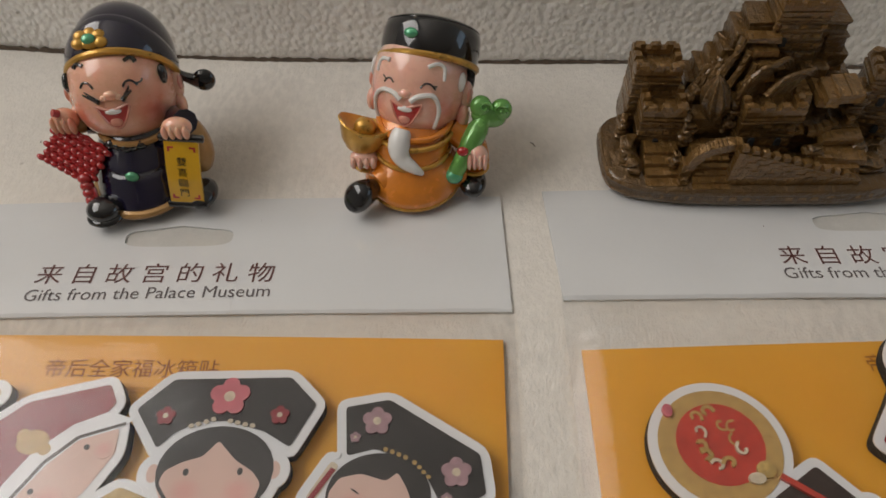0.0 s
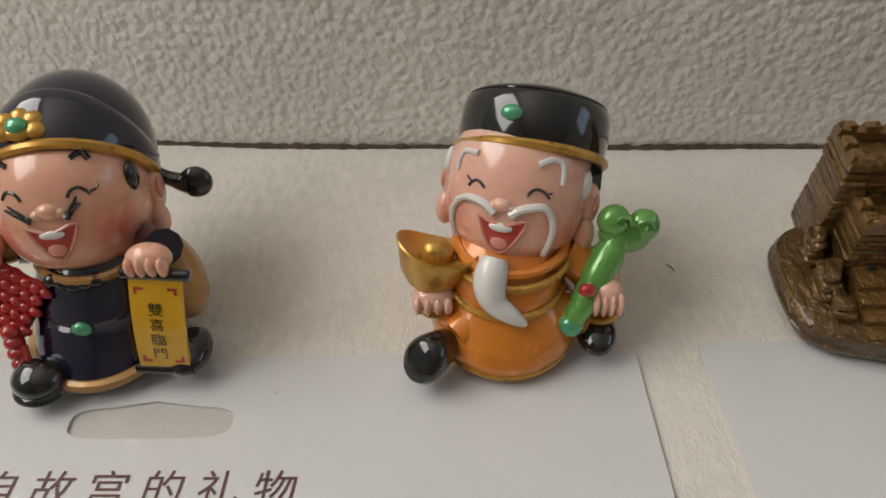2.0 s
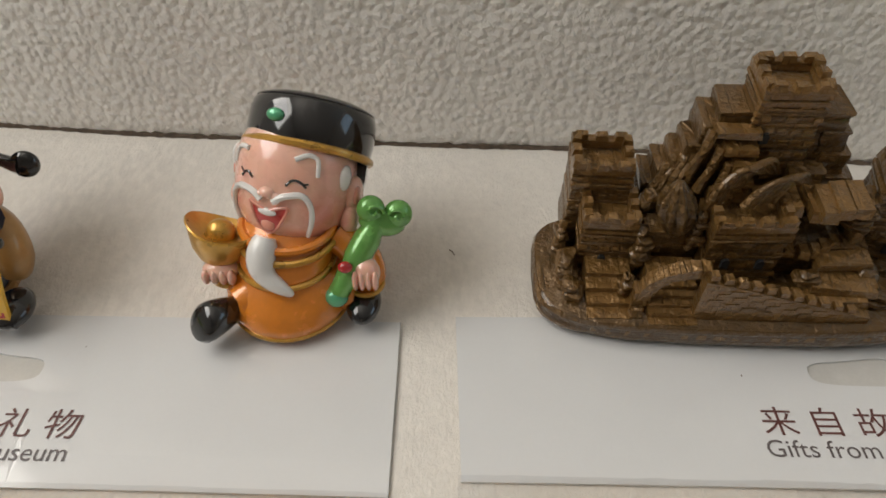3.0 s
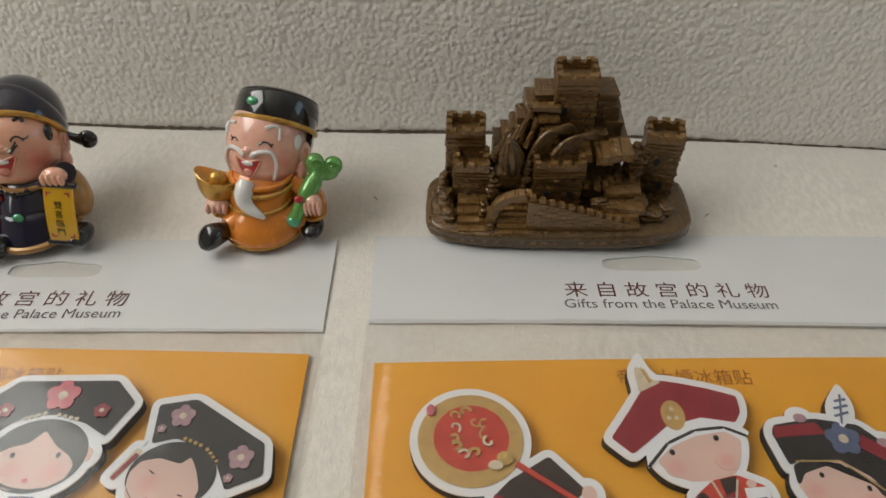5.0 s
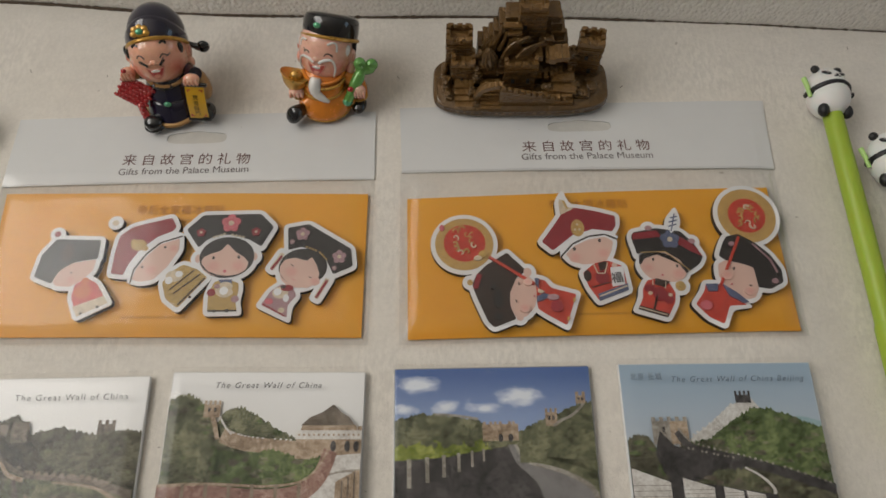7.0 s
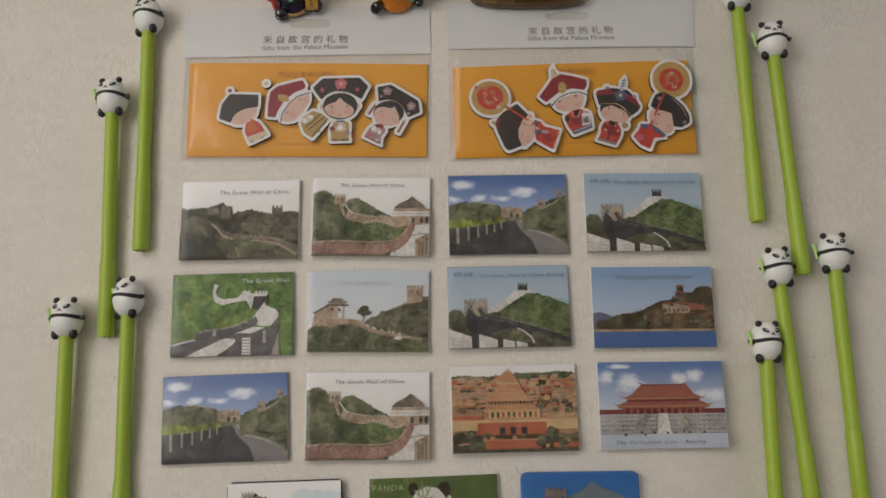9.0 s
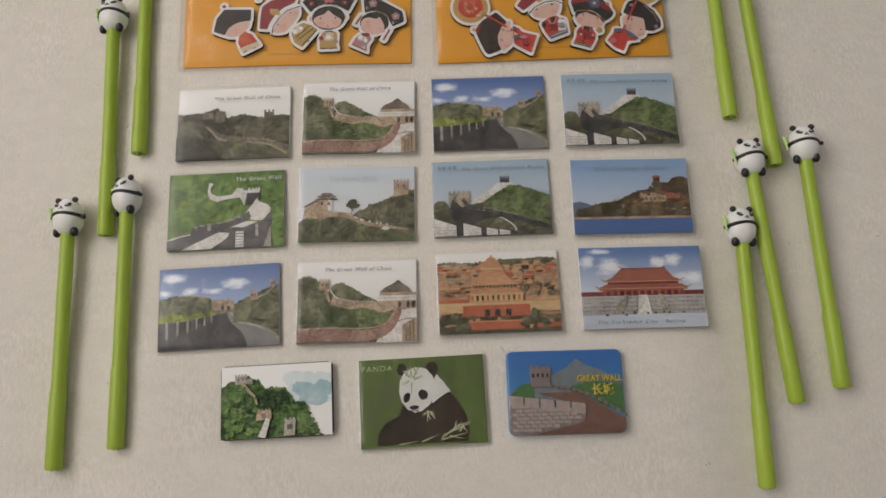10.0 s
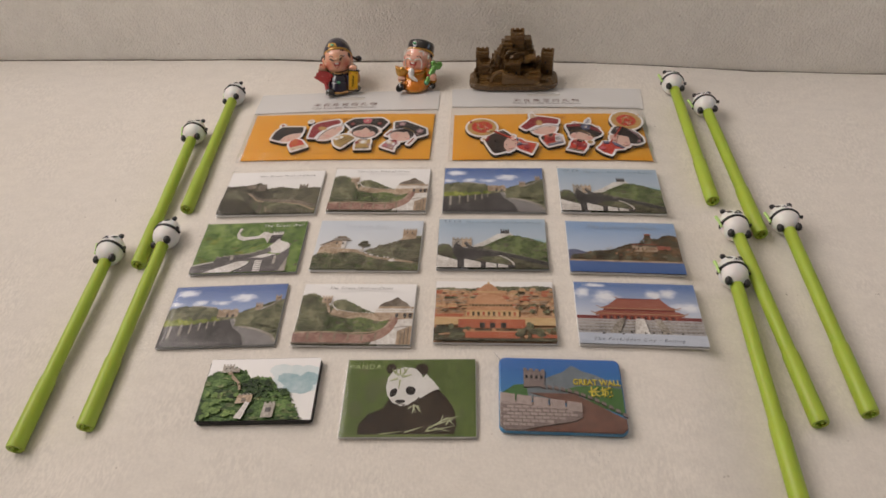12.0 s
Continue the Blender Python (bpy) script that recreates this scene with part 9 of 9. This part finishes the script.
    stroke(bm, f, [(-5.8, 1.4), (-6.9, 2.2)], 0.17, BK, 0, H)
    stroke(bm, f, [(-1.2, -2.5), (-2.6, -1.5), (-4.4, -1.0), (-6.6, -1.2), (-8.3, -2.6), (-9.0, -5.0), (-8.8, -7.6), (-8.0, -9.6)], (0.75, 0.5), WH, 0.35, H)
    stroke(bm, f, [(1.4, -2.5), (2.6, -1.4), (4.4, -0.7), (6.4, -0.5), (7.6, -1.8), (8.2, -4.0), (8.0, -6.8), (7.2, -9.4)], (0.75, 0.5), WH, 0.35, H)
    stroke(bm, f, [(-9.0, 2.6), (-8.8, 4.8), (-7.8, 6.0), (-5.6, 6.2)], (0.42, 0.55), WH, 0.1, H)
    stroke(bm, f, [(4.4, 6.2), (6.4, 7.1), (8.0, 6.2), (8.5, 3.2)], (0.55, 0.42), WH, 0.1, H)
    # beard
    add_tube(bm, curve_through([(-5.8, -1.6, 18.6), (-6.8, -4.8, 15.4), (-5.8, -6.8, 12.9), (-3.0, -8.2, 11.2), (-0.6, -8.6, 9.4)], 4), [2.0, 2.5, 2.8, 2.9, 2.85, 2.75, 2.6, 2.4, 2.2, 2.0, 1.85, 1.7, 1.5, 1.3, 1.05, 0.8, 0.4], WH, None, 14)
    # ingot
    I = Matrix.Translation((-16.2, 0.8, 14.6)) @ pose(0, 0, 0, -16, 13, -4)
    rows = []
    for z, a, b in ((-4.4, 2.6, 2.2), (-4.0, 4.0, 3.4), (-1.6, 5.6, 4.6), (1.2, 6.9, 5.2), (2.2, 7.4, 5.3), (2.6, 7.2, 5.0), (2.0, 6.2, 4.2), (1.4, 3.6, 2.8)):
        rows.append([(x, y, zz + 1.8 * (x / 7.4) ** 2 * (1 if z > 0 else 0)) for x, y, zz in ellipse(0, 0, a, b, z, 36)])
    add_loft(bm, rows, GD, I)
    add_ell(bm, (0, 0, 2.2), (3.0, 2.6, 2.6), GD, I)
    add_tube(bm, curve_through([(-9.0, 4, 13), (-13.6, 1.6, 9.4), (-15.8, -0.4, 5.6)], 3), [3.4, 3.5, 3.6, 3.7, 3.7, 3.5, 2.8], OR)
    oval_ring((-15.8, -0.6, 5.6), 3.4, 3.0, 0.7, GD, bm)
    fist(bm, (-16.4, -2.6, 9.6), (3.8, 2.6, 2.4), SK)
    # sceptre
    add_tube(bm, curve_through([(7.6, -5.6, 6.6), (9.4, -4.0, 9.4), (11.6, -1.2, 13.0), (14.2, 2.4, 16.4), (15.4, 3.8, 18.2)], 4), [2.3] * 4 + [2.5] * 4 + [2.9] * 4 + [2.5] * 5, GR, None, 14)
    add_ell(bm, (7.4, -6.0, 6.2), (2.5, 2.4, 2.3), JA)
    C = Matrix.Translation((16.6, 4.4, 19.2)) @ pose(0, 0, 0, -24, 18, 6)
    for c, r in (((-2.7, 0, 0.9), (2.9, 2.4, 2.9)), ((2.9, 0, 0.9), (3.0, 2.4, 3.0)), ((0.2, 0.2, -1.4), (4.9, 2.5, 3.0))):
        add_ell(bm, c, r, GR, C)
    for x, s in ((-2.3, 1), (2.5, -1)):
        add_tube(bm, [(x + (1.9 - 0.12 * k) * math.cos(0.5 * k) * s, -2.2 - 0.03 * k, 1.2 + (1.7 - 0.11 * k) * math.sin(0.5 * k)) for k in range(15)], 0.42, GR, C, 6)
    add_ell(bm, (9.6, -4.6, 13.6), (1.5, 1.2, 1.3), RD)
    fist(bm, (13.4, -3.2, 10.6), (2.9, 2.8, 3.4), SK)
    add_tube(bm, curve_through([(6.5, 4, 14), (11.6, 2.0, 10.5), (13.4, -0.6, 6.6), (12.6, -2.4, 3.8)], 3), [3.4, 3.6, 3.8, 3.9, 3.9, 3.8, 3.6, 3.3, 2.9, 2.3], OR)
    oval_ring((12.8, -1.8, 5.6), 3.5, 3.4, 0.6, GD, bm, None, 24)


figurine("official_figurine", pose(-0.0944, 0.1236, -0.0008, -2) @ Matrix.Scale(1.025, 4), official, OFFICIAL_SKIN, "glossy resin figurine in a navy robe with red knot and scroll")
figurine("elder_figurine", pose(-0.0176, 0.1236, -0.0006, -2) @ Matrix.Scale(1.025, 4), elder, ELDER_SKIN, "glossy resin figurine in an orange robe with white beard")

# ---- lint on the cover ----
LINT = plain("brown_lint", (0.16, 0.12, 0.09), 0.9, var=0.4, scale=900)
lrng = random.Random(21)
bm = bmesh.new()
for _ in range(60):
    x, y = lrng.uniform(-0.34, 0.36), lrng.uniform(-0.34, 0.165)
    a, n = lrng.uniform(0, math.pi), lrng.choice((0.0004, 0.0006, 0.0012))
    z = ground(x, y) + 0.0006
    add_tube(bm, [(x - n * math.cos(a), y - n * math.sin(a), z), (x, y, z + 0.0002), (x + n * math.cos(a), y + n * math.sin(a) * 0.6, z)], 0.00014, 0, None, 5)
tagged(new("lint", finish("lint", bm, LINT)), "tiny brown lint specks strewn on the seat cover", "lint", kind="stuff")
